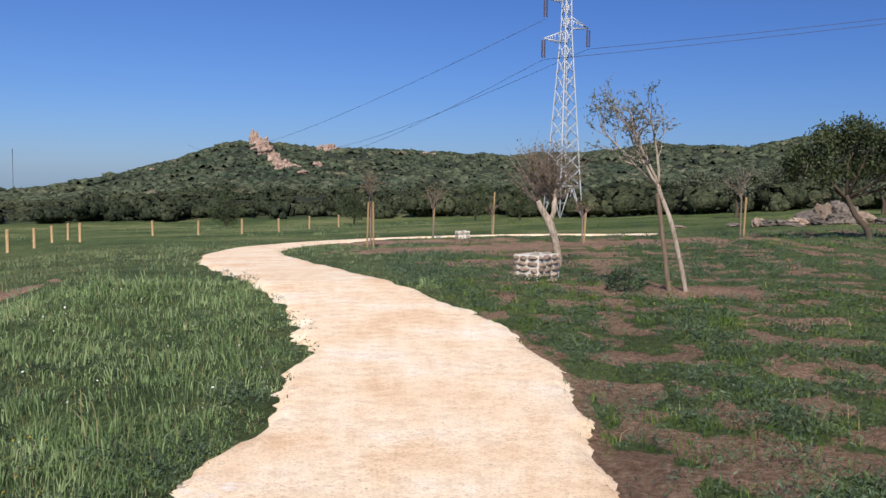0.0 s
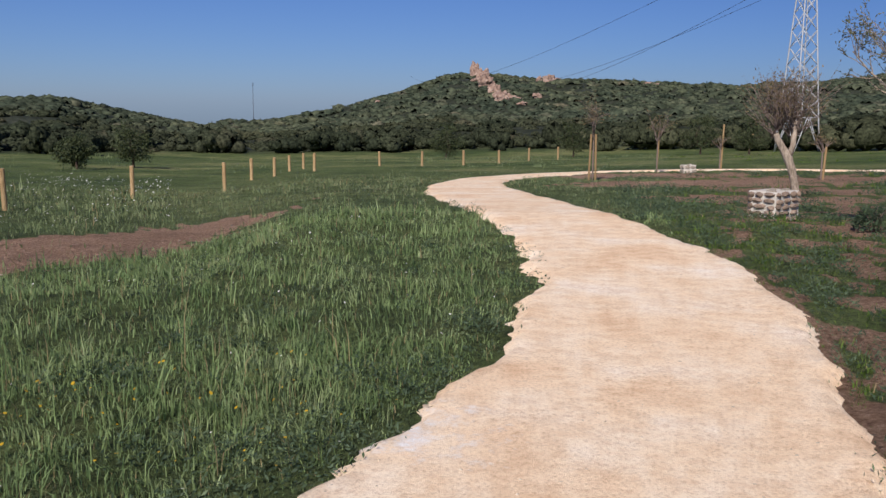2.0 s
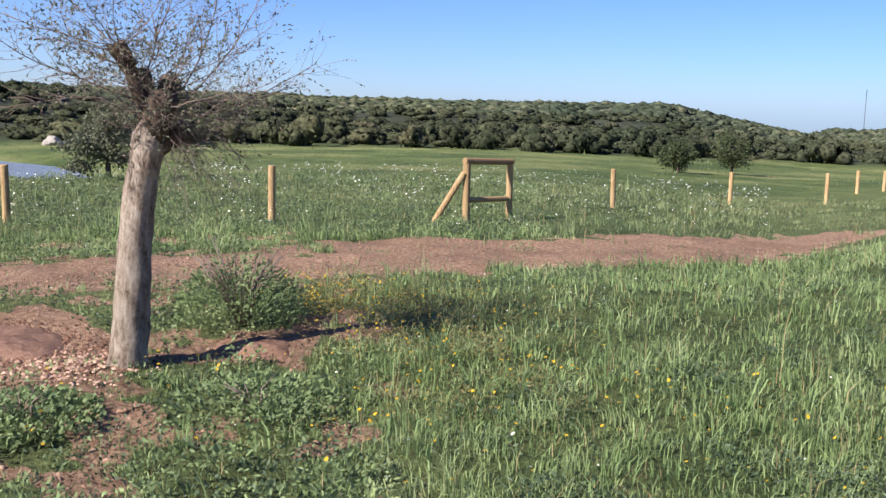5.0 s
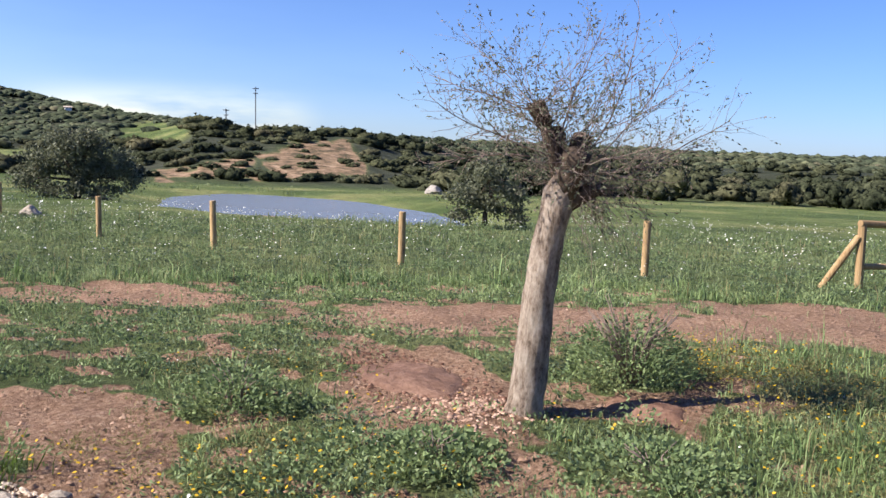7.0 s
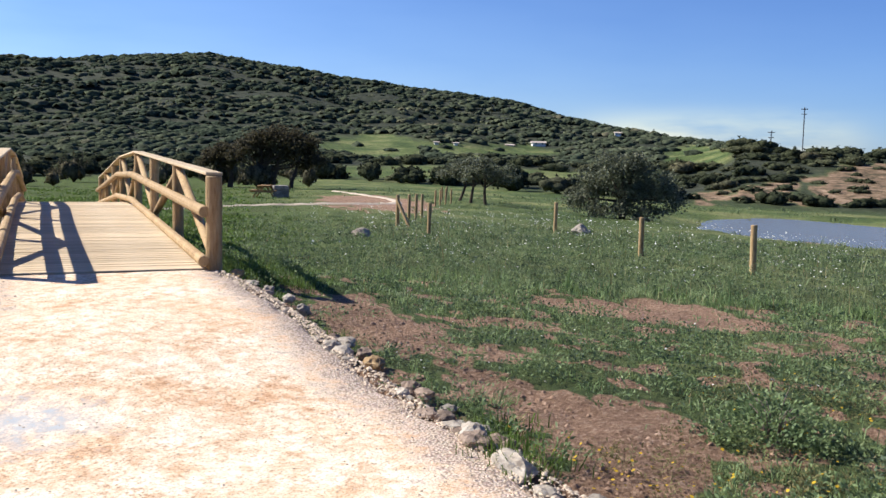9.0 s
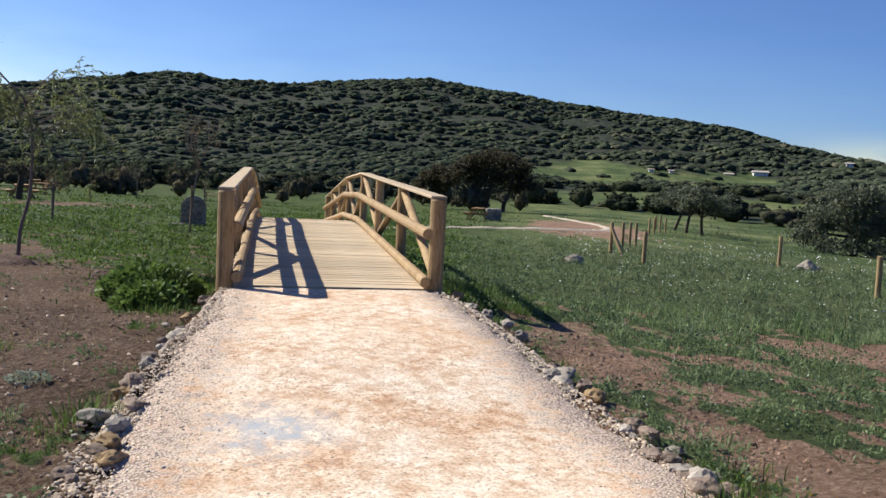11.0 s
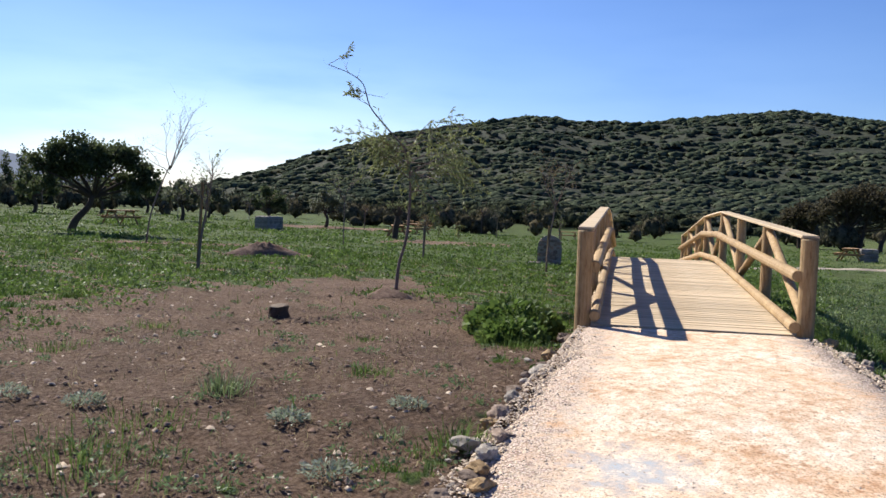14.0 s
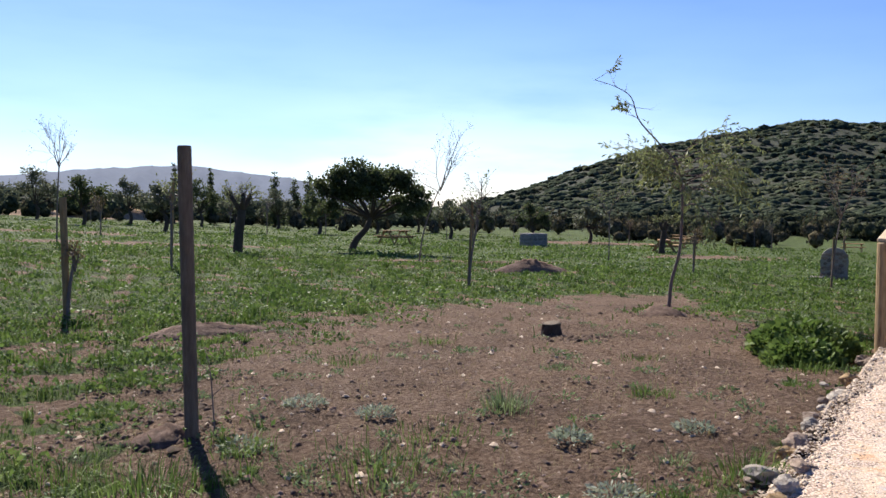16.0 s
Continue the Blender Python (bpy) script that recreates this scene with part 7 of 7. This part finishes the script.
def weeds():
    # feathery low weeds of the park side, in clumps with soil between
    x, y = sector(5600, 3.0, 38.0, -33, 3, 2.0)
    r = np.hypot(x, y)
    ok = clear(x, y, 0.05, 0.0) & (wave(x, y, 1.5, 21) + 0.6 * wave(x, y, 0.6, 22) > -0.1)
    x, y, r = x[ok], y[ok], r[ok]
    co, q = rosette_leaves(x, y, G.uniform(0.05, 0.16, len(x)), G.uniform(0.1, 0.24, len(x)) * (1 + 0.03 * r), 46, 0.024 + 0.0018 * np.repeat(r, 46)[:, None], 0.13)
    tagged(array_object("low_weeds", co, q, M["park_weed"]), "low feathery blue-green weeds in clumps on bare soil", "weeds", kind="stuff")
    # mixed weeds by the pond side: bushy grey-green ones, and low dark mats between them
    for n, low, high, small, large, per, leaf, slim, mat, name, words in ((1700, 0.07, 0.2, 0.08, 0.22, 84, 0.03, 0.2, "weed", "meadow_weeds", "bushy grey-green weeds among the grass"),
                                                                         (2300, 0.03, 0.1, 0.08, 0.24, 44, 0.026, 0.24, "park_weed", "mat_weeds", "low dark mats of weeds between the tufts")):
        x, y = sector(n, 3.2, 32.0, 44, 118, 2.0)
        r = np.hypot(x, y)
        ok = clear(x, y, 0.1, 0.02) & (wave(x, y, 1.4, 27) + 0.5 * wave(x, y, 0.5, 28) + 0.03 * r > -0.1) & ((np.degrees(np.arctan2(-x, y)) > 56) | (r > 11))
        x, y, r = x[ok], y[ok], r[ok]
        co, q = rosette_leaves(x, y, G.uniform(low, high, len(x)) * (1 + 0.03 * r), G.uniform(small, large, len(x)) * (1 + 0.06 * r), per, leaf * (0.85 + 0.04 * np.repeat(r, per)[:, None]), slim)
        tagged(array_object(name, co, q, M[mat]), words, "weeds", kind="stuff")
    # brownish going-over weeds behind and beside the olive
    at = np.array([(-6.3, 4.0), (-5.85, 3.85), (-5.2, 4.2), (-4.7, 3.4), (-4.5, 3.9), (-5.7, 4.6), (-4.9, 0.3), (-6.6, 0.7), (-5.0, -0.1), (-3.6, 3.3)])
    pick = G.integers(0, len(at), 190)
    x, y = at[pick, 0] + G.normal(0, 0.33, 190), at[pick, 1] + G.normal(0, 0.33, 190)
    ok = path_out(x, y) > 0.2
    x, y = x[ok], y[ok]
    co, q = rosette_leaves(x, y, G.uniform(0.1, 0.24, len(x)), G.uniform(0.05, 0.14, len(x)), 60, 0.024, 0.16)
    tagged(array_object("brown_weeds", co, q, M["brown_weed"]), "olive-brown weeds going to seed among yellow flowers", "weeds", kind="stuff")
    # dark vetch in the north meadow
    x, y = sector(1150, 3.0, 16.0, 3, 50, 2.0)
    ok = clear(x, y, -0.02, 0.0) & ((wave(x, y, 1.9, 41) + 0.5 * wave(x, y, 0.7, 42) > 0.3) | (path_out(x, y) < 0.2))
    x, y = x[ok], y[ok]
    co, q = rosette_leaves(x, y, G.uniform(0.07, 0.17, len(x)), G.uniform(0.08, 0.24, len(x)), 56, 0.03, 0.16)
    tagged(array_object("meadow_vetch", co, q, M["park_weed"]), "dark blue-green vetch in patches among the grass", "weeds", kind="stuff")
    # broad green swards of clover and low leafy plants in the park
    x, y = sector(3000, 6.5, 60.0, 116, 187, 2.0)
    r = np.hypot(x, y)
    ok = clear(x, y, 0.3, 0.0) & (wave(x, y, 3.3, 51) + 0.6 * wave(x, y, 1.1, 52) > -0.5)
    x, y, r = x[ok], y[ok], r[ok]
    co, q = rosette_leaves(x, y, G.uniform(0.05, 0.13, len(x)), G.uniform(0.12, 0.32, len(x)) * (1 + 0.05 * r), 44, 0.03 + 0.0022 * np.repeat(r, 44)[:, None], 0.3)
    tagged(array_object("park_clover", co, q, M["clover"]), "fresh green clover and low leafy plants of the park", "weeds", kind="stuff")
    # sparse tufts and rosettes on the bare ground
    x, y = sector(1250, 4.2, 30.0, 118, 187, 2.0)
    ok = clear(x, y, 0.1, 0.42)
    x, y = x[ok], y[ok]
    co, q = rosette_leaves(x, y, G.uniform(0.02, 0.08, len(x)), G.uniform(0.05, 0.14, len(x)), 36, 0.035, 0.22)
    tagged(array_object("soil_weeds", co, q, M["weed"]), "scattered small weeds on trodden bare soil", "weeds", kind="stuff")


weeds()


def tuft(at, h, spread, n, seed, material="park_grass", label="tuft of coarse green grass on bare soil"):
    """One grass tuft as a thing of its own."""
    g = np.random.default_rng(seed)
    x, y = at[0] + g.normal(0, spread * 0.4, n), at[1] + g.normal(0, spread * 0.4, n)
    way = np.arctan2(y - at[1], x - at[0]) + g.normal(0, 0.5, n)
    ob = blades("grass_tuft", x, y, h * g.uniform(0.5, 1.15, n), np.full(n, 0.0075), M[material], label, 1.1, 0.7, way=way)
    return ob


for k, (tx, ty, th, ts, tn) in enumerate(((-1.71, -6.2, 0.16, 0.24, 120), (-3.69, -6.43, 0.25, 0.2, 150), (-4.27, -4.55, 0.2, 0.24, 160), (-4.06, -4.95, 0.1, 0.15, 70), (-0.67, -6.3, 0.22, 0.5, 260), (-1.05, -5.8, 0.24, 0.45, 260), (-2.32, -5.5, 0.2, 0.6, 260), (-2.9, -6.0, 0.12, 0.5, 160), (-5.0, -6.4, 0.13, 0.25, 120), (-4.9, -7.6, 0.1, 0.2, 90), (-5.6, -1.1, 0.15, 0.3, 160), (-6.3, -1.3, 0.12, 0.2, 110), (-7.6, -2.9, 0.15, 0.25, 140), (-5.1, -0.95, 0.2, 0.35, 220), (-7.2, -6.9, 0.2, 0.4, 200), (-3.3, -8.7, 0.12, 0.4, 140), (-2.5, -9.6, 0.12, 0.5, 160), (-6.2, -8.0, 0.1, 0.3, 90), (-4.6, -9.6, 0.12, 0.3, 90), (-9.9, -4.7, 0.3, 0.35, 240), (-10.4, -5.1, 0.34, 0.35, 240), (-11.0, -5.5, 0.34, 0.4, 240), (-10.2, -4.3, 0.26, 0.4, 220), (-11.0, -4.9, 0.28, 0.4, 220), (-11.9, -6.1, 0.34, 0.4, 220), (-12.8, -6.7, 0.34, 0.45, 220))):
    tuft((tx, ty), th * 0.8, ts, tn, 400 + k, "weed" if ts < 0.22 else "clover" if ty < -4 else "park_grass")


def leafy_plant(name, at, h, radius, leaves, size, material, seed, label, slim=0.3, stems=0):
    ob = thing(name, (at[0], at[1], gz(*at)), label, "plant")
    g = np.random.default_rng(seed)
    t, q = g.uniform(0, 2 * math.pi, leaves), np.sqrt(g.uniform(0, 1, leaves))
    z = h * g.uniform(0.1, 1.0, leaves) * (1 - 0.6 * q * q)
    P = np.stack([np.cos(t) * q * radius, np.sin(t) * q * radius, z], -1)
    co, f = leaf_quads(g, P, np.stack([np.cos(t), np.sin(t), g.uniform(0, 1.2, leaves)], -1), size, slim)
    array_object("foliage", co, f, M[material], ob)
    if stems:
        rng = random.Random(seed)
        for _ in range(stems):
            a, l = rng.uniform(0, 2 * math.pi), h * rng.uniform(0.8, 1.3)
            d = Vector((math.cos(a) * 0.5, math.sin(a) * 0.5, 1)).normalized()
            tubes_object("stem", [([(0.05 * math.cos(a), 0.05 * math.sin(a), 0), d * l * 0.6, d * l + Vector((0.05 * math.cos(a), 0.05 * math.sin(a), -0.02))], [0.005, 0.004, 0.002], 4)], M["twig"], ob)


leafy_plant("broom_shrub", (-5.85, 3.0), 0.5, 0.42, 4200, 0.035, "weed", 1, "low bushy broom with dark upright stems and yellow flecks", 0.2, 60)
leafy_plant("broad_leaved_plant", (-8.1, -7.75), 0.42, 0.55, 2600, 0.075, "clover", 2, "dense clump of glossy broad green leaves beside the bridge", 0.4)
leafy_plant("broad_leaved_plant", (-7.5, -7.2), 0.3, 0.36, 1200, 0.07, "clover", 3, "dense clump of glossy broad green leaves beside the bridge", 0.4)
for k, (px, py, pr) in enumerate(((-1.74, -6.31, 0.2), (-3.69, -5.54, 0.16), (-3.35, -4.6, 0.2), (-4.55, -5.35, 0.17), (-2.75, -6.6, 0.17), (-2.35, -7.0, 0.2))):
    leafy_plant("rosette_weed", (px, py), 0.07, pr * 0.75, 240, 0.04, "silver_leaf", 20 + k, "flat silvery grey-green weed rosette on bare soil", 0.17)
leafy_plant("thistle_plant", (2.47, 12.5), 0.34, 0.24, 900, 0.06, "park_weed", 4, "spiky dark weed clump on reddish soil", 0.18, 12)
leafy_plant("mallow_plant", (-4.25, 2.2), 0.18, 0.45, 1900, 0.03, "weed", 5, "low mallow with round green leaves", 0.3, 14)
leafy_plant("mallow_plant", (-4.75, 1.25), 0.14, 0.36, 1400, 0.026, "weed", 6, "low mallow with round green leaves", 0.5, 10)
leafy_plant("mallow_plant", (-5.9, 0.4), 0.3, 0.36, 2200, 0.028, "weed", 7, "bushy weed with white and yellow flowers", 0.35, 10)


def flowers(name, x, y, h, size, material, label):
    """Small flat flower heads on short stalks."""
    n = len(x)
    z = ground(x, y) + h
    t = np.linspace(0, 2 * math.pi, 7)[:-1]
    tilt = G.normal(0, 0.35, (n, 2))
    r = size * G.uniform(0.6, 1.3, n)
    ring = np.stack([np.cos(t), np.sin(t)], -1)
    px = x[:, None] + ring[:, 0] * r[:, None]
    py = y[:, None] + ring[:, 1] * r[:, None]
    pz = z[:, None] + (ring[:, 0] * tilt[:, :1] + ring[:, 1] * tilt[:, 1:]) * r[:, None]
    co = np.stack([px, py, pz], -1).reshape(-1, 3)
    tagged(array_object(name, co, np.arange(6 * n).reshape(-1, 6), material), label, "flowers", kind="stuff")


def bloom():
    # white umbels of the tall meadow
    x, y = sector(13000, 12.0, 42.0, 30, 112)
    ok = clear(x, y, 0.3, 0.0) & (wave(x, y, 6.0, 31) + 0.7 * wave(x, y, 2.1, 32) > 0.3)
    x, y = x[ok], y[ok]
    flowers("white_meadow_flowers", x, y, 0.27 + G.uniform(-0.14, 0.1, len(x)), 0.006 + 0.0005 * np.hypot(x, y), M["white_petal"], "white umbels dotted over the tall meadow")
    # yellow flowers in drifts beside the path
    X, Y = [], []
    for cx, cy, s, n in ((-6.35, 4.05, 0.3, 170), (-5.85, 3.85, 0.32, 150), (-5.3, 3.75, 0.3, 110), (-4.35, 0.25, 0.3, 90), (-4.6, 0.8, 0.3, 70), (-4.75, -0.25, 0.2, 50), (-5.6, 0.7, 0.4, 45), (-4.2, 3.5, 0.5, 120), (-5.1, 4.3, 0.6, 140), (-3.5, 2.5, 0.4, 50), (-4.9, -0.55, 0.25, 40), (-2.6, 3.7, 0.4, 40), (-1.9, 3.6, 0.3, 22), (-2.0, 4.3, 0.35, 18), (-6.6, 0.6, 0.5, 40), (-5.0, 2.35, 0.3, 25)):
        X.append(cx + G.normal(0, s, n))
        Y.append(cy + G.normal(0, s, n))
    x, y = np.concatenate(X), np.concatenate(Y)
    ok = path_out(x, y) > 0.05
    x, y = x[ok], y[ok]
    flowers("yellow_flowers", x, y, G.uniform(0.06, 0.17, len(x)), 0.008, M["yellow_petal"], "small yellow daisies scattered in drifts")
    x, y = sector(500, 3.0, 12.0, 5, 110)
    ok = clear(x, y, 0.1, 0.0)
    x, y = x[ok], y[ok]
    flowers("white_daisies", x, y, sward(x, y) * G.uniform(0.6, 1.0, len(x)), 0.0075, M["white_petal"], "tiny white daisies in the grass")


bloom()


def pebbles(name, x, y, z, size, material, label):
    n = len(x)
    base = np.array([(1, 0, 0), (-0.5, 0.85, 0), (-0.5, -0.85, 0), (0.2, 0.1, 0.8), (0.3, 0.5, 0.45), (-0.6, 0.1, 0.5)])
    tri = np.array([(0, 4, 3), (4, 1, 5), (4, 5, 3), (5, 1, 2), (5, 2, 3), (2, 0, 3), (0, 1, 4)])
    t = G.uniform(0, 2 * math.pi, n)
    s = size[:, None]
    jit = base[None] * G.uniform(0.7, 1.3, (n, 6, 3))
    px = (jit[..., 0] * np.cos(t)[:, None] - jit[..., 1] * np.sin(t)[:, None]) * s + x[:, None]
    py = (jit[..., 0] * np.sin(t)[:, None] + jit[..., 1] * np.cos(t)[:, None]) * s + y[:, None]
    pz = jit[..., 2] * s * 0.8 + z[:, None]
    co = np.stack([px, py, pz], -1).reshape(-1, 3)
    tagged(array_object(name, co, (tri[None] + np.arange(n)[:, None, None] * 6).reshape(-1, 3), material), label, "gravel", kind="stuff")


def gravel():
    x, y = sector(30000, 2.5, 13.0, -30, 170, 2.0)
    i = G.integers(0, 40, 26000)          # more on the shoulders towards the bridge
    t = G.uniform(0, 2 * math.pi, len(i))
    x, y = np.concatenate([x, MID[i, 0] + np.cos(t) * (MID[i, 2] + 0.05 - 0.7 * G.uniform(0, 1, len(i)) ** 2)]), np.concatenate([y, MID[i, 1] + np.sin(t) * (MID[i, 2] + 0.05 - 0.7 * G.uniform(0, 1, len(i)) ** 2)])
    d = path_out(x, y)
    far = np.hypot(x, y)
    shoulder = np.degrees(np.arctan2(-x, y)) > 85
    ok = ((d < 0.02 + 0.1 * shoulder) & (d > -0.02 - 0.55 * shoulder * G.uniform(0, 1, len(x)) ** 1.6 - 0.12 * G.uniform(0, 1, len(x)))) | ((d < 0) & (G.uniform(0, 1, len(x)) < 0.05 + 0.2 * smooth(y, 0.5, -1.5)))
    ok &= (y < 1.5) | (d < -0.12)
    x, y = x[ok], y[ok]
    dd = np.clip(d[ok] / 0.1, 0, 1)
    z = (path_height(x, y) - 0.003) * (1 - dd) + ground(x, y) * dd
    pebbles("path_gravel", x, y, z, G.uniform(0.004, 0.014, len(x)), M["gravel"], "loose pale gravel along the path's shoulders")
    i = G.integers(0, 30, 5200)          # coarse rubble along both shoulders of the ramp
    side, off = np.where(G.uniform(0, 1, len(i)) < 0.62, 1.0, -1.0), np.abs(G.normal(0, 0.16, len(i)))
    d = MID[i + 1, :2] - MID[i, :2]
    d /= np.linalg.norm(d, axis=1)[:, None]
    q = MID[i, 2] + 0.1 - off * np.where(side > 0, 1.3, 0.8)
    u = G.uniform(0, 0.3, len(i))
    x, y = MID[i, 0] + side * d[:, 1] * q + d[:, 0] * u, MID[i, 1] - side * d[:, 0] * q + d[:, 1] * u
    w = np.clip(path_out(x, y) / 0.1, 0, 1)
    pebbles("shoulder_rubble", x, y, (path_height(x, y) - 0.006) * (1 - w) + ground(x, y) * w, 0.006 + 0.02 * G.uniform(0, 1, len(x)) ** 2.6, M["gravel"], "broken pale rubble heaped along the ramp's shoulders")
    x, y = sector(17000, 4.0, 18.0, 100, 187, 2.0)
    ok = (dirt_mask(x, y) > 0.4) & (path_out(x, y) > 0.05)
    x, y = x[ok], y[ok]
    pebbles("soil_stones", x, y, ground(x, y) - 0.004, 0.005 + 0.03 * G.uniform(0, 1, len(x)) ** 3, M["clod"], "clods and small stones on the bare soil")
    x, y = sector(6500, 4.0, 16.0, 108, 187, 2.0)
    ok = (dirt_mask(x, y) > 0.25) & (path_out(x, y) > 0.1)
    x, y = x[ok], y[ok]
    blades("dry_litter", x, y, G.uniform(0.02, 0.09, len(x)), G.uniform(0.003, 0.009, len(x)), M["straw"], "dry grass litter strewn over the bare soil", 2.6, 1.2)
    X, Y = [], []
    for hx, hy, hs in ((-2.45, -11.5, 0.7), (-9.8, -12.1, 0.6), (-10.3, -12.7, 0.4), (-1.4, -6.85, 0.3), (-1.5, -7.5, 0.25), (-1.2, -13.9, 0.4), (-6.6, -9.6, 0.5), (-5.2, -1.5, 0.2), (-8.6, -8.9, 0.3)):
        X.append(hx + G.normal(0, hs * 0.6, 190))
        Y.append(hy + G.normal(0, hs * 0.4, 190))
    x, y = np.concatenate(X), np.concatenate(Y)
    ok = path_out(x, y) > 0.1
    x, y = x[ok], y[ok]
    pebbles("dug_lumps", x, y, ground(x, y) - 0.004, 0.012 + 0.05 * G.uniform(0, 1, len(x)) ** 2.5, M["dark_clod"], "dark lumps of dug earth round the planting pits")
    x, y = sector(1500, 4.0, 16.0, 122, 187, 2.0)
    ok = (dirt_mask(x, y) > 0.3) & (path_out(x, y) > 0.1)
    x, y = x[ok], y[ok]
    pebbles("field_stones", x, y, ground(x, y) - 0.004, 0.008 + 0.035 * G.uniform(0, 1, len(x)) ** 4, M["gravel"], "pale field stones littering the bare soil")
    x, y = sector(16000, 3.5, 16.0, 30, 118, 2.0)
    ok = (dirt_mask(x, y) > 0.45) & (path_out(x, y) > 0.05)
    x, y = x[ok], y[ok]
    pebbles("red_clods", x, y, ground(x, y) - 0.004, 0.005 + 0.026 * G.uniform(0, 1, len(x)) ** 3, M["red_clod"], "crumbs and clods of reddish soil")
    t, q = G.uniform(0, 2 * math.pi, 1500), np.sqrt(G.uniform(0, 1, 1500))
    x, y = -6.35 + np.cos(t) * q * 0.95 + 0.3 * np.sin(t) * q, 1.62 + np.sin(t) * q * 0.5
    pebbles("dug_clods", x, y, ground(x, y) - 0.003, 0.006 + 0.022 * G.uniform(0, 1, len(x)) ** 2.5, M["dug_clod"], "dark red clods freshly dug round the olive")
    x = -5.5 + G.normal(0, 0.2, 650)
    y = 1.72 + G.normal(0, 0.24, 650)
    pebbles("tree_pit_chips", x, y, ground(x, y) - 0.003, G.uniform(0.006, 0.024, 650), M["chips"], "pale stone chips around the olive's foot")


M["gravel"] = surface("gravel", [(0.3, (0.42, 0.32, 0.23)), (0.5, (0.60, 0.48, 0.36)), (0.7, (0.76, 0.65, 0.53))], 6, 60, 0.95, 0.2, spread=0.3, island=True)
M["clod"] = surface("clod", [(0.3, (0.09, 0.055, 0.038)), (0.5, (0.17, 0.11, 0.08)), (0.7, (0.34, 0.27, 0.22))], 2, 20, 0.95, 0.3, spread=0.45, island=True)
M["dark_clod"] = surface("dark_clod", [(0.3, (0.05, 0.03, 0.02)), (0.5, (0.09, 0.056, 0.038)), (0.7, (0.15, 0.10, 0.075))], 2, 20, 0.95, 0.3, spread=0.3, island=True)
M["red_clod"] = surface("red_clod", [(0.3, (0.15, 0.09, 0.06)), (0.5, (0.25, 0.16, 0.11)), (0.7, (0.40, 0.29, 0.22))], 2, 20, 0.95, 0.3, spread=0.35, island=True)
M["dug_clod"] = surface("dug_clod", [(0.3, (0.075, 0.036, 0.024)), (0.5, (0.13, 0.066, 0.045)), (0.7, (0.19, 0.10, 0.07))], 2, 20, 0.95, 0.3, spread=0.35, island=True)
M["chips"] = surface("stone_chips", [(0.3, (0.22, 0.12, 0.08)), (0.7, (0.50, 0.35, 0.27))], 2, 20, 0.95, 0.2, spread=0.4, island=True)
gravel()
